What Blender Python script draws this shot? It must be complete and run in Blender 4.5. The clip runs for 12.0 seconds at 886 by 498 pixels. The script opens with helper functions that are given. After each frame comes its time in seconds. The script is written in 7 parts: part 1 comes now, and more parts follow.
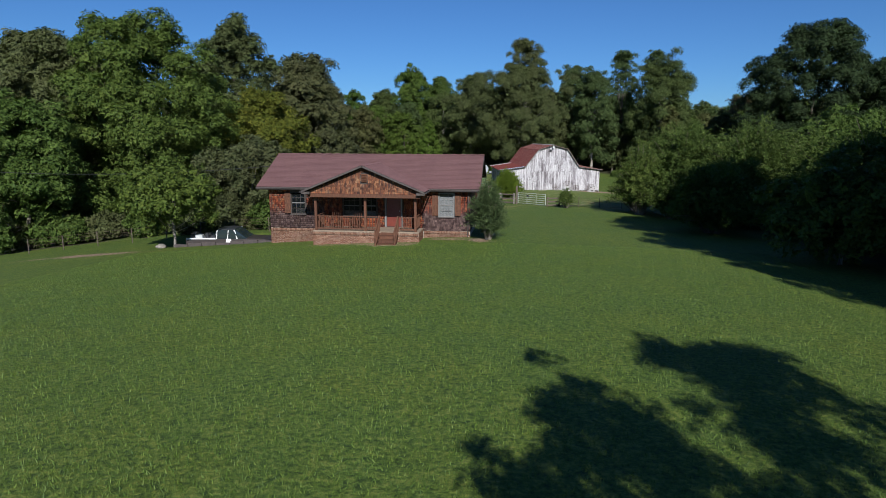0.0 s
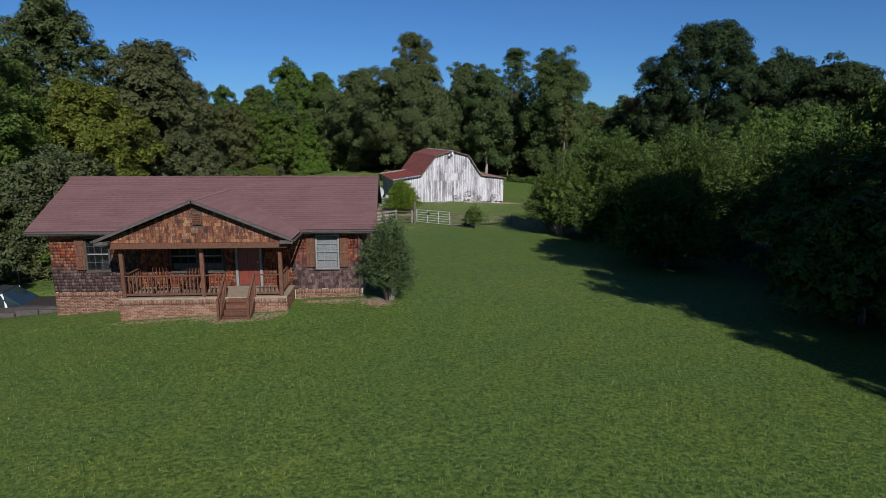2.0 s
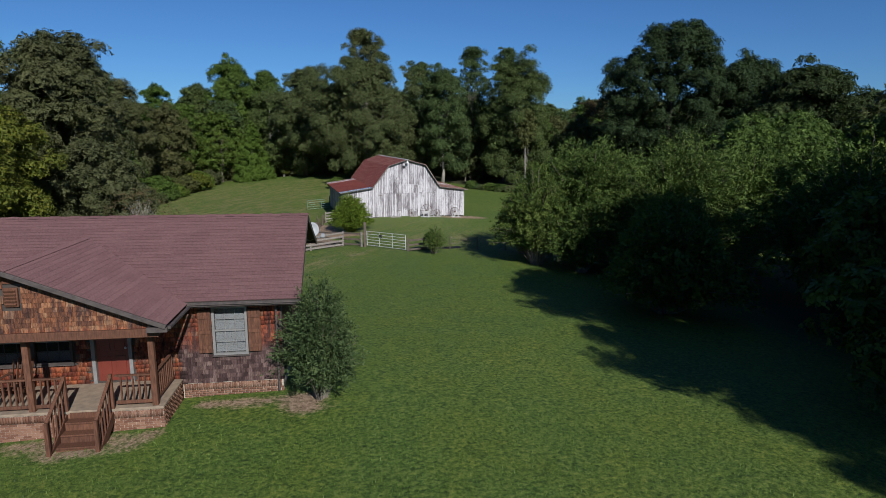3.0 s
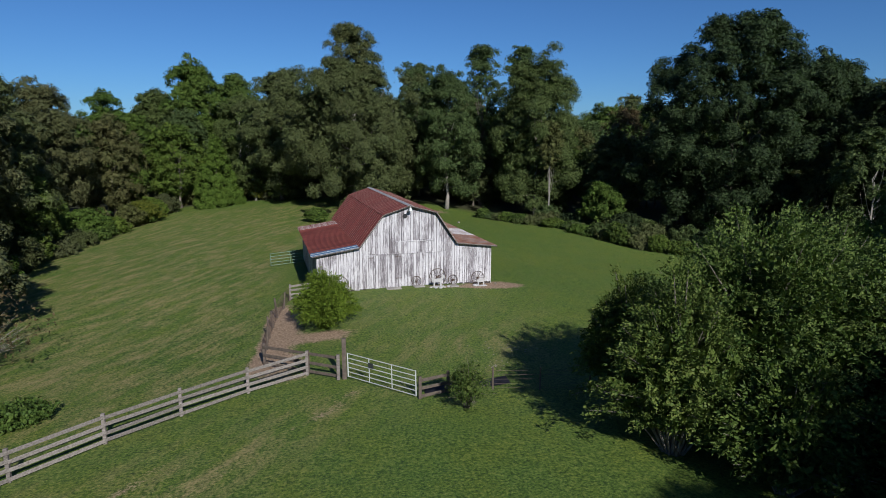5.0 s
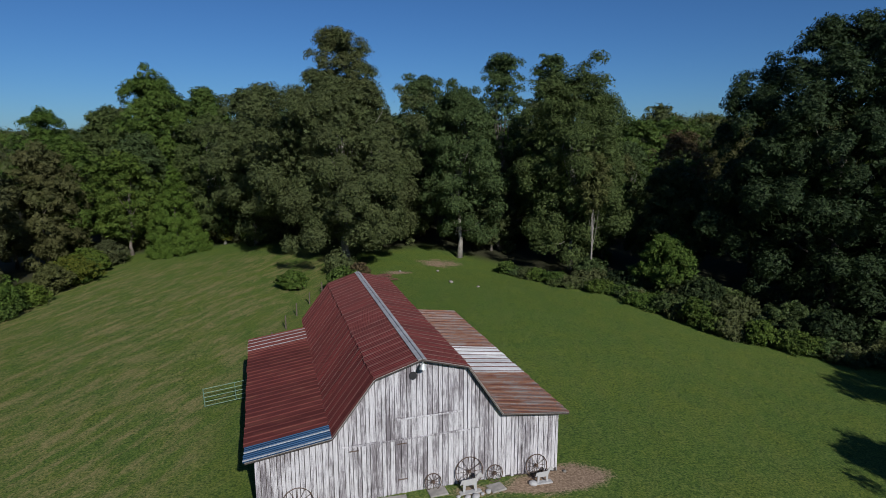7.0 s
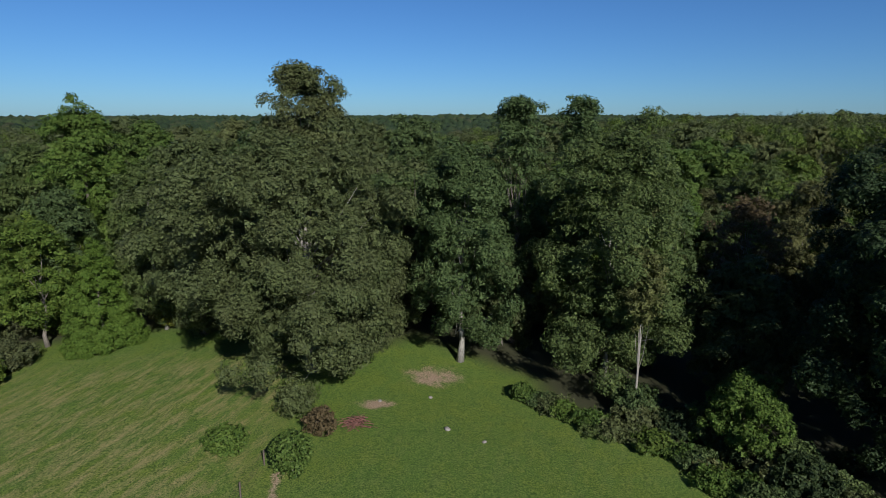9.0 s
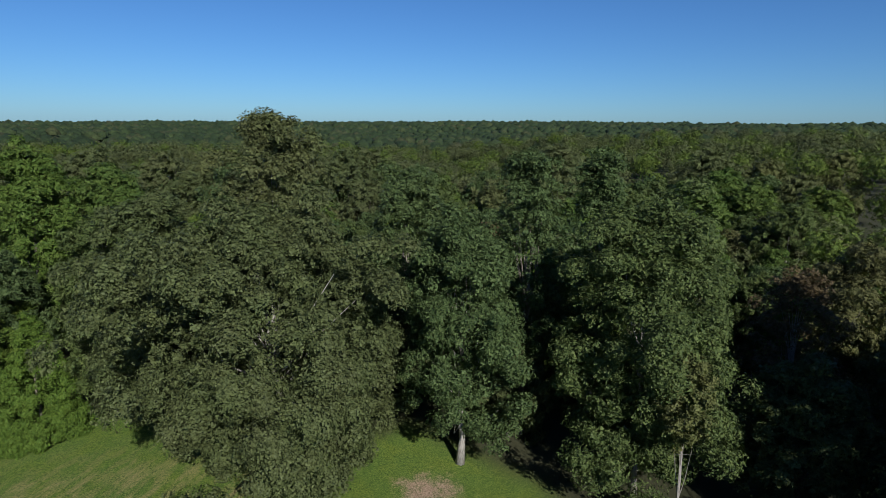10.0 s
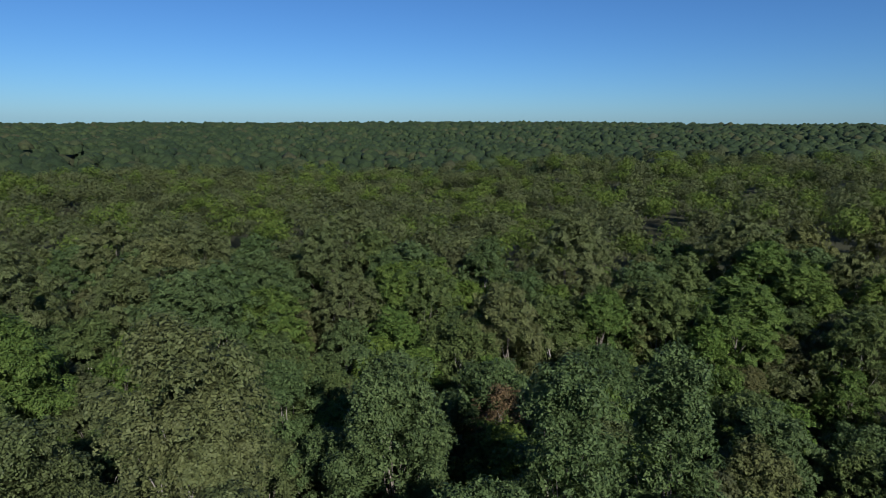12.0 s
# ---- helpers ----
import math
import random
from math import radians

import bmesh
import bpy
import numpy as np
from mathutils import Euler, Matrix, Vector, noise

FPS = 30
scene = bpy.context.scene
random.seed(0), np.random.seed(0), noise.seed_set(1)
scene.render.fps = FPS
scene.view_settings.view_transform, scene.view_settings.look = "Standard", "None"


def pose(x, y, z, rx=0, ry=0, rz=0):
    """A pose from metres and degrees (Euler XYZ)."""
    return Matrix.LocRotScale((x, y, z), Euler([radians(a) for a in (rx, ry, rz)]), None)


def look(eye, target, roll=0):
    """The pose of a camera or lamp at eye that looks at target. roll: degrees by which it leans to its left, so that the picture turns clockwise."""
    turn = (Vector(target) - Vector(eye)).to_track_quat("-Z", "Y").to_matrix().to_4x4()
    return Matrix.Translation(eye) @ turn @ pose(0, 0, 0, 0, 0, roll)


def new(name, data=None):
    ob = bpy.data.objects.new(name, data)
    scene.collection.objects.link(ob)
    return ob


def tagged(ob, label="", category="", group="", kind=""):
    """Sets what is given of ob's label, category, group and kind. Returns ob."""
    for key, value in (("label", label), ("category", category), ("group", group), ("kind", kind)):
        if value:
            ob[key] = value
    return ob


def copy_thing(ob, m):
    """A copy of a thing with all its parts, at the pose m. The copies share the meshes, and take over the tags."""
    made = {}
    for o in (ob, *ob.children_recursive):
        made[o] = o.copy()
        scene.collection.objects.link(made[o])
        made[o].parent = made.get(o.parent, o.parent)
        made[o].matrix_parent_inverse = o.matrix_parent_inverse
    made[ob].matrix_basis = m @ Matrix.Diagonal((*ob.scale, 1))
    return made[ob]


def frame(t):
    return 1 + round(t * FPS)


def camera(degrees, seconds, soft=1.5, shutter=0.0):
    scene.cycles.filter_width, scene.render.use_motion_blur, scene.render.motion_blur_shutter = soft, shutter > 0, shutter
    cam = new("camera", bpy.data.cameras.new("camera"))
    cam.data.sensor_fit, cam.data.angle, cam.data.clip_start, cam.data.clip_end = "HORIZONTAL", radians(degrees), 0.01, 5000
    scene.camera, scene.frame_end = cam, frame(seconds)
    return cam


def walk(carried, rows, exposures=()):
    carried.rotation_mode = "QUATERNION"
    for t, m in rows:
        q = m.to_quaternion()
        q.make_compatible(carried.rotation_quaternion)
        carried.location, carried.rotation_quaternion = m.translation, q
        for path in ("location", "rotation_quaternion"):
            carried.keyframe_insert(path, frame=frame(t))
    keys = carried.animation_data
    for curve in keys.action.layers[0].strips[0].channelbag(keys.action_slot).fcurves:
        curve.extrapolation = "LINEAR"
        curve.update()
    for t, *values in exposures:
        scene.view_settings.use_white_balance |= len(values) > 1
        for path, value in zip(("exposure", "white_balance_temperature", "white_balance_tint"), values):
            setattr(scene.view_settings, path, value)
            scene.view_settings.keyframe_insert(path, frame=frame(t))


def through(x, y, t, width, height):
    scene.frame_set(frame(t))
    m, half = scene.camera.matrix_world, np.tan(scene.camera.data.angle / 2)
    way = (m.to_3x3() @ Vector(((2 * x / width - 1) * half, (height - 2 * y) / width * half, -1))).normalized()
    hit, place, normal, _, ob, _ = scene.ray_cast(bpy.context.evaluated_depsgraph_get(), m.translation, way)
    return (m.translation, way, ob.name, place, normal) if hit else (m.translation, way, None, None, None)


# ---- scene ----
cam = camera(72.7, 12.0, 0.9)
PATH = [
    (0, (3.061, -0.504, 6.024), (2.834, 1.450, 5.663), 0.2),
    (0.5, (2.710, 2.167, 6.065), (2.497, 4.123, 5.704), 0.1),
    (1, (2.443, 4.863, 6.068), (2.263, 6.822, 5.709), 0.1),
    (1.5, (2.234, 7.621, 6.248), (2.142, 9.586, 5.889), 0.2),
    (2, (2.152, 10.634, 6.792), (2.290, 12.595, 6.427), 0.1),
    (2.5, (2.292, 14.163, 7.310), (2.549, 16.113, 6.943), 0.1),
    (2.7, (2.439, 15.789, 7.435), (2.712, 17.736, 7.069), 0.2),
    (4.3, (3.728, 31.296, 8.736), (4.036, 33.236, 8.365), 0.1),
    (4.5, (3.713, 33.550, 9.032), (4.024, 35.492, 8.666), 0.1),
    (5, (3.744, 39.149, 9.958), (4.057, 41.091, 9.597), 0.1),
    (5.5, (3.855, 44.464, 10.945), (4.170, 46.405, 10.583), 0.1),
    (6, (4.226, 49.540, 11.887), (4.539, 51.482, 11.526), 0.0),
    (6.5, (4.697, 54.432, 12.856), (5.011, 56.374, 12.496), -0.0),
    (6.7, (4.939, 56.257, 13.201), (5.254, 58.200, 12.845), -0.1),
    (8.3, (8.134, 71.341, 19.976), (8.433, 73.271, 19.547), 0.05),
    (8.5, (8.470, 73.320, 20.790), (8.769, 75.250, 20.361), 0.08),
    (9, (9.312, 78.248, 22.728), (9.607, 80.179, 22.301), 0.24),
    (9.5, (10.208, 83.323, 24.759), (10.502, 85.256, 24.339), 0.41),
    (10, (11.048, 88.546, 27.076), (11.345, 90.480, 26.664), 0.46),
    (10.5, (11.819, 93.834, 29.705), (12.124, 95.768, 29.295), 0.58),
    (11, (12.453, 98.984, 32.493), (12.764, 100.916, 32.078), 0.66),
    (11.5, (12.957, 103.798, 35.433), (13.274, 105.728, 35.017), 0.50),
    (12, (13.643, 108.331, 38.217), (13.966, 110.260, 37.795), 0.33),
]
walk(cam, [(t, look(eye, target, roll)) for t, eye, target, roll in PATH], [(0, 0.42, 6100, 10), (1.5, 0.36, 6100, 10), (2.5, 0.24, 6100, 10), (4.5, 0.32, 6100, 10), (5.5, 0.16, 6100, 10), (6.5, -0.10, 6100, 10), (8.5, 0.28, 6100, 10), (12, 0.46, 6100, 10)])

# ---- light ----
SUN_DIR = Vector((0.207, -0.830, 0.518)).normalized()
world = bpy.data.worlds.new("sky_world")
scene.world = world
world.use_nodes = True
wn = world.node_tree.nodes
sky = wn.new("ShaderNodeTexSky")
sky.sky_type = "NISHITA"
sky.sun_disc = False
sky.sun_elevation = math.asin(SUN_DIR.z)
sky.sun_rotation = math.atan2(SUN_DIR.x, SUN_DIR.y)
sky.altitude = 1500
sky.air_density = 1.0
sky.dust_density = 0.8
sky.ozone_density = 5.0
wn["Background"].inputs["Strength"].default_value = 0.045
tint_ = wn.new("ShaderNodeMix")
tint_.data_type, tint_.blend_type = "RGBA", "MULTIPLY"
tint_.inputs[0].default_value = 1.0
tint_.inputs[7].default_value = (0.72, 1.06, 1.38, 1.0)  # a clear, dry autumn sky
world.node_tree.links.new(sky.outputs["Color"], tint_.inputs[6])
world.node_tree.links.new(tint_.outputs[2], wn["Background"].inputs["Color"])
sun_data = bpy.data.lights.new("sun", "SUN")
sun_data.energy = 4.8
sun_data.angle = radians(0.5)
sun_data.color = (1.0, 0.955, 0.88)
sun = new("sun", sun_data)
sun.matrix_world = look(SUN_DIR * 300, (0, 0, 0))


# ---- materials ----
class Nodes:
    """A small builder for node materials."""

    def __init__(self, name):
        self.m = bpy.data.materials.new(name)
        self.m.use_nodes = True
        self.t = self.m.node_tree
        self.bsdf = self.t.nodes["Principled BSDF"]

    def add(self, kind, **values):
        n = self.t.nodes.new(kind)
        for k, v in values.items():
            if k in n.inputs:
                n.inputs[k].default_value = v
        return n

    def link(self, a, b):
        self.t.links.new(a, b)

    def noise(self, scale, detail=4.0, rough=0.55, coords=None, stretch=None):
        n = self.add("ShaderNodeTexNoise", Scale=scale, Detail=detail, Roughness=rough)
        src = coords or self.coords()
        if stretch:
            mp = self.add("ShaderNodeMapping", Scale=stretch)
            self.link(src, mp.inputs["Vector"])
            src = mp.outputs["Vector"]
        self.link(src, n.inputs["Vector"])
        return n.outputs["Fac"]

    def coords(self, which="Object"):
        n = self.add("ShaderNodeTexCoord")
        return n.outputs[which]

    def place(self):
        return self.add("ShaderNodeNewGeometry").outputs["Position"]

    def ramp(self, fac, stops):
        n = self.t.nodes.new("ShaderNodeValToRGB")
        els = n.color_ramp.elements
        while len(els) < len(stops):
            els.new(0.5)
        for e, (p, c) in zip(els, stops):
            e.position, e.color = p, (*c, 1.0)
        self.link(fac, n.inputs["Fac"])
        return n.outputs["Color"]

    def mix(self, fac, a, b, mode="MIX"):
        n = self.t.nodes.new("ShaderNodeMix")
        n.data_type, n.blend_type = "RGBA", mode
        for sock, v in ((n.inputs[0], fac), (n.inputs[6], a), (n.inputs[7], b)):
            if isinstance(v, (int, float)):
                sock.default_value = v
            elif isinstance(v, tuple):
                sock.default_value = (*v, 1.0)
            else:
                self.link(v, sock)
        return n.outputs[2]

    def math(self, op, a, b=0.0):
        n = self.t.nodes.new("ShaderNodeMath")
        n.operation = op
        for sock, v in zip(n.inputs, (a, b)):
            if isinstance(v, (int, float)):
                sock.default_value = v
            else:
                self.link(v, sock)
        return n.outputs[0]

    def random(self):
        return self.add("ShaderNodeObjectInfo").outputs["Random"]

    def any_random(self):
        """A number per object and per loose piece of a joined mesh."""
        return self.math("FRACT", self.math("ADD", self.random(), self.math("MULTIPLY", self.island(), 7.31)))

    def island(self):
        return self.add("ShaderNodeNewGeometry").outputs["Random Per Island"]

    def bump(self, height, strength=0.4, distance=0.02):
        n = self.add("ShaderNodeBump", Strength=strength, Distance=distance)
        self.link(height, n.inputs["Height"])
        self.link(n.outputs["Normal"], self.bsdf.inputs["Normal"])

    def done(self, colour, rough=0.8, metal=0.0, spec=0.5):
        if isinstance(colour, tuple):
            self.bsdf.inputs["Base Color"].default_value = (*colour, 1.0)
        else:
            self.link(colour, self.bsdf.inputs["Base Color"])
        if isinstance(rough, (int, float)):
            self.bsdf.inputs["Roughness"].default_value = rough
        else:
            self.link(rough, self.bsdf.inputs["Roughness"])
        self.bsdf.inputs["Metallic"].default_value = metal
        self.bsdf.inputs["Specular IOR Level"].default_value = spec
        return self.m


def plain(name, colour, rough=0.6, metal=0.0, vary=0.15, scale=6.0, bump=0.0):
    k = Nodes(name)
    f = k.noise(scale, 5.0)
    lo = tuple(c * (1 - vary) for c in colour)
    hi = tuple(min(1.0, c * (1 + vary)) for c in colour)
    if bump:
        k.bump(f, bump, 0.01)
    return k.done(k.ramp(f, [(0.3, lo), (0.7, hi)]), rough, metal)


def leaf_material(name, dark, mid, light, through=0.22, tip=None, cells=7.5, cover=0.57):
    """Sprays of leaves: single leaves cut out of each spray, a colour per leaf and per spray, a tint per tree, some light coming through."""
    k = Nodes(name)
    cell = k.add("ShaderNodeTexVoronoi", Scale=cells)
    k.link(k.place(), cell.inputs["Vector"])
    hue = k.add("ShaderNodeSeparateColor")
    k.link(cell.outputs["Color"], hue.inputs[0])
    pick = k.math("ADD", k.math("MULTIPLY", k.island(), 0.45), k.math("MULTIPLY", hue.outputs[0], 0.55))
    col = k.ramp(pick, [(0.1, dark), (0.5, mid), (0.92, light)])
    patch = k.noise(0.35, 3.0, coords=k.place())
    col = k.mix(k.math("MULTIPLY", patch, 0.6), col, k.mix(0.5, col, mid, "MULTIPLY") if tip is None else tip)
    tint = k.ramp(k.random(), [(0.0, (0.85, 0.92, 0.85)), (0.5, (1.0, 1.0, 1.0)), (1.0, (1.12, 1.03, 0.85))])
    col = k.mix(1.0, col, tint, "MULTIPLY")
    k.done(col, 0.6, 0.0, 0.15)
    # each leaf of a spray lies at an angle of its own
    sway = k.add("ShaderNodeVectorMath")
    sway.operation = "SUBTRACT"
    sway.inputs[1].default_value = (0.5, 0.5, 0.5)
    k.link(cell.outputs["Color"], sway.inputs[0])
    big = k.add("ShaderNodeVectorMath")
    big.operation = "SCALE"
    big.inputs["Scale"].default_value = 1.3
    k.link(sway.outputs[0], big.inputs[0])
    tilt = k.add("ShaderNodeVectorMath")
    tilt.operation = "ADD"
    k.link(big.outputs[0], tilt.inputs[0])
    k.link(k.add("ShaderNodeNewGeometry").outputs["Normal"], tilt.inputs[1])
    unit = k.add("ShaderNodeVectorMath")
    unit.operation = "NORMALIZE"
    k.link(tilt.outputs[0], unit.inputs[0])
    k.link(unit.outputs[0], k.bsdf.inputs["Normal"])
    tr = k.add("ShaderNodeBsdfTranslucent")
    k.link(k.mix(1.0, col, (1.0, 1.2, 0.5), "MULTIPLY"), tr.inputs["Color"])
    mx = k.add("ShaderNodeMixShader", Fac=through)
    k.link(k.bsdf.outputs[0], mx.inputs[1])
    k.link(tr.outputs[0], mx.inputs[2])
    gap = k.add("ShaderNodeBsdfTransparent")
    cut = k.add("ShaderNodeMixShader")
    k.link(k.math("GREATER_THAN", cell.outputs["Distance"], cover), cut.inputs[0])
    k.link(mx.outputs[0], cut.inputs[1])
    k.link(gap.outputs[0], cut.inputs[2])
    k.link(cut.outputs[0], k.t.nodes["Material Output"].inputs["Surface"])
    return k.m


LEAF_OAK = leaf_material("oak_leaves", (0.046, 0.063, 0.023), (0.080, 0.104, 0.036), (0.138, 0.164, 0.060), tip=(0.092, 0.082, 0.040))
LEAF_OAK_GREEN = leaf_material("green_oak_leaves", (0.041, 0.065, 0.023), (0.073, 0.108, 0.037), (0.128, 0.168, 0.062))
LEAF_GREEN = leaf_material("maple_leaves", (0.0445, 0.0785, 0.0187), (0.0801, 0.1262, 0.0263), (0.1336, 0.1828, 0.0425))
LEAF_YELLOW = leaf_material("yellowing_leaves", (0.060, 0.086, 0.014), (0.115, 0.135, 0.020), (0.205, 0.190, 0.030))
LEAF_BROWN = leaf_material("olive_brown_leaves", (0.0431, 0.0637, 0.0255), (0.0734, 0.0931, 0.0361), (0.1164, 0.1274, 0.051), tip=(0.085, 0.068, 0.038))
LEAF_BRIGHT = leaf_material("bright_leaves", (0.05, 0.09, 0.0175), (0.0875, 0.14, 0.025), (0.1438, 0.1938, 0.0425))
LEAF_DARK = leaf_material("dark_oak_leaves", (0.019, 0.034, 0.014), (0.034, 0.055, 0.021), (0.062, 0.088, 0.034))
LEAF_CEDAR = leaf_material("cedar_sprays", (0.0465, 0.093, 0.0178), (0.0764, 0.1362, 0.0241), (0.1196, 0.1827, 0.037), 0.12, None, 12.0)
LEAF_CLIP = leaf_material("clipped_sprays", (0.0552, 0.0978, 0.0115), (0.1035, 0.161, 0.0172), (0.161, 0.2127, 0.0276), 0.12, None, 20.0, 0.62)
LEAF_THICKET = leaf_material("thicket_leaves", (0.034, 0.066, 0.014), (0.078, 0.122, 0.026), (0.160, 0.200, 0.056), 0.22, None, 13.0)
LEAF_SHRUB = leaf_material("house_shrub_leaves", (0.039, 0.0676, 0.0286), (0.0676, 0.1066, 0.0442), (0.1235, 0.169, 0.0715), 0.2, None, 18.0)
LEAF_DRY = leaf_material("dry_leaves", (0.075, 0.058, 0.030), (0.120, 0.085, 0.045), (0.170, 0.120, 0.065))

k = Nodes("bark")
f = k.noise(3.0, 6.0, stretch=(6.0, 6.0, 0.8))
k.bump(f, 0.7, 0.03)
BARK = k.done(k.ramp(f, [(0.3, (0.060, 0.050, 0.040)), (0.7, (0.22, 0.19, 0.155))]), 0.9)
k = Nodes("pale_bark")
f = k.noise(2.5, 6.0, stretch=(5.0, 5.0, 0.9))
k.bump(f, 0.5, 0.02)
BARK_PALE = k.done(k.ramp(f, [(0.3, (0.12, 0.105, 0.088)), (0.7, (0.32, 0.295, 0.26))]), 0.85)

# lawn and pasture: mown green, with thin dry patches and bare soil where it is worn
k = Nodes("grass")
pos = k.place()
big = k.noise(0.05, 4.0, 0.6, pos)
mid = k.noise(0.45, 4.0, 0.6, pos)
fine = k.noise(9.0, 5.0, 0.7, pos)
turn_ = k.add("ShaderNodeMapping")
turn_.vector_type = "TEXTURE"
turn_.inputs["Rotation"].default_value = (0, 0, radians(63))
turn_.inputs["Scale"].default_value = (3.5, 1.0, 1.0)
k.link(pos, turn_.inputs["Vector"])
rows_ = k.noise(1.3, 4.0, 0.68, turn_.outputs["Vector"])
tuft = k.noise(3.2, 4.0, 0.65, pos)
blade = k.math("ADD", k.math("MULTIPLY", fine, 0.82), k.math("MULTIPLY", tuft, 0.18))
col = k.ramp(blade, [(0.37, (0.022, 0.043, 0.008)), (0.5, (0.074, 0.120, 0.018)), (0.63, (0.158, 0.190, 0.040))])
col = k.mix(k.ramp(mid, [(0.42, (0, 0, 0)), (0.62, (1, 1, 1))]), col, k.mix(1.0, col, (1.16, 1.05, 0.92), "MULTIPLY"))
col = k.mix(k.ramp(big, [(0.38, (0, 0, 0)), (0.66, (0.8, 0.8, 0.8))]), col, k.mix(1.0, col, (0.80, 0.90, 0.88), "MULTIPLY"))
straw_at = k.add("ShaderNodeAttribute")
straw_at.attribute_name = "straw"
straw = k.math("MULTIPLY", straw_at.outputs["Fac"], k.ramp(k.math("ADD", k.math("MULTIPLY", rows_, 0.65), k.math("MULTIPLY", fine, 0.35)), [(0.46, (0, 0, 0)), (0.62, (1, 1, 1))]))
col = k.mix(straw, col, k.ramp(fine, [(0.32, (0.110, 0.112, 0.036)), (0.68, (0.285, 0.235, 0.100))]))
soil_at = k.add("ShaderNodeAttribute")
soil_at.attribute_name = "soil"
edge = k.math("ADD", soil_at.outputs["Fac"], k.math("MULTIPLY", k.math("SUBTRACT", mid, 0.5), 1.1))
edge = k.math("ADD", edge, k.math("MULTIPLY", k.math("SUBTRACT", fine, 0.5), 0.9))
col = k.mix(k.ramp(edge, [(0.48, (0, 0, 0)), (0.74, (1, 1, 1))]), col, k.ramp(fine, [(0.36, (0.145, 0.092, 0.058)), (0.64, (0.36, 0.262, 0.180))]))
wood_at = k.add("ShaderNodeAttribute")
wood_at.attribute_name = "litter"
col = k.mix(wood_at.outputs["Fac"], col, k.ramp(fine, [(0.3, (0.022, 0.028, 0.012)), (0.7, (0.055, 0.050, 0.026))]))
k.bump(k.math("ADD", fine, k.math("MULTIPLY", mid, 0.6)), 0.9, 0.06)
GRASS = k.done(col, 0.75, 0.0, 0.25)
k = Nodes("grass_blades")
BLADES = k.done(k.ramp(k.island(), [(0.0, (0.036, 0.074, 0.010)), (0.6, (0.078, 0.130, 0.018)), (1.0, (0.120, 0.170, 0.028))]), 0.6, 0.0, 0.3)

# roof shingles of the house, a tone per strip
k = Nodes("roof_shingles")
f = k.noise(24.0, 4.0)
s = k.noise(0.7, 4.0)
col = k.ramp(k.island(), [(0.0, (0.100, 0.054, 0.055)), (0.5, (0.109, 0.060, 0.061)), (1.0, (0.118, 0.066, 0.066))])
col = k.mix(0.55, col, k.ramp(f, [(0.3, (0.45, 0.42, 0.42)), (0.7, (1.35, 1.3, 1.3))]), "MULTIPLY")
col = k.mix(0.5, col, k.ramp(s, [(0.35, (0.90, 0.89, 0.90)), (0.65, (1.08, 1.06, 1.05))]), "MULTIPLY")
k.bump(f, 0.15, 0.006)
SHINGLE = k.done(col, 0.9, 0.0, 0.2)
k.bsdf.inputs["Diffuse Roughness"].default_value = 1.0

# cedar shakes: red-brown where dry, grey and dark where the weather reaches low down
def shake_material(name, sheltered):
    k = Nodes(name)
    pos = k.place()
    grain = k.noise(6.0, 6.0, 0.65, pos, (7.0, 7.0, 0.8))
    sep = k.add("ShaderNodeSeparateXYZ")
    k.link(pos, sep.inputs[0])
    blot = k.noise(2.4, 6.0, 0.72, pos, (3.2, 3.2, 0.55))
    stain = k.math("ADD", sep.outputs["Z"], k.math("MULTIPLY", k.noise(1.1, 5.0, 0.65, pos), 1.6))
    warm = k.ramp(k.any_random(), [(0.0, (0.105, 0.026, 0.015)), (0.3, (0.190, 0.045, 0.021)), (0.65, (0.265, 0.068, 0.028)), (0.88, (0.300, 0.115, 0.050)), (1.0, (0.17, 0.095, 0.062))])
    grey = k.ramp(k.any_random(), [(0.0, (0.046, 0.027, 0.027)), (0.6, (0.088, 0.056, 0.054)), (1.0, (0.150, 0.104, 0.096))])
    col = warm if sheltered else k.mix(k.ramp(k.math("DIVIDE", stain, 5.0), [(0.44, (0, 0, 0)), (0.56, (1, 1, 1))]), grey, warm)
    tan_ = k.ramp(k.any_random(), [(0.0, (0.095, 0.048, 0.028)), (0.5, (0.190, 0.088, 0.043)), (1.0, (0.265, 0.148, 0.080))])
    col = k.mix(k.ramp(k.math("SUBTRACT", sep.outputs["Z"], 2.3), [(0.45, (0, 0, 0)), (0.62, (0.75, 0.75, 0.75))]), col, tan_)
    col = k.mix(k.ramp(blot, [(0.44, (0, 0, 0)), (0.60, (0.92, 0.92, 0.92))]), col, k.mix(1.0, grey, (0.55, 0.50, 0.48), "MULTIPLY"))
    col = k.mix(0.85, col, k.ramp(grain, [(0.34, (0.30, 0.28, 0.28)), (0.64, (1.35, 1.28, 1.22))]), "MULTIPLY")
    k.bump(grain, 0.8, 0.012)
    return k.done(col, 0.85, 0.0, 0.25)


SHAKE = shake_material("cedar_shakes", False)
SHAKE_RED = shake_material("sheltered_cedar_shakes", True)

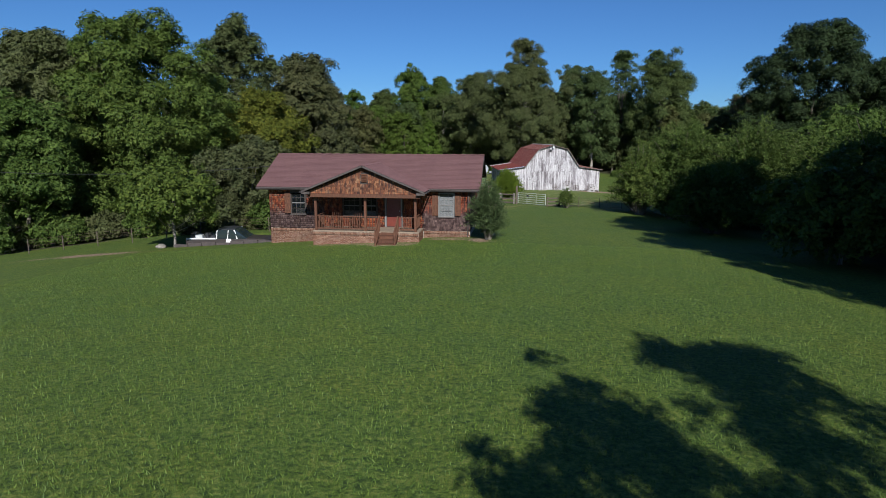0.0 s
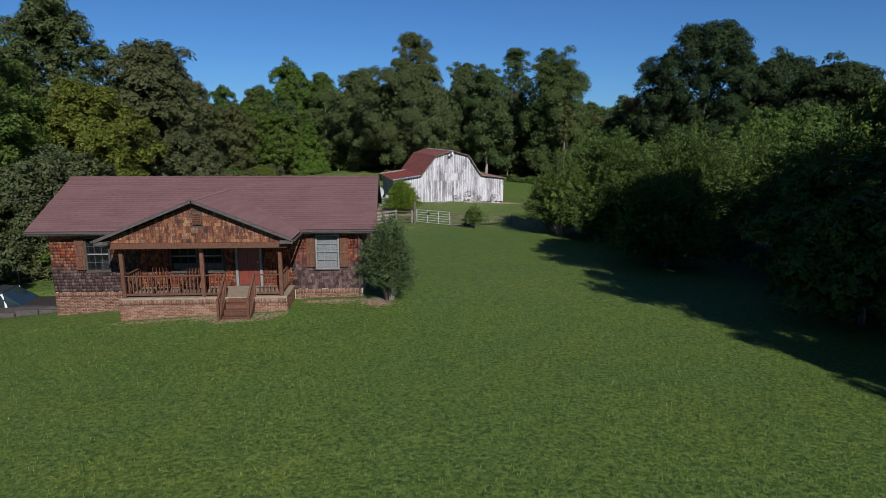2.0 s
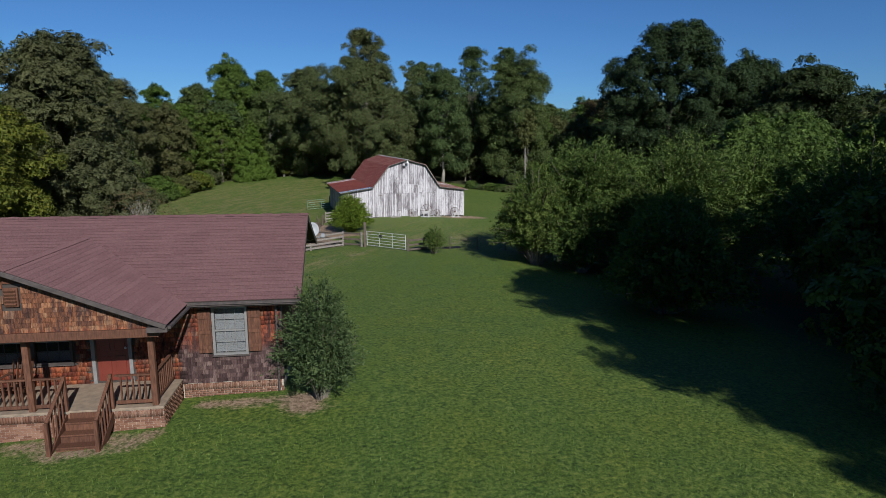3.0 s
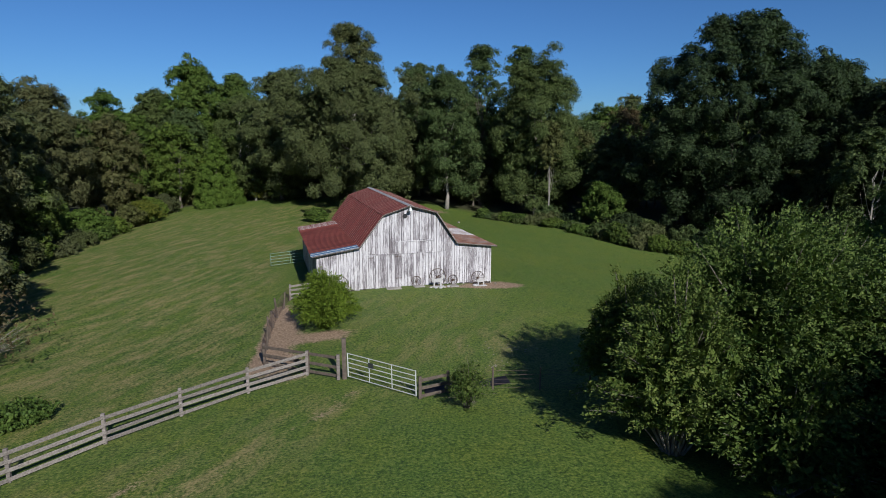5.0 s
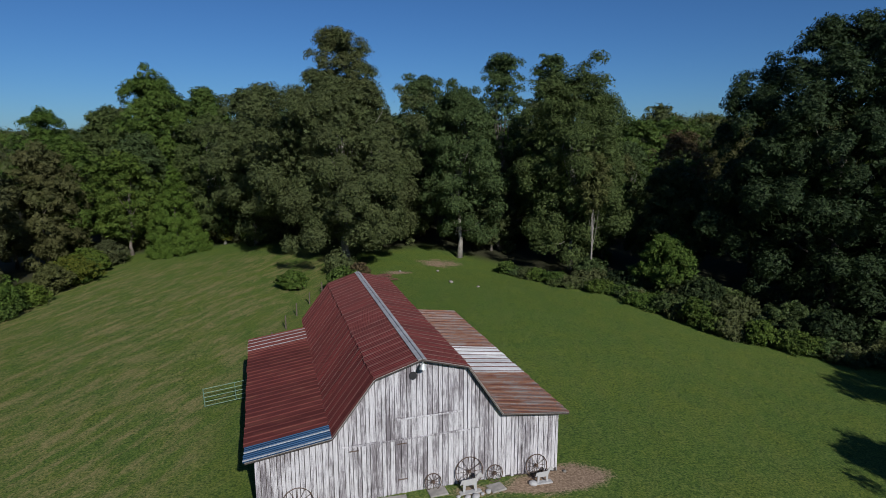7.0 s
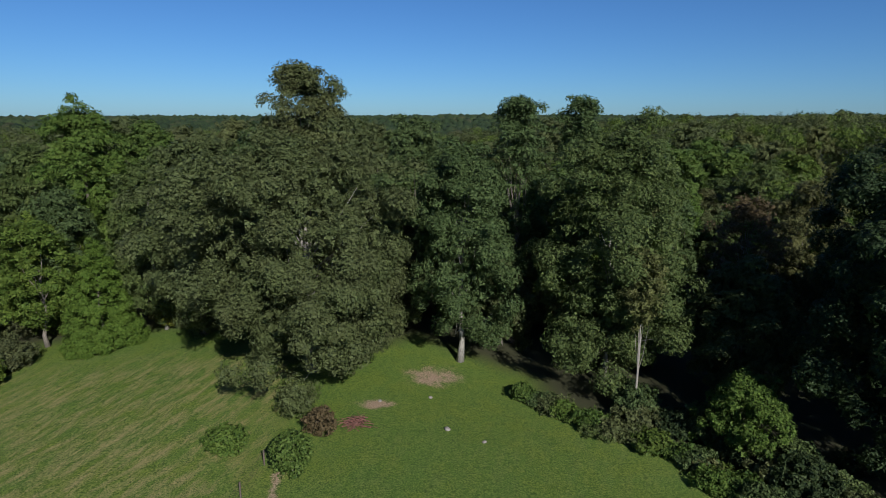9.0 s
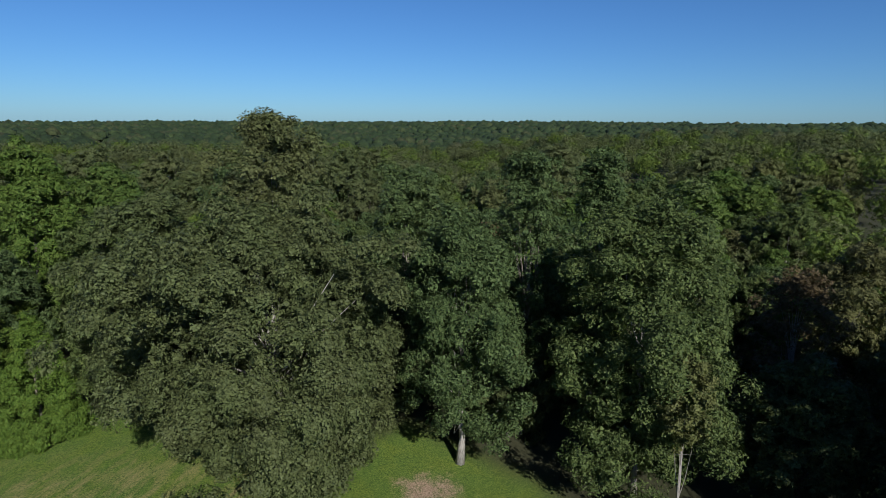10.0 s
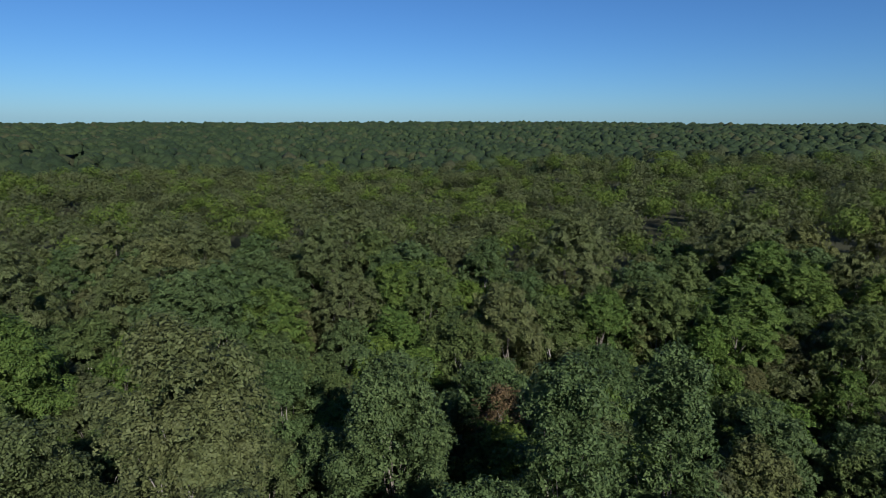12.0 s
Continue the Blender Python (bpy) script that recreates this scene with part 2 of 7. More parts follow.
k = Nodes("house_brick")
f = k.noise(18.0, 5.0)
col = k.mix(0.5, k.ramp(k.any_random(), [(0.0, (0.115, 0.054, 0.035)), (0.5, (0.165, 0.084, 0.055)), (1.0, (0.225, 0.128, 0.088))]), k.ramp(f, [(0.3, (0.7, 0.7, 0.7)), (0.7, (1.2, 1.2, 1.2))]), "MULTIPLY")
k.bump(f, 0.5, 0.006)
BRICK = k.done(col, 0.9, 0.0, 0.2)
MORTAR = plain("mortar", (0.36, 0.31, 0.25), 0.95, 0, 0.25, 14.0, 0.4)

k = Nodes("stained_porch_wood")
f = k.noise(5.0, 6.0, 0.6, None, (6.0, 6.0, 0.9))
k.bump(f, 0.4, 0.006)
PORCH_WOOD = k.done(k.mix(0.6, k.ramp(f, [(0.3, (0.050, 0.023, 0.014)), (0.7, (0.140, 0.062, 0.036))]), k.ramp(k.random(), [(0.0, (0.75, 0.7, 0.7)), (1.0, (1.25, 1.2, 1.15))]), "MULTIPLY"), 0.75, 0.0, 0.3)
# wood set near black: the shade under eaves and porch is in the colour
SHADE_WOOD = plain("dark_soffit", (0.045, 0.035, 0.030), 0.85, 0, 0.3, 5.0, 0.2)
FASCIA = plain("weathered_fascia", (0.060, 0.048, 0.044), 0.75, 0, 0.35, 7.0, 0.2)
DECK = plain("porch_floor", (0.23, 0.175, 0.125), 0.85, 0, 0.25, 5.0, 0.2)
RED_DOOR = plain("red_door_paint", (0.135, 0.026, 0.016), 0.45, 0, 0.12, 3.0)
OLD_WHITE = plain("old_white_paint", (0.17, 0.165, 0.16), 0.6, 0, 0.15, 5.0)
BLIND = plain("window_blind", (0.30, 0.31, 0.32), 0.7, 0, 0.06, 2.0)
DARK_ROOM = plain("dark_room", (0.02, 0.02, 0.022), 0.9, 0, 0.2, 2.0)
CONCRETE = plain("old_concrete", (0.26, 0.24, 0.22), 0.9, 0, 0.25, 4.0, 0.4)
k = Nodes("window_glass")
k.done((0.012, 0.015, 0.017), 0.05, 0.0, 0.4)
through_ = k.add("ShaderNodeBsdfTransparent")
pane_mix = k.add("ShaderNodeMixShader", Fac=0.3)
k.link(through_.outputs[0], pane_mix.inputs[1])
k.link(k.bsdf.outputs[0], pane_mix.inputs[2])
k.link(pane_mix.outputs[0], k.t.nodes["Material Output"].inputs["Surface"])
GLASS = k.m

# barn: boards with worn white paint over grey wood
k = Nodes("barn_boards")
pos = k.coords()
grain = k.noise(3.0, 8.0, 0.78, pos, (17.0, 17.0, 0.55))
wear = k.noise(0.55, 5.0, 0.7, pos, (1.6, 1.6, 0.55))
paint = k.math("ADD", k.math("MULTIPLY", grain, 0.55), k.math("MULTIPLY", wear, 0.55))
paint = k.math("ADD", paint, k.math("MULTIPLY", k.math("SUBTRACT", k.random(), 0.5), 0.12))
bare = k.ramp(grain, [(0.3, (0.075, 0.066, 0.072)), (0.7, (0.235, 0.210, 0.225))])
col = k.mix(k.ramp(paint, [(0.47, (0, 0, 0)), (0.58, (1, 1, 1))]), bare, k.ramp(grain, [(0.34, (0.27, 0.258, 0.268)), (0.60, (0.60, 0.58, 0.60))]))
k.bump(grain, 0.6, 0.01)
BARN_BOARD = k.done(col, 0.85, 0.0, 0.25)


def rusty(name, paint, wear_lo, wear_hi, rust=((0.155, 0.050, 0.028), (0.30, 0.125, 0.065)), rough=0.55, metal=0.2):
    """Painted sheet roofing with rust coming through in streaks down the slope."""
    k = Nodes(name)
    pos = k.coords()
    streak = k.noise(1.4, 6.0, 0.7, pos, (0.55, 1.6, 1.0))
    fine_ = k.noise(14.0, 5.0, 0.7, pos)
    tone = k.ramp(k.random(), [(0.0, (0.8, 0.8, 0.8)), (1.0, (1.2, 1.2, 1.2))])
    a = k.mix(1.0, k.ramp(streak, [(0.3, tuple(c * 0.72 for c in paint)), (0.7, tuple(min(1, c * 1.2) for c in paint))]), tone, "MULTIPLY")
    b = k.ramp(fine_, [(0.3, rust[0]), (0.7, rust[1])])
    fac = k.ramp(k.math("ADD", k.math("MULTIPLY", streak, 0.7), k.math("MULTIPLY", fine_, 0.3)), [(wear_lo, (0, 0, 0)), (wear_hi, (1, 1, 1))])
    k.bump(fine_, 0.25, 0.01)
    return k.done(k.mix(fac, a, b), rough, metal, 0.22)


ROOF_RED = rusty("red_roof_sheet", (0.088, 0.015, 0.014), 0.56, 0.74, ((0.060, 0.022, 0.018), (0.150, 0.070, 0.055)), 0.7, 0.0)
ROOF_DULL = rusty("dull_red_sheet", (0.120, 0.030, 0.025), 0.50, 0.70, ((0.110, 0.036, 0.025), (0.16, 0.066, 0.042)), 0.7, 0.1)
ROOF_BLUE = rusty("blue_roof_sheet", (0.020, 0.062, 0.135), 0.72, 0.86)
ROOF_RUST = rusty("bare_rusty_sheet", (0.20, 0.185, 0.18), 0.40, 0.54, ((0.095, 0.040, 0.024), (0.205, 0.100, 0.062)), 0.6, 0.3)
ROOF_RIB = rusty("worn_roof_rib", (0.21, 0.115, 0.095), 0.46, 0.58, ((0.085, 0.028, 0.024), (0.14, 0.050, 0.040)), 0.6, 0.1)
ROOF_ZINC = rusty("bright_zinc_sheet", (0.42, 0.42, 0.43), 0.62, 0.80, ((0.20, 0.13, 0.09), (0.35, 0.28, 0.23)), 0.55, 0.0)

k = Nodes("grey_fence_wood")
f = k.noise(4.0, 6.0, 0.65, None, (1.0, 5.0, 5.0))
k.bump(f, 0.5, 0.008)
FENCE_WOOD = k.done(k.mix(0.7, k.ramp(f, [(0.3, (0.100, 0.087, 0.079)), (0.7, (0.265, 0.240, 0.220))]), k.ramp(k.random(), [(0.0, (0.7, 0.68, 0.66)), (1.0, (1.25, 1.22, 1.2))]), "MULTIPLY"), 0.9, 0.0, 0.2)
POST_DARK = plain("dark_post_wood", (0.085, 0.066, 0.052), 0.9, 0, 0.35, 6.0, 0.4)
GALV = plain("galvanised_tube", (0.55, 0.57, 0.55), 0.45, 0.35, 0.15, 8.0)
GALV_GREEN = plain("green_gate_paint", (0.11, 0.18, 0.13), 0.5, 0.1, 0.2, 6.0)
IRON = plain("rusty_iron", (0.105, 0.072, 0.055), 0.8, 0.4, 0.4, 16.0, 0.3)
WHITE_STONE = plain("pale_cutout_paint", (0.36, 0.35, 0.345), 0.7, 0, 0.12, 7.0)
STONE = plain("field_stone", (0.20, 0.18, 0.155), 0.92, 0, 0.35, 5.0, 0.5)
DISH = plain("dish_grey", (0.24, 0.25, 0.265), 0.5, 0, 0.05, 5.0)
TERRACOTTA = plain("clay_flue", (0.27, 0.085, 0.045), 0.85, 0, 0.2, 8.0)
BRUSH = plain("cut_brushwood", (0.13, 0.055, 0.042), 0.9, 0, 0.4, 6.0, 0.3)
DARK_STRIP = plain("dark_ground_sheet", (0.022, 0.022, 0.034), 0.8, 0, 0.3, 3.0, 0.3)
CHIMNEY_BRICK = plain("chimney_brick", (0.15, 0.060, 0.048), 0.9, 0, 0.3, 8.0, 0.4)
CAR_WHITE = plain("white_car_paint", (0.70, 0.70, 0.69), 0.35, 0, 0.05, 2.0)
CAR_GREY = plain("dark_grey_car_paint", (0.040, 0.032, 0.028), 0.4, 0, 0.15, 3.0)
CAR_DARK = plain("dark_car_trim", (0.030, 0.032, 0.036), 0.35, 0, 0.3, 4.0)
CAR_GLASS = Nodes("car_glass").done((0.02, 0.03, 0.032), 0.05, 0.0, 0.8)
TYRE = plain("tyre_rubber", (0.022, 0.022, 0.022), 0.9, 0, 0.2, 10.0)
CHROME = plain("dull_chrome", (0.55, 0.55, 0.55), 0.3, 0.9, 0.1, 8.0)
WIRE = plain("black_cable", (0.02, 0.02, 0.02), 0.7, 0, 0.1, 4.0)


# ---- mesh tools ----
def bm_new():
    return bmesh.new()


def quad_box(bm, x0, x1, y0, y1, z0, z1, m=None):
    """A box with chosen corners, under the matrix m."""
    pts = [Vector(p) for p in ((x0, y0, z0), (x1, y0, z0), (x1, y1, z0), (x0, y1, z0), (x0, y0, z1), (x1, y0, z1), (x1, y1, z1), (x0, y1, z1))]
    vs = [bm.verts.new(m @ p if m else p) for p in pts]
    for f in ((3, 2, 1, 0), (4, 5, 6, 7), (0, 1, 5, 4), (1, 2, 6, 5), (2, 3, 7, 6), (3, 0, 4, 7)):
        bm.faces.new([vs[i] for i in f])
    return vs


def soft_box(bm, x0, x1, y0, y1, z0, z1, r=0.01, m=None):
    """A box with worn edges."""
    b = bmesh.new()
    quad_box(b, x0, x1, y0, y1, z0, z1)
    bmesh.ops.bevel(b, geom=b.edges[:], offset=r, segments=1, affect="EDGES")
    if m:
        b.transform(m)
    me_ = bpy.data.meshes.new("tmp")
    b.to_mesh(me_)
    b.free()
    bm.from_mesh(me_)
    bpy.data.meshes.remove(me_)


def along(p, q):
    """The pose whose x axis runs from p to q, with z as upright as it can be."""
    p, q = Vector(p), Vector(q)
    x = (q - p).normalized()
    up = Vector((0, 0, 1)) if abs(x.z) < 0.95 else Vector((0, 1, 0))
    y = up.cross(x).normalized()
    z = x.cross(y)
    return Matrix(((x.x, y.x, z.x, p.x), (x.y, y.y, z.y, p.y), (x.z, y.z, z.z, p.z), (0, 0, 0, 1)))


def beam(bm, p, q, w, h, r=0.008):
    """A squared timber from p to q, w wide and h high."""
    n = (Vector(q) - Vector(p)).length
    soft_box(bm, 0, n, -w / 2, w / 2, -h / 2, h / 2, r, along(p, q))


def tube(bm, pts, radii, sides=8, caps=True):
    """A tapered tube along a line of points."""
    rings = []
    pts = [Vector(p) for p in pts]
    for i, p in enumerate(pts):
        d = (pts[min(i + 1, len(pts) - 1)] - pts[max(i - 1, 0)]).normalized()
        a = d.orthogonal().normalized()
        b = d.cross(a)
        r = radii[i] if hasattr(radii, "__len__") else radii
        rings.append([bm.verts.new(p + (a * math.cos(2 * math.pi * j / sides) + b * math.sin(2 * math.pi * j / sides)) * r) for j in range(sides)])
    for r0, r1 in zip(rings, rings[1:]):
        for j in range(sides):
            bm.faces.new((r0[j], r0[(j + 1) % sides], r1[(j + 1) % sides], r1[j]))
    if caps:
        bm.faces.new(rings[0][::-1])
        bm.faces.new(rings[-1])


def mesh_of(bm, name, material, smooth=False):
    me_ = bpy.data.meshes.new(name)
    bmesh.ops.recalc_face_normals(bm, faces=bm.faces[:])
    bm.to_mesh(me_)
    bm.free()
    me_.materials.append(material)
    if smooth:
        me_.polygons.foreach_set("use_smooth", [True] * len(me_.polygons))
    return me_


def part(name, bm, material, parent, label="", smooth=False):
    """Links a bmesh as one mesh object under a thing or a part."""
    ob = new(name, mesh_of(bm, name, material, smooth))
    ob.parent = parent
    if label:
        tagged(ob, label)
    return ob


def thing(name, m, label, category, group="", kind=""):
    """An Empty at the base of a thing."""
    ob = new(name)
    ob.empty_display_size = 0.2
    ob.matrix_world = m
    ob.matrix_basis = m
    return tagged(ob, label, category, group, kind)


def arrays_mesh(name, verts, faces, material):
    """A mesh out of numpy arrays of corners and of faces that all have as many corners."""
    me_ = bpy.data.meshes.new(name)
    n = faces.shape[1]
    me_.vertices.add(len(verts))
    me_.vertices.foreach_set("co", np.ascontiguousarray(verts, dtype=np.float32).ravel())
    me_.loops.add(faces.size)
    me_.loops.foreach_set("vertex_index", np.ascontiguousarray(faces, dtype=np.int32).ravel())
    me_.polygons.add(len(faces))
    me_.polygons.foreach_set("loop_start", np.arange(0, faces.size, n, dtype=np.int32))
    me_.update(calc_edges=True)
    me_.materials.append(material)
    return me_

# ---- ground ----
def ground_z(x, y):
    """The lie of the land: a knoll under the house, the barn's crest, falling away to both sides."""
    x, y = np.asarray(x, float), np.asarray(y, float)
    X, Y = np.clip(x, -48, 52) / 40, (np.clip(y, -20, 145) - 70) / 70
    z = -1.13 - 1.069 * Y + 2.042 * Y ** 2 + 0.094 * Y ** 3 - 0.191 * Y ** 4 + 0.973 * X - 2.54 * X ** 2 + 0.175 * X * Y + 0.052 * X * X * Y
    z = z - 0.12 * X  # keeps the middle line where it is
    z = z + 0.45 * np.exp(-(((x - 8) / 9) ** 2 + ((y - 84) / 10) ** 2))
    z = z - 0.38 * np.exp(-(((x + 9) / 9) ** 2 + ((y - 76) / 11) ** 2))
    z = z + 0.25 * np.exp(-(((x - 0) / 9) ** 2 + ((y - 40) / 7) ** 2))
    z = z - 0.75 * np.exp(-(((x + 16.4) / 3.6) ** 4 + ((y - 39.6) / 2.2) ** 4))
    z = z - 0.7 * np.exp(-(((x - 23) / 13) ** 2 + ((y - 130) / 12) ** 2))
    far = np.clip((np.hypot(x - 10, y - 80) - 90) / 160, 0, 1)
    roll = 3.5 * np.sin(x / 95 + 1.1) * np.cos(y / 120 + 0.4) - 1.0
    sink_ = np.clip(np.hypot(x - 10, y - 80) - 900, 0, None) * 0.03
    return z * (1 - far) + roll * far - sink_


def gz(x, y):
    return float(ground_z(x, y))


def axis_steps(a, b, c, d, fine, coarse):
    """Grid lines that are close between b and c and widen out to a and d."""
    mid_ = np.arange(b, c + 0.01, fine)
    lo = b - np.cumsum(np.geomspace(fine, coarse, 40))
    hi = c + np.cumsum(np.geomspace(fine, coarse, 40))
    return np.concatenate(([a], lo[lo > a][::-1], mid_, hi[hi < d], [d]))


gxs = axis_steps(-2600, -45, 50, 2600, 0.8, 160)
gys = axis_steps(-900, -15, 145, 3400, 0.8, 160)
GX, GY = np.meshgrid(gxs, gys)
GZ = ground_z(GX, GY)
nx, ny = len(gxs), len(gys)
ix, iy = np.meshgrid(np.arange(nx - 1), np.arange(ny - 1))
base_i = (iy * nx + ix).ravel()
ground_mesh = arrays_mesh("ground", np.stack([GX, GY, GZ], -1).reshape(-1, 3), np.stack([base_i, base_i + 1, base_i + nx + 1, base_i + nx], -1), GRASS)
ground_mesh.polygons.foreach_set("use_smooth", [True] * len(ground_mesh.polygons))


def blob(x, y, cx, cy, rx, ry):
    return np.exp(-(((x - cx) / rx) ** 2 + ((y - cy) / ry) ** 2))


FX, FY = GX.ravel(), GY.ravel()
# the rough pasture lies left of the lane and the plank fence
lane_x = np.where(FY < 68, -0.5 + (FY - 68) * 0.85, np.where(FY < 98, -0.6, -0.6 + 0.2 * (FY - 98)))
pasture = np.clip((lane_x - FX) / 3.0, 0, 1) * np.clip((FY - 56) / 4, 0, 1) * np.clip((142 - FY) / 8, 0, 1)
straw_v = 0.95 * pasture + 0.6 * np.exp(-(((FX - 2.0 - 0.75 * (FY - 62)) / 1.5) ** 2)) * (FY > 52) * (FY < 65) + 0.4 * np.exp(-(((FX + 0.5 - 0.75 * (FY - 60)) / 3.8) ** 2)) * (FY > 44) * (FY < 65) + 0.45 * blob(FX, FY, -5, 55, 6, 5) + 0.75 * blob(FX, FY, 9.5, 69.5, 6.5, 5) + 0.4 * blob(FX, FY, 6, 78, 6, 3) + 0.35 * blob(FX, FY, -24, 34, 5, 1.5) + 0.10 * np.clip((FY - 60) / 10, 0, 1) * np.clip((128 - FY) / 10, 0, 1)
soil_v = 0.95 * blob(FX, FY, 0.1, 75, 0.95, 6.0) + 0.95 * blob(FX, FY, 2.4, 72.7, 1.9, 1.2) + 0.9 * blob(FX, FY, 0.6, 68.8, 1.2, 1.6) + 0.6 * blob(FX, FY, 1.0, 66.5, 1.6, 0.8) + 1.2 * blob(FX, FY, 15.2, 82.8, 2.2, 1.1) + 0.9 * blob(FX, FY, 11.5, 82.0, 3.8, 0.8)
soil_v += 0.95 * blob(FX, FY, -24.5, 34.8, 5.5, 0.9) + 0.5 * np.exp(-(((FX + 2 - 0.667 * (FY - 60)) / 0.55) ** 2)) * (FY > 56.5) * (FY < 60.8) + 0.7 * blob(FX, FY, 1.4, 34.6, 1.0, 0.7) + 0.75 * blob(FX, FY, -4.2, 33.0, 1.8, 0.6) + 0.8 * np.exp(-(((FY - 35.6) / 0.45) ** 2)) * (FX > -2.4) * (FX < 1.5) + 0.62 * np.exp(-(((FY - 33.8) / 0.5) ** 2)) * (FX > -9.2) * (FX < -2) + 0.72 * blob(FX, FY, 16.8, 130.6, 4.5, 3) + 0.8 * blob(FX, FY, 10.7, 125.4, 2.5, 1.5) + 0.62 * np.exp(-(((FX - 2.9 - 0.12 * (FY - 107)) / 0.7) ** 2)) * (FY > 97) * (FY < 117) + 0.7 * np.exp(-(((FX + 0.9) / 0.6) ** 2)) * (FY > 67) * (FY < 80) + 0.55 * np.exp(-(((FX - 2.2 - 0.75 * (FY - 62)) / 0.5) ** 2)) * (FY > 57) * (FY < 65) + 0.45 * blob(FX, FY, 12.0, 68.5, 1.5, 0.8) + 0.4 * blob(FX, FY, 10, 67, 1.2, 0.7)
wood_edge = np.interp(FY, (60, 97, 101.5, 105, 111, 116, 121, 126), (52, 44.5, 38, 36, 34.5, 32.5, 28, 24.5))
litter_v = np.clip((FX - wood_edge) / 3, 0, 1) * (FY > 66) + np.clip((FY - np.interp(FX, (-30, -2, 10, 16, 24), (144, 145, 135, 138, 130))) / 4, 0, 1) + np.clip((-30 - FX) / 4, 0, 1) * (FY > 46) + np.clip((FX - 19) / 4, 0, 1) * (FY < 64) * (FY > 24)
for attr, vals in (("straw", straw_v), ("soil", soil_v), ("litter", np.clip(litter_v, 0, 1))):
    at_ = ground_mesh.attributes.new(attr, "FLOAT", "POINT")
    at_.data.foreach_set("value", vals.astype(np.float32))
ground = tagged(new("ground", ground_mesh), "mown green lawn and dry pasture with bare soil patches", "ground", "", "structure")


# ---- trees ----
def leaves(rng, centres, radii, per, size, out_from=None, flat=0.75, width=0.55, tri=False):
    """Kite-shaped leaves over the upper and outer faces of round clumps: corners and faces."""
    n = int(per * len(centres))
    w = radii ** 2
    pick = rng.choice(len(centres), n, p=w / w.sum())
    d = rng.normal(size=(n, 3))
    d /= np.linalg.norm(d, axis=1, keepdims=True)
    c, r = centres[pick], radii[pick]
    if out_from is not None:
        o = c - out_from
        o /= np.linalg.norm(o, axis=1, keepdims=True) + 1e-6
        d = d + 0.75 * o + np.array([0, 0, 0.2])
        d /= np.linalg.norm(d, axis=1, keepdims=True)
    p = c + d * (r * rng.uniform(0.5, 1.22, n))[:, None] * np.array([1, 1, flat])
    nrm = d + rng.normal(size=(n, 3)) * 0.38 + np.array([0, 0, 0.3])
    nrm /= np.linalg.norm(nrm, axis=1, keepdims=True)
    t = np.cross(nrm, rng.normal(size=(n, 3)))
    t /= np.linalg.norm(t, axis=1, keepdims=True) + 1e-6
    b = np.cross(nrm, t)
    s = size * rng.uniform(0.6, 1.35, n)[:, None]
    if tri:
        v = np.stack([p - t * s * 0.5 + b * s * width * 0.6, p - t * s * 0.5 - b * s * width * 0.6, p + t * s * 0.6], 1).reshape(-1, 3)
        return v, np.arange(3 * n, dtype=np.int32).reshape(-1, 3)
    v = np.stack([p - t * s * 0.5, p + b * s * width * 0.5 - nrm * s * 0.12, p + t * s * 0.55, p - b * s * width * 0.5 - nrm * s * 0.12], 1).reshape(-1, 3)
    f = np.arange(4 * n, dtype=np.int32).reshape(-1, 4)
    return v, f


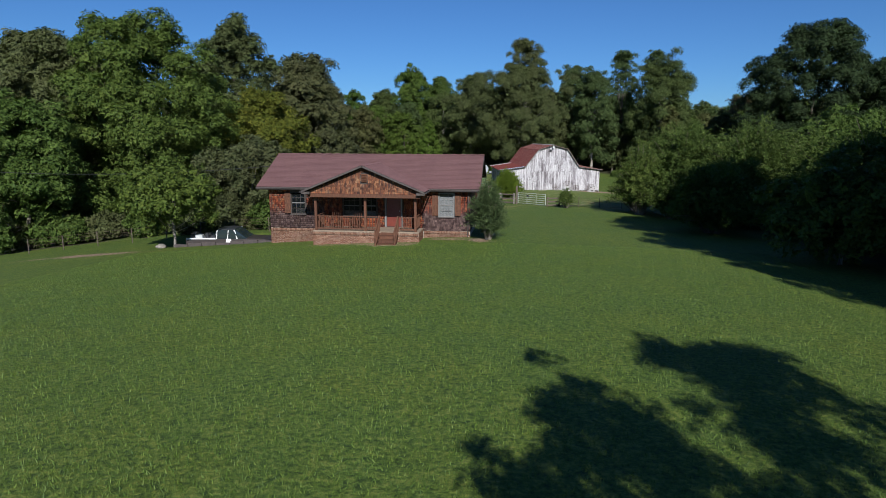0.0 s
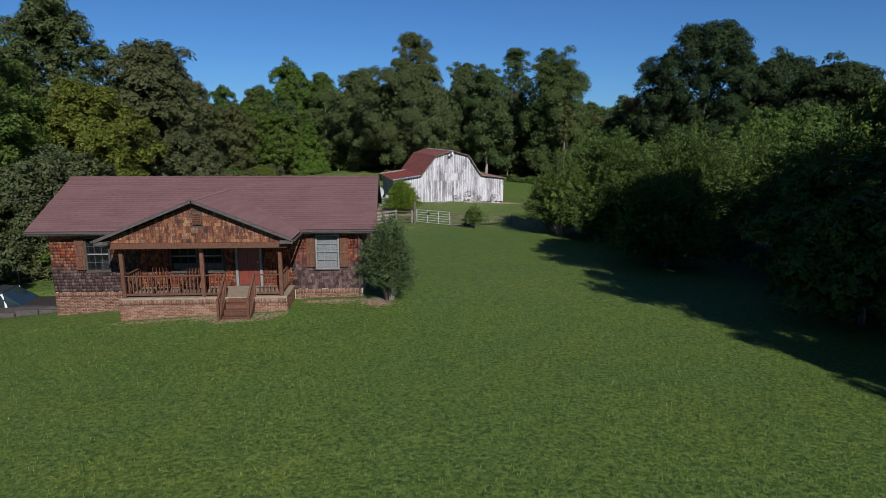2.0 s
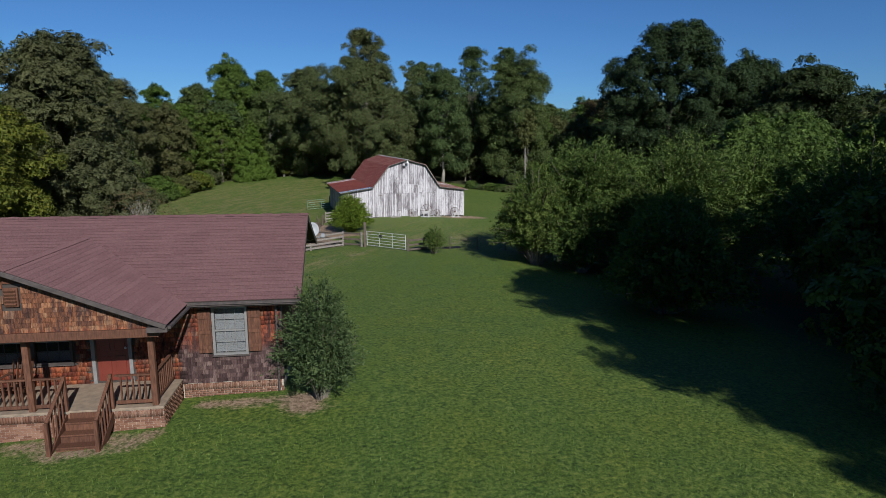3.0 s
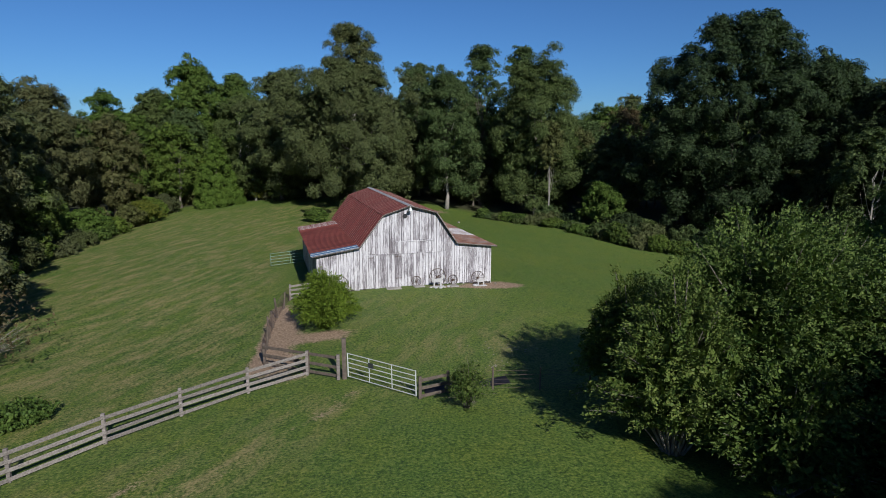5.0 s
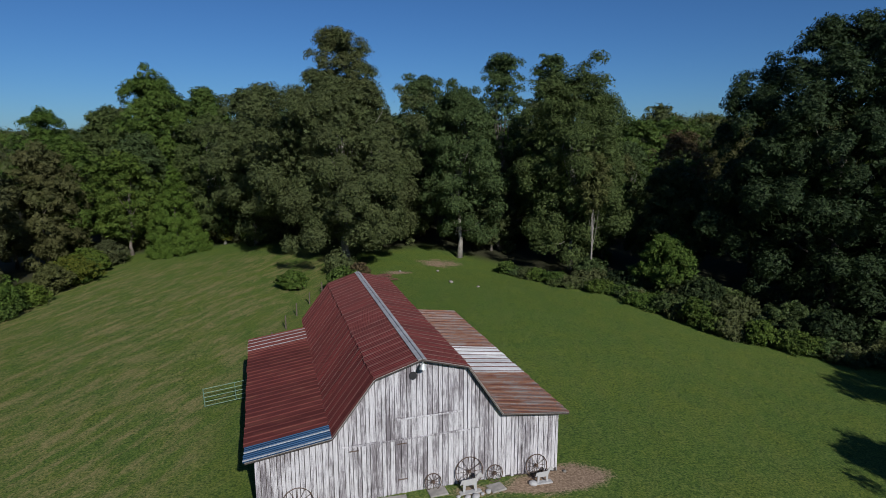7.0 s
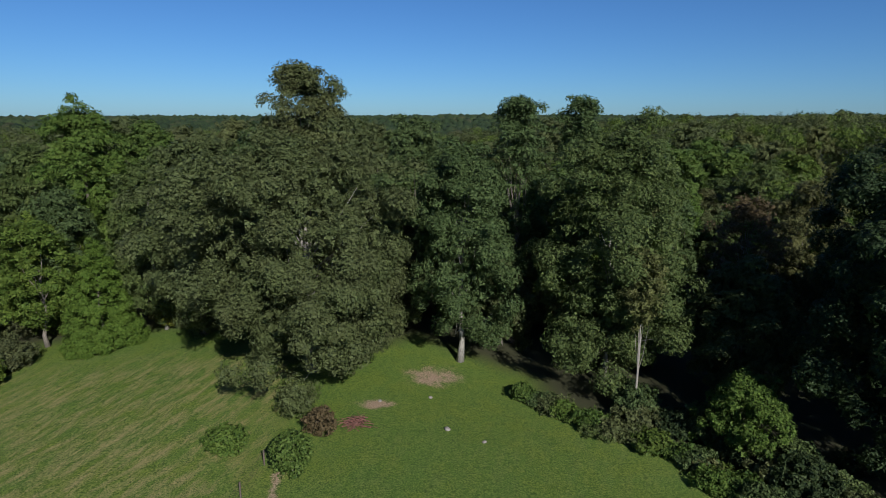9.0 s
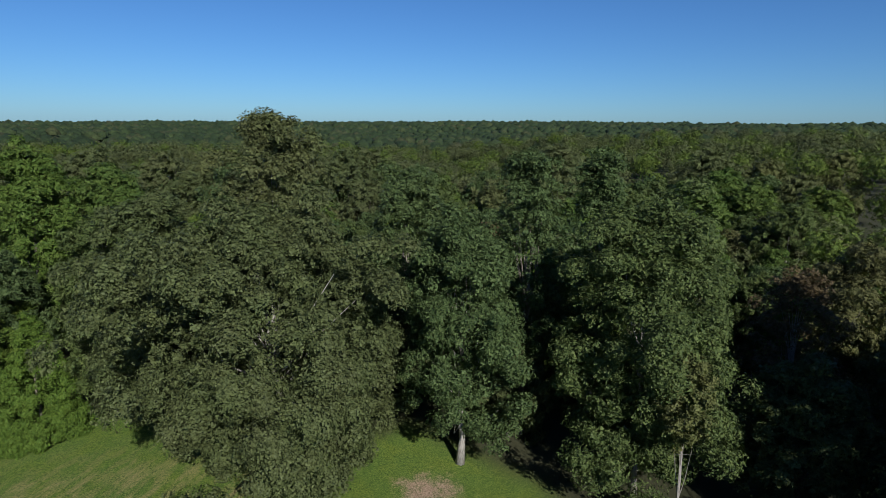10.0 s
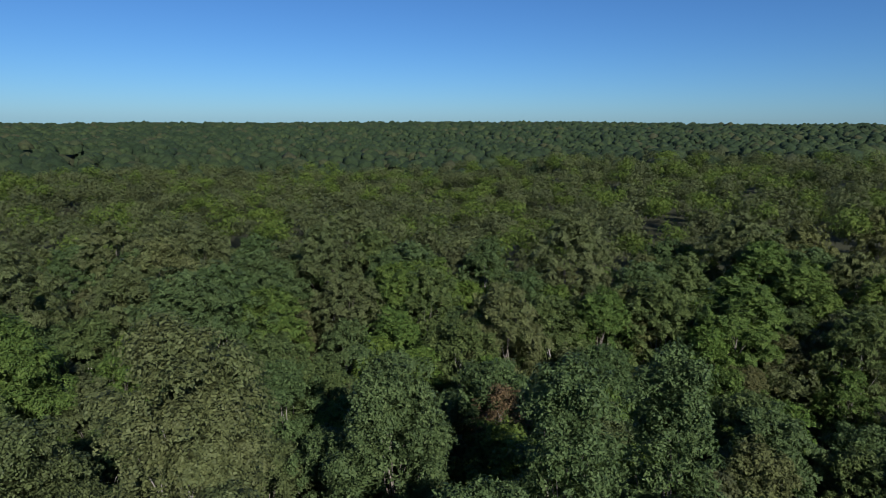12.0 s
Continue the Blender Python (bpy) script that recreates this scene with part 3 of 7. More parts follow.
def crown_clumps(rng, r, z0, z1, lump=0.3, shape="round", rc=None, boughs=0.85):
    """Centres and radii of leaf clumps that fill out a crown from z0 to z1 with the radius r, and its surface in square metres."""
    hz = (z1 - z0) / 2
    area = 4 * math.pi * (r * r + 2 * r * hz) / 3
    rc = rc or min(1.5, max(0.14 * r, 0.17 * math.sqrt(r * hz)))
    n = int(min(520, 1.65 * area / (math.pi * rc * rc)))
    ph = rng.uniform(0, 6.28, 6)
    if shape == "cone":
        lvl = 1 - np.sqrt(rng.uniform(0.002, 1, n))
        az = rng.uniform(0, 6.28, n)
        w = (r * (1 - lvl) ** 0.85) * rng.uniform(0.72, 0.92, n)
        return np.stack([np.cos(az) * w, np.sin(az) * w, z0 + (z1 - z0 - 0.4) * lvl], -1), np.clip(0.08 * w + 0.40, 0.40, 0.8), area * 0.7
    # boughs: groups of clumps that stand out from the crown, with gaps between them
    nb = max(7, int(boughs * n))
    d = rng.normal(size=(nb, 3))
    d[:, 2] *= 1 + 0.5 * min(1.0, max(0.0, hz / r - 1))
    d[:, 2] += 0.22
    d /= np.linalg.norm(d, axis=1, keepdims=True)
    crest = max(3, nb // 14)
    d[:crest, :2] *= 0.35
    d[:crest, 2] = 1.0
    d /= (np.abs(d) ** 2.2).sum(1, keepdims=True) ** (1 / 2.2)
    az = np.arctan2(d[:, 1], d[:, 0])
    q = 1 + 0.6 * lump * (0.42 * np.sin(2 * az + ph[0] + 2.2 * d[:, 2]) + 0.40 * np.sin(3 * az + ph[1] - 3.1 * d[:, 2]) + 0.30 * np.sin(5 * az + ph[2] + 4.0 * d[:, 2]))
    u = rng.uniform(0.45, 1.0, nb) ** 0.40 * q
    u[:crest] = rng.uniform(0.90, 1.0, crest)
    if shape == "broad":
        u = u * (1.0 + 0.12 * np.clip(-d[:, 2], 0, 1))
    bough = d * u[:, None] * np.array([r - 0.9 * rc, r - 0.9 * rc, hz - 0.5 * rc])
    k_ = np.arange(n) % nb
    wide = rc * rng.uniform(0.6, 1.2, nb)[k_]
    a_ = rng.uniform(0, 6.28, n)
    w_ = np.sqrt(rng.uniform(0, 1, n)) * wide * 1.25
    droop = -0.22 * w_ * (np.cos(a_) * np.cos(az[k_]) + np.sin(a_) * np.sin(az[k_])) - 0.10 * w_
    cs = bough[k_] + np.stack([np.cos(a_) * w_, np.sin(a_) * w_, droop + rng.normal(size=n) * 0.42 * rc], -1) + np.array([0, 0, (z0 + z1) / 2])
    rs = rc * rng.uniform(0.5, 1.05, n)
    top = (cs[:, 2] + rs * 0.9).max()
    f_ = (z1 - z0) / (top - z0)
    cs[:, 2] = z0 + (cs[:, 2] - z0) * f_
    cs[:, 2] = np.maximum(cs[:, 2], 0.3 * rs)
    return cs, rs, area


def limbs_mesh(rng, h, z0, centres, girth, count, lean=0.0, forks=1):
    """A tapered trunk that leans and forks, with limbs that reach for the clumps of the crown."""
    bm = bm_new()
    for fk in range(forks):
        a = rng.uniform(0, 6.28)
        off = lean + (0.0 if forks == 1 else 0.28)
        top = np.array([math.cos(a) * off * h * 0.5, math.sin(a) * off * h * 0.5, h * 0.86])
        line = [np.array([0, 0, -0.35])]
        for i in range(1, 7):
            u = i / 6
            line.append(top * np.array([u ** 1.3, u ** 1.3, u]) + np.append(rng.normal(size=2) * girth * 0.5, 0))
        g = girth * (1 if forks == 1 else 0.7)
        tube(bm, line, [g * 1.55] + [g * (1 - 0.82 * i / 6) for i in range(1, 7)], 8)
        if len(centres):
            for ci in rng.choice(len(centres), min(count, len(centres)), replace=False):
                c = centres[ci]
                u = min(0.95, max(0.25, (c[2] - z0 * 0.3) / h * 0.75))
                s = top * np.array([u ** 1.3, u ** 1.3, u])
                m_ = s * 0.5 + c * 0.5 + np.array([0, 0, -0.05 * h * rng.uniform(0, 1)]) + rng.normal(size=3) * girth
                tube(bm, [s, m_, c], [g * 0.26, g * 0.15, g * 0.05], 6, False)
    return bm


def make_tree(name, label, category, x, y, top, r, leaf, seed, base=None, cover=3.0, size=0.6, girth=None, bark=None, shape="round", limbs=9, forks=1, lump=0.3, group="", flat=0.92, tri=True, absolute=True, rc=None, spire=0.72, core=True, boughs=0.85):
    """A tree whose crown tops out at the level `top` (or that far over its foot); base: how high the crown begins; cover: layers of leaves over its outside."""
    if absolute:
        top = top - gz(x, y)
    rng = np.random.default_rng(seed)
    base = 0.22 * top if base is None else base
    girth = girth or 0.013 * top + 0.03
    t_ = thing(name, Matrix.Translation((x, y, gz(x, y))), label, category, group)
    cs, rs, area = crown_clumps(rng, r, base, top, lump, shape, rc, boughs)
    mid_ = np.array([0, 0, base + 0.4 * (top - base)])
    count = cover * area / (0.26 * size * size)
    v, f = leaves(rng, cs, rs, count / len(cs), size, mid_, flat, 0.55, tri)
    if core:
        # sparse big sprays within, that close the crown
        c_n = int(0.55 * area / (size * size * 1.2))
        dd = rng.normal(size=(c_n, 3))
        dd /= np.linalg.norm(dd, axis=1, keepdims=True)
        dd *= rng.uniform(0.35, 0.8, c_n)[:, None]
        if shape == "cone":
            lv = rng.uniform(0, 0.9, c_n)
            dd[:, :2] *= ((1 - lv) * r)[:, None] / r
            dd[:, 2] = lv * 2 - 1
        cc = dd * np.array([r, r, (top - base) / 2]) + np.array([0, 0, (top + base) / 2])
        v2, f2 = leaves(rng, cc, np.full(c_n, 0.3), 1, size * 1.9, None, 1.0, 0.7, True)
        v, f = np.concatenate([v, v2]), (np.concatenate([f, f2 + len(v)]) if tri else f)
        if not tri:
            v = v[:len(v) - len(v2)]
    part("trunk", limbs_mesh(rng, top * spire, base, cs * np.array([0.74, 0.74, 0.9]), girth, limbs, 0.03, forks), bark or BARK, t_, "", True)
    crown = new("crown", arrays_mesh("crown", v, f, leaf))
    crown.parent = t_
    return t_


def shrub(name, label, x, y, top, r, leaf, seed, cover=3.0, size=0.22, base=0.05, category="bush", group="", shape="round", lump=0.35, rc=None):
    return make_tree(name, label, category, x, y, top, r, leaf, seed, base, cover, size, 0.035, None, shape, 8, 3, lump, group, 0.9, True, False, rc, 0.6)


def spray_bush(name, label, category, x, y, top, r, leaf, seed, stems, per, size, width=0.4, group="", core=0, girth=0.02, start=0.25, stuff=0.05):
    """A bush or low tree of arching stems, with leaves that point along them."""
    rng = np.random.default_rng(seed)
    t_ = thing(name, Matrix.Translation((x, y, gz(x, y))), label, category, group)
    az = rng.uniform(0, 6.28, stems)
    out = rng.uniform(0.02, 1.0, stems) ** 0.55
    lob = 1 + 0.22 * np.sin(3 * az + seed) + 0.14 * np.sin(5 * az + 2 * seed)
    tip = np.stack([np.cos(az) * r * out * lob, np.sin(az) * r * out * lob, top * (1 - 0.78 * out ** 2.2) * rng.uniform(0.72, 1.0, stems)], -1)
    foot = np.stack([np.cos(az) * 0.10 * r * out, np.sin(az) * 0.10 * r * out, np.full(stems, -0.1)], -1)
    knee = np.stack([tip[:, 0] * 0.42, tip[:, 1] * 0.42, tip[:, 2] * 0.9 + 0.12 * top * out], -1)
    n = stems * per
    k_ = np.repeat(np.arange(stems), per)
    u = (start + (1 - start) * rng.uniform(0, 1, n) ** 0.8)[:, None]
    p = (1 - u) ** 2 * foot[k_] + 2 * u * (1 - u) * knee[k_] + u ** 2 * tip[k_]
    tg = 2 * (1 - u) * (knee[k_] - foot[k_]) + 2 * u * (tip[k_] - knee[k_])
    tg /= np.linalg.norm(tg, axis=1, keepdims=True) + 1e-6
    p = p + rng.normal(size=(n, 3)) * stuff * r
    t = tg + rng.normal(size=(n, 3)) * 0.55
    t /= np.linalg.norm(t, axis=1, keepdims=True)
    b = np.cross(t, rng.normal(size=(n, 3)) + np.array([0, 0, 0.4]))
    b /= np.linalg.norm(b, axis=1, keepdims=True) + 1e-6
    s = size * rng.uniform(0.6, 1.4, n)[:, None]
    v = np.stack([p - b * s * width * 0.5, p + b * s * width * 0.5, p + t * s], 1).reshape(-1, 3)
    f = np.arange(3 * n, dtype=np.int32).reshape(-1, 3)
    if core:
        dd = rng.normal(size=(core, 3))
        dd /= np.linalg.norm(dd, axis=1, keepdims=True)
        dd *= rng.uniform(0.1, 0.72, core)[:, None]
        cc = dd * np.array([r, r, top * 0.42]) + np.array([0, 0, top * 0.42])
        v2, f2 = leaves(rng, cc, np.full(core, 0.1), 1, size * 3.0, None, 1.0, 0.7, True)
        v, f = np.concatenate([v, v2]), np.concatenate([f, f2 + len(v)])
    bm = bm_new()
    for i in range(0, stems, max(1, stems // 45)):
        tube(bm, [foot[i], 0.25 * foot[i] + 0.5 * knee[i] + 0.25 * tip[i], tip[i]], [girth, girth * 0.7, girth * 0.2], 5, False)
    part("trunk", bm, BARK, t_)
    foliage = new("foliage", arrays_mesh("foliage", v, f, leaf))
    foliage.parent = t_
    return t_

# ---- house ----
HX0, HX1, HY0, HY1 = -12.26, 0.5, 36.0, 43.0      # outer faces of the walls
EAVE_Z, RIDGE_Z, RIDGE_Y, EAVE_Y = 3.05, 4.98, 39.4, 35.45
REAR_Y, REAR_Z = 43.5, 3.38                        # the back eave
SLOPE = (RIDGE_Z - EAVE_Z) / (RIDGE_Y - EAVE_Y)
RSLOPE = (RIDGE_Z - REAR_Z) / (REAR_Y - RIDGE_Y)
RX0, RX1 = -12.85, 1.12
PX0, PX1, PY0, FLOOR = -8.85, -2.4, 34.15, 0.58   # the porch
GX0, GX1, GPX, GTIP, GPK, GY0 = -9.27, -1.96, -5.615, 3.0, 4.5, 33.5
house = thing("house", Matrix.Translation((0, 0, 0)), "cedar-shake ranch house with brick base and covered front porch", "house")


def wall_with_openings(x0, x1, z0, z1, y0, y1, holes):
    """A wall along x as one mesh, with openings right through it."""
    bm = bm_new()
    xs = sorted({x0, x1, *[h[0] for h in holes], *[h[1] for h in holes]})
    for a, b in zip(xs, xs[1:]):
        zs = [z0]
        for h in holes:
            if h[0] <= a and b <= h[1]:
                zs += [h[2], h[3]]
        zs.append(z1)
        for lo, hi in zip(zs[::2], zs[1::2]):
            quad_box(bm, a, b, y0, y1, lo, hi)
    return bm


WINDOWS = [(-10.78, -9.93, 1.36, 2.66), (-7.4, -6.42, 1.28, 2.5), (-6.28, -5.36, 1.28, 2.5), (-1.40, -0.55, 1.34, 2.68)]
DOOR = (-4.72, -3.80, 0.62, 2.62)
part("wall", wall_with_openings(HX0, HX1, 0.42, 3.0, HY0 + 0.02, HY0 + 0.17, WINDOWS + [DOOR]), SHADE_WOOD, house)
bm = bm_new()
quad_box(bm, HX0, HX1, HY1 - 0.15, HY1, 0.4, 3.4)
part("wall", bm, SHAKE, house)
for x0, x1 in ((HX0, HX0 + 0.15), (HX1 - 0.15, HX1)):
    bm = bm_new()
    a = [bm.verts.new((x, y, z)) for x in (x0, x1) for y, z in ((HY0 + 0.17, 0.4), (HY1 - 0.15, 0.4), (HY1 - 0.15, 3.4), (RIDGE_Y, RIDGE_Z - 0.16), (HY0 + 0.17, 3.1))]
    bm.faces.new(a[:5]); bm.faces.new(a[5:][::-1])
    for i in range(5):
        bm.faces.new((a[i], a[(i + 1) % 5], a[5 + (i + 1) % 5], a[5 + i]))
    part("wall", bm, SHAKE, house)
bm = bm_new()
quad_box(bm, HX0 + 0.15, HX1 - 0.15, HY0 + 1.8, HY0 + 1.9, 0.42, 3.0)
quad_box(bm, HX0 + 0.15, HX1 - 0.15, HY0 + 0.17, HY0 + 1.8, 0.40, 0.44)
quad_box(bm, HX0 + 0.15, HX1 - 0.15, HY0 + 0.17, HY0 + 1.8, 2.96, 3.0)
part("inner_wall", bm, DARK_ROOM, house)
# foundation
bm = bm_new()
quad_box(bm, HX0 + 0.03, HX1 - 0.03, HY0 + 0.03, HY1 - 0.03, -1.2, 0.41)
foundation = part("foundation", bm, MORTAR, house)
bm = bm_new()
quad_box(bm, PX0 + 0.02, PX1 - 0.02, PY0 + 0.02, HY0 + 0.02, -1.0, FLOOR - 0.07)
porch_base = part("porch_base", bm, MORTAR, house)
bm = bm_new()
soft_box(bm, PX0, PX1, PY0, HY0, FLOOR - 0.07, FLOOR, 0.012)
part("porch_floor", bm, DECK, house)


# roof: boards and courses of shingles
def slope_point(u, v, rear=False):
    """u along x, v metres up the slope from the eave."""
    if rear:
        c = 1 / math.hypot(1, RSLOPE)
        return Vector((u, REAR_Y - v * c, REAR_Z + v * c * RSLOPE))
    c = 1 / math.hypot(1, SLOPE)
    return Vector((u, EAVE_Y + v * c, EAVE_Z + v * c * SLOPE))


SLEN = math.hypot(RIDGE_Y - EAVE_Y, RIDGE_Z - EAVE_Z)
RLEN = math.hypot(REAR_Y - RIDGE_Y, RIDGE_Z - REAR_Z)


def shingle_courses(name, corners_at, length, rng, parent, course=0.16, lift=0.012, tab=0.95):
    """Courses of shingle strips from the eave up, each a thin wedge lapping the one below. corners_at(v) gives both ends of the course line."""
    vs, fs = [], []
    n = int(length / course)
    for i in range(n):
        a0, b0, nrm = corners_at(i * course)
        a1, b1, _ = corners_at(min(length, (i + 1) * course + 0.03))
        w0 = (b0 - a0).length
        m_ = max(1, int(w0 / tab))
        cuts = [0] + sorted((j + 0.5 * (i % 2) + rng.uniform(-0.1, 0.1)) / m_ for j in range(1, m_)) + [1]
        for c0, c1 in zip(cuts, cuts[1:]):
            e = 0.003 / max(w0, 0.1)
            o = len(vs)
            up = nrm * (lift + rng.uniform(-0.15, 0.15) * lift)
            p0, p1 = a0.lerp(b0, c0 + e) + up, a0.lerp(b0, c1 - e) + up
            q0, q1 = a1.lerp(b1, c0 + e) + nrm * 0.002, a1.lerp(b1, c1 - e) + nrm * 0.002
            vs += [p0, p1, q1, q0, p0 - up * 1.5, p1 - up * 1.5, p1, p0]
            if (p1 - p0).cross(q0 - p0).dot(nrm) > 0:
                fs += [(o, o + 1, o + 2, o + 3), (o + 4, o + 5, o + 6, o + 7)]
            else:
                fs += [(o + 3, o + 2, o + 1, o), (o + 7, o + 6, o + 5, o + 4)]
    return arrays_mesh(name, np.array([tuple(v) for v in vs]), np.array(fs), SHINGLE)


NF = Vector((0, -SLOPE, 1)).normalized()
NR = Vector((0, RSLOPE, 1)).normalized()
for rear, nrm in ((False, NF), (True, NR)):
    run = RLEN if rear else SLEN
    bm = bm_new()
    c = [slope_point(RX0, 0, rear), slope_point(RX1, 0, rear), slope_point(RX1, run, rear), slope_point(RX0, run, rear)]
    up_ = [bm.verts.new(p) for p in c]
    dn_ = [bm.verts.new(p - nrm * 0.06) for p in c]
    bm.faces.new(up_); bm.faces.new(dn_[::-1])
    for i in range(4):
        bm.faces.new((up_[i], up_[(i + 1) % 4], dn_[(i + 1) % 4], dn_[i]))
    roof_part = part("roof", bm, SHADE_WOOD, house, "dull red-brown asphalt shingle roof")
    sh = new("shingle_field", shingle_courses("shingle_field", lambda v, rear=rear, nrm=nrm: (slope_point(RX0, v, rear), slope_point(RX1, v, rear), nrm), run, random.Random(3), roof_part, lift=0.004 if rear else 0.02))
    sh.parent = roof_part
    tagged(sh, kind="stuff")
    bm = bm_new()
    p, q = slope_point(RX0, 0, rear), slope_point(RX1, 0, rear)
    d = Vector((0, 0.02 if rear else -0.02, -0.09))
    beam(bm, p + d, q + d, 0.03, 0.12)
    part("fascia", bm, FASCIA, house)
    for x in (RX0 + 0.012, RX1 - 0.012):
        bm = bm_new()
        beam(bm, slope_point(x, 0.02, rear) - nrm * 0.12, slope_point(x, run, rear) - nrm * 0.12, 0.03, 0.14)
        part("rake_board", bm, FASCIA, house)
bm = bm_new()
for i in range(46):
    x = RX0 + i * (RX1 - RX0) / 46
    w = (RX1 - RX0) / 46 + 0.02
    t = 0.012 * (i % 2)
    for rear, nrm in ((False, NF), (True, NR)):
        run = RLEN if rear else SLEN
        a = [slope_point(x, run - 0.15, rear), slope_point(x + w, run - 0.15, rear), slope_point(x + w, run, rear), slope_point(x, run, rear)]
        bm.faces.new([bm.verts.new(p + nrm * 0.025 + Vector((0, 0, t))) for p in a])
part("ridge_cap", bm, SHINGLE, house)
bm = bm_new()
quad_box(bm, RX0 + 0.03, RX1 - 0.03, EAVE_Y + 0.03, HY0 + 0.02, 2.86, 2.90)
part("soffit", bm, SHADE_WOOD, house)
# gutters and downpipe
for x0, x1 in ((RX0, GX0 - 0.1), (GX1 + 0.1, RX1)):
    bm = bm_new()
    beam(bm, (x0, EAVE_Y - 0.06, EAVE_Z - 0.07), (x1, EAVE_Y - 0.06, EAVE_Z - 0.07), 0.055, 0.045)
    part("gutter", bm, FASCIA, house)
bm = bm_new()
tube(bm, [(0.36, EAVE_Y - 0.05, 2.95), (0.36, HY0 - 0.09, 2.72), (0.36, HY0 - 0.09, 0.1)], 0.035, 8)
part("downpipe", bm, FASCIA, house)

# porch roof
PSL = (GPK - GTIP) / (GPX - GX0)
for side in (-1, 1):
    tip_x = GX0 if side < 0 else GX1
    n_ = Vector((side * PSL, 0, 1)).normalized()

    def porch_line(v, side=side, tip_x=tip_x):
        """The course line v metres up this slope, from the gable back to the main roof."""
        u = v / math.hypot(1, PSL)
        x = tip_x - side * u
        z = GTIP + u * PSL
        y_back = EAVE_Y + max(0.0, (z - EAVE_Z) / SLOPE) + 0.04
        a_, b_ = Vector((x, GY0, z)), Vector((x, y_back, z))
        return (a_, b_, n_)
    plen = math.hypot(GPX - GX0, GPK - GTIP)
    bm = bm_new()
    a0, b0, _ = porch_line(0)
    a1, b1, _ = porch_line(plen)
    c = [a0, b0, b1, a1]
    up_ = [bm.verts.new(p) for p in c]
    dn_ = [bm.verts.new(p - n_ * 0.06) for p in c]
    bm.faces.new(up_); bm.faces.new(dn_[::-1])
    for i in range(4):
        bm.faces.new((up_[i], up_[(i + 1) % 4], dn_[(i + 1) % 4], dn_[i]))
    pr = part("porch_roof", bm, SHADE_WOOD, house)
    sh = new("shingle_field", shingle_courses("shingle_field", porch_line, plen, random.Random(5), pr, lift=0.008))
    sh.parent = pr
    tagged(sh, kind="stuff")
    bm = bm_new()
    beam(bm, a0 - n_ * 0.06 + Vector((0, -0.02, 0)), a1 - n_ * 0.06 + Vector((0, -0.02, 0)), 0.035, 0.11)
    part("rake_board", bm, FASCIA, house, "weathered grey gable trim board")
    bm = bm_new()
    beam(bm, a0 + Vector((side * 0.06, 0, -0.07)), Vector((tip_x + side * 0.06, EAVE_Y - 0.1, GTIP - 0.07)), 0.08, 0.07)
    part("gutter", bm, FASCIA, house)
    bm = bm_new()
    soft_box(bm, min(tip_x, tip_x - side * 0.5), max(tip_x, tip_x - side * 0.5), GY0 + 0.01, GY0 + 0.24, GTIP - 0.2, GTIP - 0.07, 0.01)
    part("eave_return", bm, FASCIA, house)
bm = bm_new()
for side in (-1, 1):
    n_ = Vector((side * PSL, 0, 1)).normalized()
    a = [Vector((GPX + side * w_, y, GPK - w_ * PSL)) + n_ * 0.022 for w_, y in ((0, GY0 - 0.02), (0.15, GY0 - 0.02), (0.15, 38.25), (0, 38.42))]
    up_ = [bm.verts.new(p) for p in a]
    dn_ = [bm.verts.new(p - n_ * 0.02) for p in a]
    bm.faces.new(up_); bm.faces.new(dn_[::-1])
    for i in range(4):
        bm.faces.new((up_[i], up_[(i + 1) % 4], dn_[(i + 1) % 4], dn_[i]))
part("ridge_cap", bm, SHINGLE, house)
# gable wall of the porch
GW_Y = 33.86
bm = bm_new()
a = [bm.verts.new((x, y, z)) for y in (GW_Y + 0.02, GW_Y + 0.12) for x, z in ((GX0 + 0.42, 2.82), (GX1 - 0.42, 2.82), (GPX, GPK - 0.12))]
bm.faces.new(a[:3]); bm.faces.new(a[3:][::-1])
for i in range(3):
    bm.faces.new((a[i], a[(i + 1) % 3], a[3 + (i + 1) % 3], a[3 + i]))
gable_wall = part("gable_wall", bm, SHADE_WOOD, house)
bm = bm_new()
soft_box(bm, GX0 + 0.3, GX1 - 0.3, GW_Y - 0.06, GW_Y + 0.28, 2.60, 2.82, 0.012)
part("porch_beam", bm, PORCH_WOOD, house)
bm = bm_new()
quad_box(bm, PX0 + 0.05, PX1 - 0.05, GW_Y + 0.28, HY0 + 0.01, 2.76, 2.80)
part("porch_ceiling", bm, SHADE_WOOD, house)
bm = bm_new()
soft_box(bm, -5.72, -5.40, GW_Y - 0.06, GW_Y + 0.02, 3.50, 3.98, 0.012)
vent = part("gable_vent", bm, PORCH_WOOD, house)
for i in range(5):
    bm = bm_new()
    quad_box(bm, -0.13, 0.13, -0.03, 0.0, -0.03, 0.03, Matrix.Translation((-5.56, GW_Y - 0.065, 3.57 + i * 0.085)) @ pose(0, 0, 0, 35))
    part("slat", bm, PORCH_WOOD, vent)
# posts
for x in (-8.66, -5.63, -2.62):
    bm = bm_new()
    soft_box(bm, x - 0.075, x + 0.075, PY0 + 0.06, PY0 + 0.21, FLOOR, 2.62, 0.012)
    part("porch_post", bm, PORCH_WOOD, house)


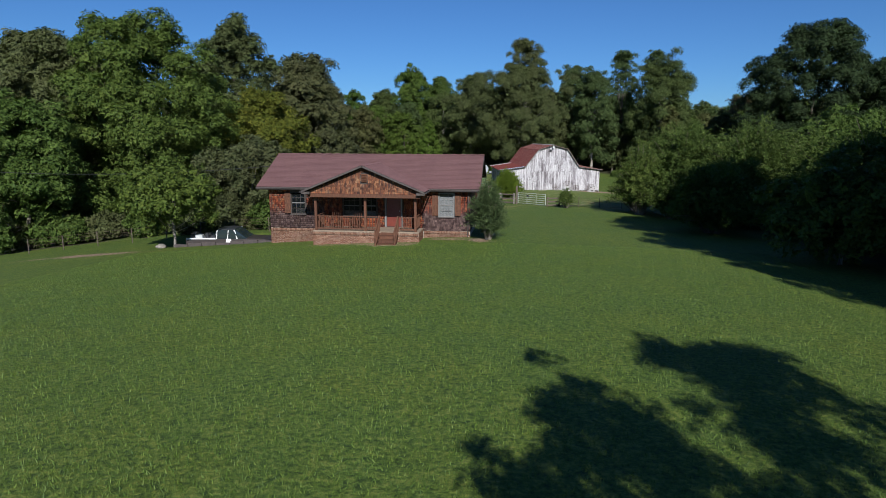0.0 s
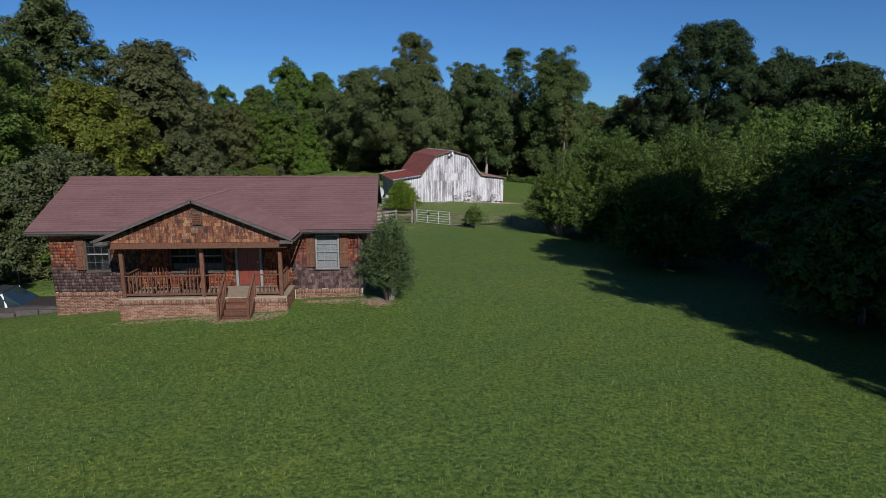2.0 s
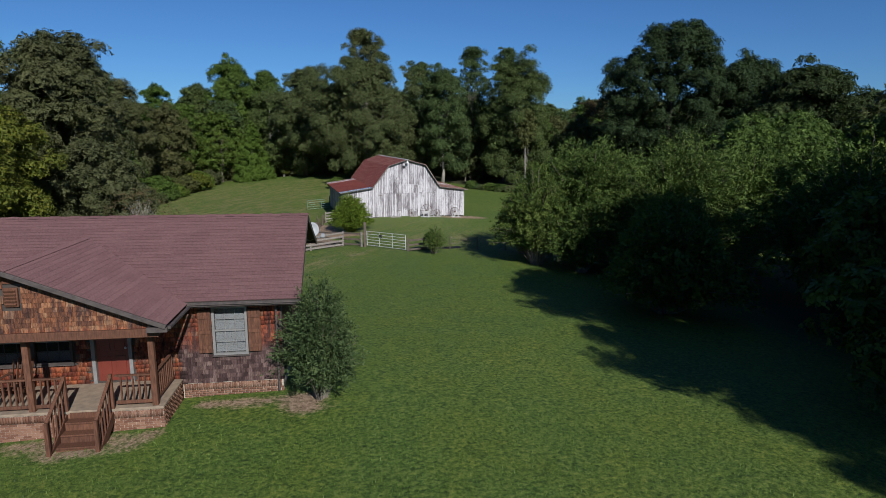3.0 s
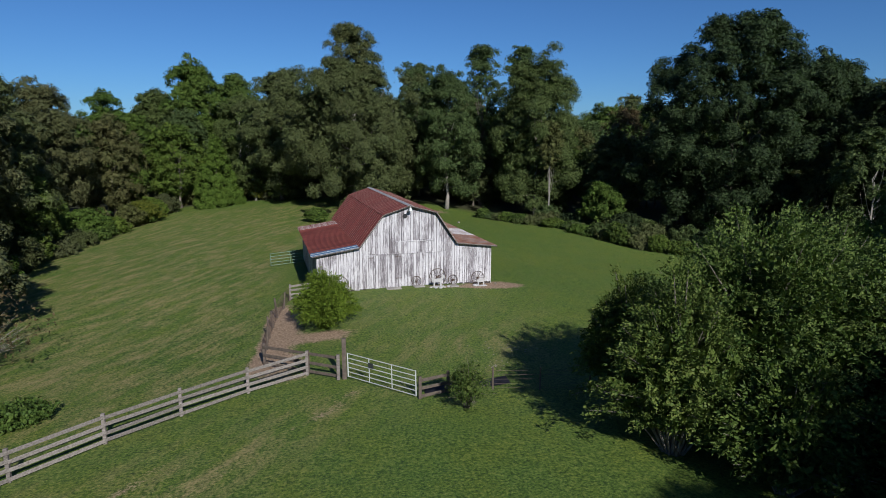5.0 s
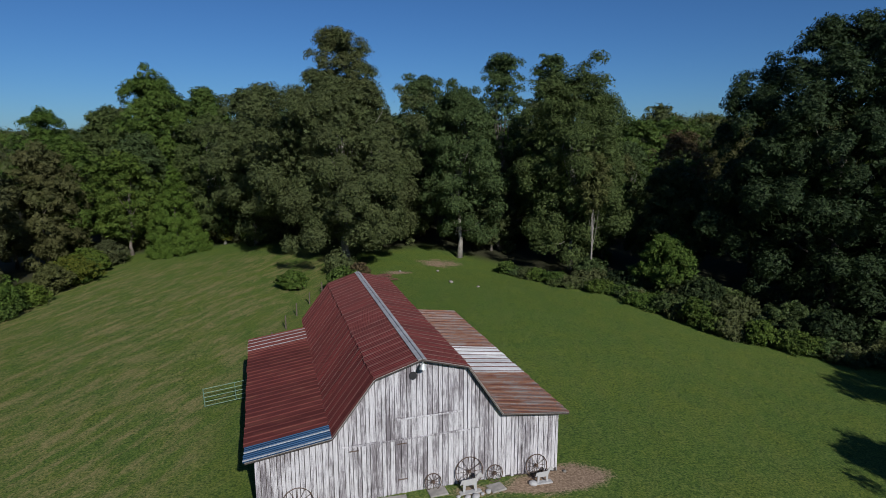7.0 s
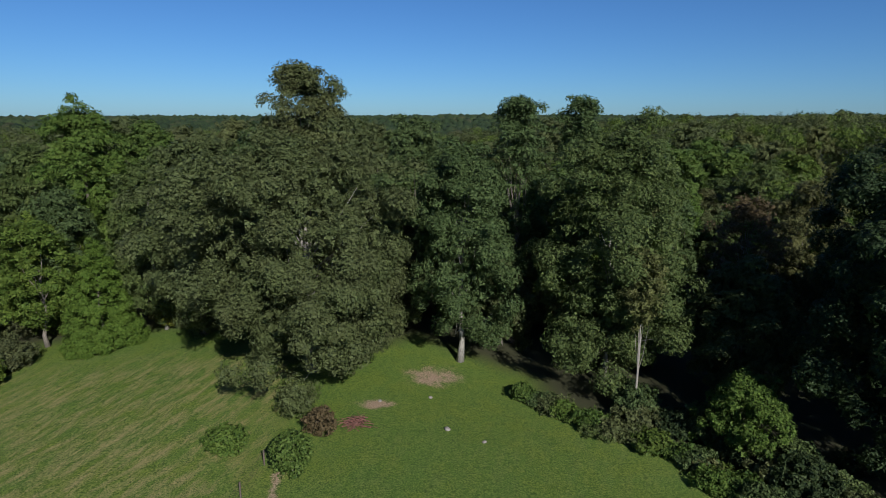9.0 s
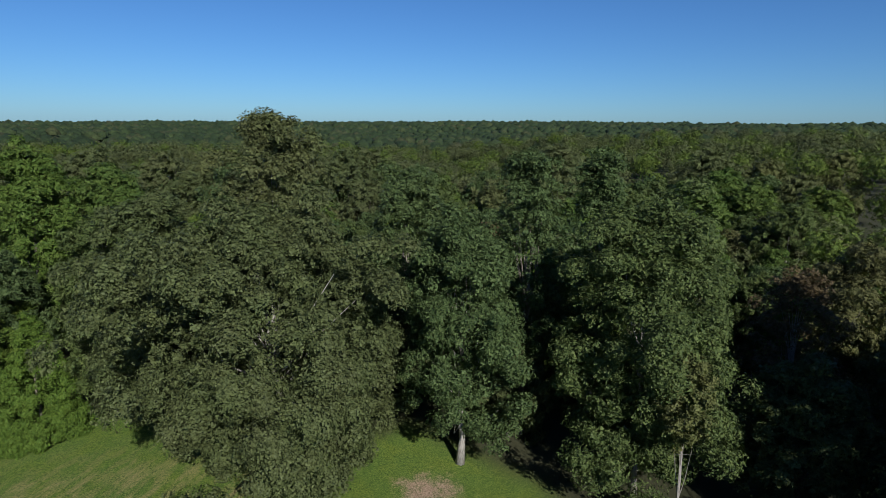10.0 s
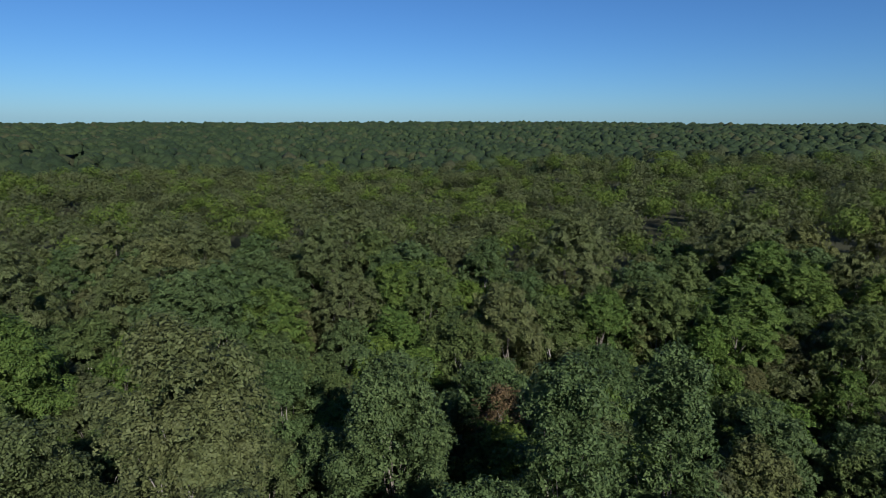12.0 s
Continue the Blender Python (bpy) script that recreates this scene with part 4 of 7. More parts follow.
def railing(p, q, dz=0.0):
    """Top and bottom rail with square balusters from p to q."""
    p, q = Vector(p), Vector(q)
    for z in (0.12, 0.86):
        bm = bm_new()
        beam(bm, p + Vector((0, 0, z)), q + Vector((0, 0, z)), 0.09 if z > 0.5 else 0.05, 0.045 if z > 0.5 else 0.09)
        part("rail", bm, PORCH_WOOD, house)
    n = int((q - p).length / 0.145)
    for i in range(1, n):
        c = p.lerp(q, i / n)
        bm = bm_new()
        quad_box(bm, c.x - 0.02, c.x + 0.02, c.y - 0.02, c.y + 0.02, c.z + 0.12, c.z + 0.86)
        part("baluster", bm, PORCH_WOOD, house)


RY = PY0 + 0.13
railing((-8.6, RY, FLOOR), (-5.7, RY, FLOOR))
railing((-5.55, RY, FLOOR), (-4.86, RY, FLOOR))
railing((-3.6, RY, FLOOR), (-2.7, RY, FLOOR))
railing((-8.66, RY + 0.1, FLOOR), (-8.66, HY0 - 0.03, FLOOR))
railing((-2.62, RY + 0.1, FLOOR), (-2.62, HY0 - 0.03, FLOOR))
# steps
for i in range(4):
    z = FLOOR - 0.19 * (i + 1)
    bm = bm_new()
    soft_box(bm, -4.72, -3.72, PY0 - 0.29 * (i + 1), PY0 - 0.29 * i + 0.02, z - 0.045, z, 0.008)
    part("step_tread", bm, PORCH_WOOD, house)
    bm = bm_new()
    quad_box(bm, -4.70, -3.74, PY0 - 0.29 * i - 0.02, PY0 - 0.29 * i + 0.015, z, z + 0.145)
    part("step_riser", bm, PORCH_WOOD, house)
for x in (-4.78, -3.66):
    bm = bm_new()
    beam(bm, (x, PY0 + 0.02, FLOOR - 0.16), (x, PY0 - 1.12, FLOOR - 0.86), 0.05, 0.26)
    part("stringer", bm, PORCH_WOOD, house)
    bm = bm_new()
    beam(bm, (x, PY0 + 0.05, FLOOR + 0.9), (x, PY0 - 1.1, FLOOR + 0.12), 0.08, 0.05)
    part("stair_rail", bm, PORCH_WOOD, house)
    for y, zt in ((PY0 + 0.03, FLOOR + 0.95), (PY0 - 1.06, FLOOR + 0.2)):
        bm = bm_new()
        soft_box(bm, x - 0.045, x + 0.045, y - 0.045, y + 0.045, FLOOR - (0 if y > PY0 else 1.05), zt, 0.008)
        part("newel_post", bm, PORCH_WOOD, house)
    for i in range(5):
        y = PY0 - 0.18 * (i + 1)
        z = FLOOR - 0.13 * (i + 1)
        bm = bm_new()
        quad_box(bm, x - 0.018, x + 0.018, y - 0.018, y + 0.018, z - 0.05, z + 0.86)
        part("baluster", bm, PORCH_WOOD, house)


def window_unit(x0, x1, z0, z1, blind):
    """A double-hung window with muntins, a blind or a dark room behind."""
    # windows without a full blind: pale trim coloured dark to stand for shade
    w = part("window", wall_with_openings(x0 - 0.07, x1 + 0.07, z0 - 0.07, z1 + 0.07, HY0 - 0.06, HY0 + 0.05, [(x0, x1, z0, z1)]), OLD_WHITE if blind == 1.0 else SHADE_WOOD, house)
    zm = (z0 + z1) / 2
    bm = bm_new()
    quad_box(bm, x0, x1, HY0 - 0.01, HY0 + 0.03, zm - 0.025, zm + 0.025)
    part("meeting_rail", bm, OLD_WHITE, w)
    for lo, hi in ((z0, zm - 0.025), (zm + 0.025, z1)):
        bm = bm_new()
        quad_box(bm, x0, x1, HY0 + 0.012, HY0 + 0.018, lo, hi)
        pane = part("pane", bm, GLASS, w)
        pane.visible_shadow = False
        for i in (1, 2):
            x = x0 + (x1 - x0) * i / 3
            bm = bm_new()
            quad_box(bm, x - 0.009, x + 0.009, HY0 - 0.002, HY0 + 0.010, lo, hi)
            part("muntin", bm, OLD_WHITE if blind == 1.0 else FASCIA, w)
        bm = bm_new()
        quad_box(bm, x0, x1, HY0 - 0.003, HY0 + 0.009, (lo + hi) / 2 - 0.009, (lo + hi) / 2 + 0.009)
        part("muntin", bm, OLD_WHITE if blind == 1.0 else FASCIA, w)
    bm = bm_new()
    quad_box(bm, x0 - 0.1, x1 + 0.1, HY0 - 0.10, HY0 - 0.055, z0 - 0.10, z0 - 0.065)
    part("sill", bm, FASCIA, w)
    if blind:
        bm = bm_new()
        for i in range(int((z1 - z0) / 0.05 * blind)):
            quad_box(bm, x0, x1, HY0 + 0.07, HY0 + 0.075, z0 + i * 0.05, z0 + i * 0.05 + 0.047)
        part("blind", bm, BLIND, w)


window_unit(*WINDOWS[0], False)
window_unit(*WINDOWS[1], 0.25)
window_unit(*WINDOWS[2], 0.25)
window_unit(*WINDOWS[3], 1.0)
for x0 in (-11.22, -1.86, -0.46):
    bm = bm_new()
    soft_box(bm, x0, x0 + 0.37, HY0 - 0.09, HY0 - 0.05, 1.36, 2.66, 0.006)
    sh = part("shutter", bm, PORCH_WOOD, house)
    for i in range(4):
        bm = bm_new()
        soft_box(bm, x0 + 0.012 + i * 0.088, x0 + 0.012 + i * 0.088 + 0.08, HY0 - 0.105, HY0 - 0.088, 1.37, 2.65, 0.004)
        part("board", bm, PORCH_WOOD, sh)
    for z in (1.55, 2.0, 2.45):
        bm = bm_new()
        soft_box(bm, x0 + 0.02, x0 + 0.35, HY0 - 0.125, HY0 - 0.104, z - 0.05, z + 0.05, 0.004)
        part("batten", bm, PORCH_WOOD, sh)
# front door with pale jambs
bm = bm_new()
soft_box(bm, DOOR[0] + 0.02, DOOR[1] - 0.02, HY0 + 0.04, HY0 + 0.085, DOOR[2], DOOR[3] - 0.02, 0.006)
front_door = part("front_door", bm, RED_DOOR, house, "closed red panelled front door")
for x0, x1 in ((0.12, 0.40), (0.52, 0.80)):
    for z0, z1 in ((0.15, 0.75), (0.9, 1.75)):
        bm = bm_new()
        soft_box(bm, DOOR[0] + x0, DOOR[0] + x1, HY0 + 0.030, HY0 + 0.042, DOOR[2] + z0, DOOR[2] + z1, 0.01)
        part("panel", bm, RED_DOOR, front_door)
bm = bm_new()
bmesh.ops.create_uvsphere(bm, u_segments=10, v_segments=8, radius=0.035, matrix=Matrix.Translation((DOOR[1] - 0.1, HY0 + 0.01, 1.6)))
part("door_knob", bm, CHROME, front_door)
for x in (DOOR[0] - 0.04, DOOR[1] + 0.04):
    bm = bm_new()
    soft_box(bm, x - 0.05, x + 0.05, HY0 - 0.06, HY0 + 0.10, FLOOR, DOOR[3] + 0.08, 0.006)
    part("door_jamb", bm, OLD_WHITE, house)

# chimney on the back slope
chimney = thing("chimney", Matrix.Translation((-1.60, 42.75, 0)), "short red brick chimney with clay flue on the roof", "chimney")
bm = bm_new()
soft_box(bm, -0.25, 0.25, -0.25, 0.25, 3.3, 4.40, 0.01)
stack = part("stack", bm, MORTAR, chimney)
bm = bm_new()
soft_box(bm, -0.28, 0.28, -0.28, 0.28, 4.40, 4.47, 0.015)
part("cap", bm, CONCRETE, chimney)
bm = bm_new()
soft_box(bm, -0.13, 0.13, -0.13, 0.13, 4.47, 4.60, 0.02)
part("flue", bm, TERRACOTTA, chimney)
for row in range(14):
    for side in range(4):
        for j in range(3):
            bm = bm_new()
            off = -0.262 + j * 0.176
            quad_box(bm, off, off + 0.166, -0.264, -0.24, 3.46 + row * 0.07, 3.46 + row * 0.07 + 0.058, pose(0, 0, 0, 0, 0, 90 * side))
            part("brick", bm, CHIMNEY_BRICK, stack)
# satellite dish at the back corner of the roof
dish = thing("satellite_dish", Matrix.Translation((0.98, 43.0, 3.46)), "round pale grey satellite dish at the roof edge", "satellite dish")
bm = bm_new()
n_r, n_a = 5, 28
rings = []
for i in range(n_r + 1):
    r = 0.28 * i / n_r
    rings.append([bm.verts.new((r * math.cos(2 * math.pi * j / n_a), 0.22 * (r ** 2) / 0.28, r * 1.08 * math.sin(2 * math.pi * j / n_a))) for j in range(n_a)] if i else [bm.verts.new((0, 0, 0))])
for j in range(n_a):
    bm.faces.new((rings[0][0], rings[1][j], rings[1][(j + 1) % n_a]))
    for i in range(1, n_r):
        bm.faces.new((rings[i][j], rings[i + 1][j], rings[i + 1][(j + 1) % n_a], rings[i][(j + 1) % n_a]))
bm.transform(Matrix.Translation((0, 0, 0.42)) @ pose(0, 0, 0, 165, 0, 14))
ob = part("reflector", bm, DISH, dish, "", True)
sol = ob.modifiers.new("thick", "SOLIDIFY")
sol.thickness = 0.02
bm = bm_new()
tube(bm, [(-0.3, 0.1, 0.02), (-0.1, 0.1, -0.05), (0.0, 0.1, 0.0), (0.0, 0.10, 0.42)], 0.025, 8)
tube(bm, [(0.0, 0.05, 0.1), (0.28, -0.25, 0.12), (0.42, -0.32, 0.2)], 0.02, 8)
part("arm", bm, DISH, dish)
bm = bm_new()
soft_box(bm, 0.36, 0.52, -0.40, -0.26, 0.15, 0.31, 0.02)
part("receiver", bm, DISH, dish)

# ---- barn ----
BARN_TURN = 7.7
BARN = Matrix.Translation((8.07, 82.27, 0)) @ pose(0, 0, 0, 0, 0, BARN_TURN)
BZ, BL = -0.85, 16.3
barn = thing("barn", BARN, "old gambrel barn with worn white boards and rusty red roof", "barn")
# half profile of the roof: outer edge, foot of the steep slope, knee, ridge
PROFILE = [(-6.9, 1.84), (-3.56, 2.32), (-1.80, 4.60), (0.14, 5.22), (2.15, 4.68), (3.74, 2.34), (6.88, 1.96)]


def barn_top(x):
    for (x0, z0), (x1, z1) in zip(PROFILE, PROFILE[1:]):
        if x0 <= x <= x1:
            return z0 + (z1 - z0) * (x - x0) / (x1 - x0)
    return 1.8


rng = random.Random(11)
for y0, gap in ((0.0, 0.026), (BL - 0.05, 0.01)):
    x = -6.55
    while x < 6.52:
        y_wall = y0 if y0 == 0.0 or x > -3.6 else 14.3  # the back of the lean-to
        w = min(rng.uniform(0.15, 0.27), 6.56 - x)
        top0, top1 = barn_top(x) - 0.10, barn_top(x + w) - 0.10
        # boards above and below the joints that run across the front
        cuts = [BZ + rng.uniform(-0.02, 0.09) + 0.0]
        if y0 == 0.0 and -3.3 < x < 2.9 and top0 > 2.0:
            cuts += [1.72 + rng.uniform(-0.02, 0.02)]
            if -1.2 < x < 2.0:
                cuts += [2.62 + rng.uniform(-0.02, 0.02)]
        cuts.append(None)
        for lo, hi in zip(cuts, cuts[1:]):
            dy = rng.uniform(-0.012, 0.012)
            h0, h1 = (top0, top1) if hi is None else (hi, hi)
            lo_ = lo + (0.02 if lo != cuts[0] else 0)
            bm = bm_new()
            c = [(x, lo_), (x + w - gap, lo_), (x + w - gap, h1), (x, h0)]
            vf = [bm.verts.new((px, y_wall + dy, pz)) for px, pz in c]
            vb = [bm.verts.new((px, y_wall + dy + 0.028, pz)) for px, pz in c]
            bm.faces.new(vf); bm.faces.new(vb[::-1])
            for i in range(4):
                bm.faces.new((vf[i], vf[(i + 1) % 4], vb[(i + 1) % 4], vb[i]))
            part("board", bm, BARN_BOARD, barn)
        x += w
# dark lining behind the boards, and the side walls
for y0 in (0.05, BL - 0.09):
    bm = bm_new()
    x_lo = -6.52 if y0 < 1 else -3.6
    pts = [(x_lo, BZ - 0.3)] + [(min(6.52, max(x_lo, px)), pz - 0.13) for px, pz in PROFILE if px > x_lo - 0.5] + [(6.52, BZ - 0.3)]
    vf = [bm.verts.new((px, y0, pz)) for px, pz in pts]
    vb = [bm.verts.new((px, y0 + 0.03, pz)) for px, pz in pts]
    bm.faces.new(vf); bm.faces.new(vb[::-1])
    for i in range(len(pts)):
        bm.faces.new((vf[i], vf[(i + 1) % len(pts)], vb[(i + 1) % len(pts)], vb[i]))
    part("lining", bm, SHADE_WOOD, barn)
YL = 14.65  # the left lean-to stops short of the back
for sx, zt, y_end in ((-6.55, 1.72, YL - 0.3), (6.55, 1.95, BL)):
    y = 0.04
    while y < y_end - 0.06:
        w = rng.uniform(0.2, 0.3)
        bm = bm_new()
        quad_box(bm, sx - 0.015, sx + 0.015, y, min(y_end - 0.06, y + w - 0.012), BZ - 0.2 + rng.uniform(0, 0.1), zt)
        part("board", bm, BARN_BOARD, barn)
        y += w


def sheet_roof(p0, p1, y0, y1, material, parent, pitch=0.61, ribs=4, lap=0.0, rib=None):
    """Ribbed sheets side by side from y0 to y1 on the slope from p0 (low) to p1 (high)."""
    (xa, za), (xb, zb) = p0, p1
    nrm = Vector((-(zb - za), 0, xb - xa)).normalized()
    if nrm.z < 0:
        nrm = -nrm
    y = y0
    while y < y1 - 0.05:
        w = min(pitch, y1 - y)
        bm = bm_new()
        j = rng.uniform(-0.03, 0.03)
        prof = []
        for i in range(ribs):
            a = y + w * i / ribs
            s = w / ribs
            prof += [(a, 0.0), (a + 0.62 * s, 0.0), (a + 0.70 * s, 0.028), (a + 0.86 * s, 0.028), (a + 0.94 * s, 0.0)]
        prof.append((y + w, 0.0))
        d = Vector((xa - xb, 0, za - zb)).normalized()
        lo = [bm.verts.new(Vector((xa, yy, za)) + d * (0.06 + j) + nrm * (hh + 0.01)) for yy, hh in prof]
        hi = [bm.verts.new(Vector((xb, yy, zb)) - d * lap + nrm * (hh + 0.01)) for yy, hh in prof]
        for i in range(len(prof) - 1):
            bm.faces.new((lo[i], lo[i + 1], hi[i + 1], hi[i]))
        sheet_ = part("roof_sheet", bm, material, parent)
        bm = bm_new()
        for i in (range(0, ribs, 4) if ribs > 2 else ()):
            yy = y + w * (i + 0.78) / ribs
            beam(bm, Vector((xa, yy, za)) + d * (0.07 + j) + nrm * 0.042, Vector((xb, yy, zb)) - d * lap + nrm * 0.042, 0.085, 0.014, 0.002)
        if ribs > 2:
            part("rib", bm, rib or ROOF_RIB, sheet_, "rib worn to pale zinc and rust")
        y += w


def roof_deck(p0, p1, y0, y1):
    bm = bm_new()
    (xa, za), (xb, zb) = p0, p1
    vs = [bm.verts.new((x, y, z - dz)) for dz in (0.012, 0.07) for x, y, z in ((xa, y0, za), (xb, y0, zb), (xb, y1, zb), (xa, y1, za))]
    bm.faces.new(vs[:4]); bm.faces.new(vs[4:][::-1])
    for i in range(4):
        bm.faces.new((vs[i], vs[(i + 1) % 4], vs[4 + (i + 1) % 4], vs[4 + i]))
    return part("roof_deck", bm, SHADE_WOOD, barn)


YF, YB = -0.32, BL + 0.25
dk = roof_deck(PROFILE[0], PROFILE[1], YF, YL)
sheet_roof(PROFILE[0], PROFILE[1], YF, 0.9, ROOF_BLUE, dk, 0.61, rib=ROOF_ZINC)
sheet_roof(PROFILE[0], PROFILE[1], 0.9, 12.4, ROOF_DULL, dk, 0.92, 2)
sheet_roof(PROFILE[0], PROFILE[1], 12.4, YL, ROOF_DULL, dk, 0.61, rib=ROOF_ZINC)
dk = roof_deck(PROFILE[1], PROFILE[2], YF, YB)
sheet_roof(PROFILE[1], PROFILE[2], YF, YB, ROOF_RED, dk)
dk = roof_deck(PROFILE[2], PROFILE[3], YF, YB)
sheet_roof(PROFILE[2], PROFILE[3], YF, YB, ROOF_RED, dk)
dk = roof_deck(PROFILE[4], PROFILE[3], YF, YB)
sheet_roof(PROFILE[4], PROFILE[3], YF, YB, ROOF_RED, dk)
dk = roof_deck(PROFILE[5], PROFILE[4], YF, YB)
sheet_roof(PROFILE[5], PROFILE[4], YF, YB, ROOF_RED, dk)
dk = roof_deck(PROFILE[6], PROFILE[5], YF, YB)
sheet_roof(PROFILE[6], PROFILE[5], YF, 4.6, ROOF_RUST, dk)
sheet_roof(PROFILE[6], PROFILE[5], 4.6, 8.6, ROOF_ZINC, dk)
sheet_roof(PROFILE[6], PROFILE[5], 8.6, YB, ROOF_RUST, dk)
bm = bm_new()
for sgn, q in ((-1, PROFILE[2]), (1, PROFILE[4])):
    x, z = PROFILE[3]
    d = Vector((q[0] - x, 0, q[1] - z)).normalized()
    n_ = Vector((-d.z, 0, d.x))
    n_ = n_ if n_.z > 0 else -n_
    a, b = Vector((x, YF - 0.03, z)) + n_ * 0.065, Vector((x, YF - 0.03, z)) + n_ * 0.065 + d * 0.17
    c_ = Vector((0, YB - YF + 0.05, 0))
    top_ = [bm.verts.new(p) for p in (a, b, b + c_, a + c_)]
    low_ = [bm.verts.new(p - n_ * 0.03) for p in (a, b, b + c_, a + c_)]
    bm.faces.new(top_); bm.faces.new(low_[::-1])
    for i in range(4):
        bm.faces.new((top_[i], top_[(i + 1) % 4], low_[(i + 1) % 4], low_[i]))
bmesh.ops.recalc_face_normals(bm, faces=bm.faces)
part("ridge_cap", bm, ROOF_ZINC, barn)
for (xa, za), (xb, zb) in zip(PROFILE, PROFILE[1:]):
    bm = bm_new()
    beam(bm, (xa, YF + 0.02, za - 0.03), (xb, YF + 0.02, zb - 0.03), 0.03, 0.08)
    part("verge_board", bm, CONCRETE, barn)
# big hinged doors: battens across, and a round hole and lamp under the gable
for z, x0, x1 in ((1.70, -3.2, 2.3), (2.60, -0.9, 2.0)):
    bm = bm_new()
    beam(bm, (x0, -0.03, z), (x1, -0.03, z + 0.01), 0.03, 0.07)
    part("batten", bm, BARN_BOARD, barn)
for x, z in ((-0.9, 1.52), (-0.88, -0.1), (-2.9, 1.5)):
    bm = bm_new()
    beam(bm, (x, -0.035, z), (x + 0.42, -0.035, z), 0.02, 0.05)
    part("hinge", bm, IRON, barn)
# the hole is a solid disc; its inner darkness is only colour
bm = bm_new()
bmesh.ops.create_cone(bm, cap_ends=True, segments=14, radius1=0.17, radius2=0.17, depth=0.05, matrix=Matrix.Translation((-0.18, -0.03, 4.45)) @ pose(0, 0, 0, 90))
part("loft_hole", bm, DARK_ROOM, barn)
bm = bm_new()
bmesh.ops.create_cone(bm, cap_ends=True, segments=14, radius1=0.16, radius2=0.07, depth=0.22, matrix=Matrix.Translation((0.14, YF - 0.12, 4.98)))
tube(bm, [(0.14, YF, 5.1), (0.14, YF - 0.12, 5.16), (0.14, YF - 0.12, 5.05)], 0.025, 8)
part("yard_lamp", bm, GALV, barn)


# wheels, cut-out animals and stones against the barn
def barn_at(x, y=-0.12):
    p = BARN @ Vector((x, y, 0))
    return p.x, p.y, gz(p.x, p.y)


def wagon_wheel(x, r, tilt=12):
    px, py, pz = barn_at(x, -0.10 - r * 0.30)
    w = thing("wagon_wheel", Matrix.Translation((px, py, pz)) @ pose(0, 0, 0, -tilt, 0, BARN_TURN), "rusty spoked iron wagon wheel leaning on the barn", "wheel", "wagon wheels at the barn")
    bm = bm_new()
    ring = [(r * math.cos(a), 0, r + r * math.sin(a)) for a in np.linspace(0, 2 * math.pi, 33)]
    tube(bm, ring, 0.022, 6, False)
    part("rim", bm, IRON, w)
    bm = bm_new()
    bmesh.ops.create_cone(bm, cap_ends=True, segments=12, radius1=0.075, radius2=0.06, depth=0.16, matrix=Matrix.Translation((0, 0, r)) @ pose(0, 0, 0, 90))
    part("hub", bm, IRON, w)
    for i in range(12):
        a = 2 * math.pi * i / 12
        bm = bm_new()
        tube(bm, [(0.06 * math.cos(a), 0, r + 0.06 * math.sin(a)), (r * 0.98 * math.cos(a), 0, r + r * 0.98 * math.sin(a))], 0.012, 5)
        part("spoke", bm, IRON, w)


for x, r in ((-5.0, 0.62), (0.62, 0.36), (2.25, 0.62), (3.45, 0.36), (5.45, 0.50)):
    wagon_wheel(x, r)


def cutout(x, s, label):
    """A flat standing silhouette of a small four-legged figure on a foot board."""
    px, py, pz = barn_at(x, -0.75)
    bm = bm_new()
    shape = [(-0.42, 0.62), (-0.5, 0.4), (-0.36, 0.44), (-0.36, 0.0), (-0.26, 0.0), (-0.22, 0.34), (0.14, 0.34), (0.2, 0.0), (0.3, 0.0), (0.28, 0.42), (0.40, 0.68), (0.58, 0.62), (0.60, 0.72), (0.44, 0.92), (0.34, 0.84), (0.22, 0.64)]
    vf = [bm.verts.new((a * s, -0.015, b * s)) for a, b in shape]
    vb = [bm.verts.new((a * s, 0.015, b * s)) for a, b in shape]
    bm.faces.new(vf); bm.faces.new(vb[::-1])
    for i in range(len(shape)):
        bm.faces.new((vf[i], vf[(i + 1) % len(shape)], vb[(i + 1) % len(shape)], vb[i]))
    quad_box(bm, -0.5 * s, 0.5 * s, -0.12, 0.12, -0.1, 0.03)
    me_ = mesh_of(bm, "yard_figure", WHITE_STONE)
    t_ = tagged(new("yard_figure", me_), label, "garden figure", "white figures at the barn")
    t_.matrix_world = Matrix.Translation((px, py, pz + 0.02)) @ pose(0, 0, 0, 0, 0, BARN_TURN)


cutout(2.1, 0.95, "white cut-out pony figure standing before the barn doors")
cutout(5.5, 0.8, "white cut-out pony figure beside the barn corner")


def stone(x, y, s, label="pale rounded field stone lying on the grass", mat_=None, group="stones at the barn"):
    bm = bm_new()
    bmesh.ops.create_icosphere(bm, subdivisions=2, radius=1.0)
    for v in bm.verts:
        v.co *= 1 + 0.22 * noise.noise(v.co * 1.3 + Vector((x, y, s)))
    bm.transform(Matrix.Diagonal((s, s * 0.8, s * 0.55, 1)))
    ob = tagged(new("stone", mesh_of(bm, "stone", mat_ or WHITE_STONE, True)), label, "stone", group)
    ob.matrix_world = Matrix.Translation((x, y, gz(x, y) + s * 0.25)) @ pose(0, 0, 0, 0, 0, 40 * x)


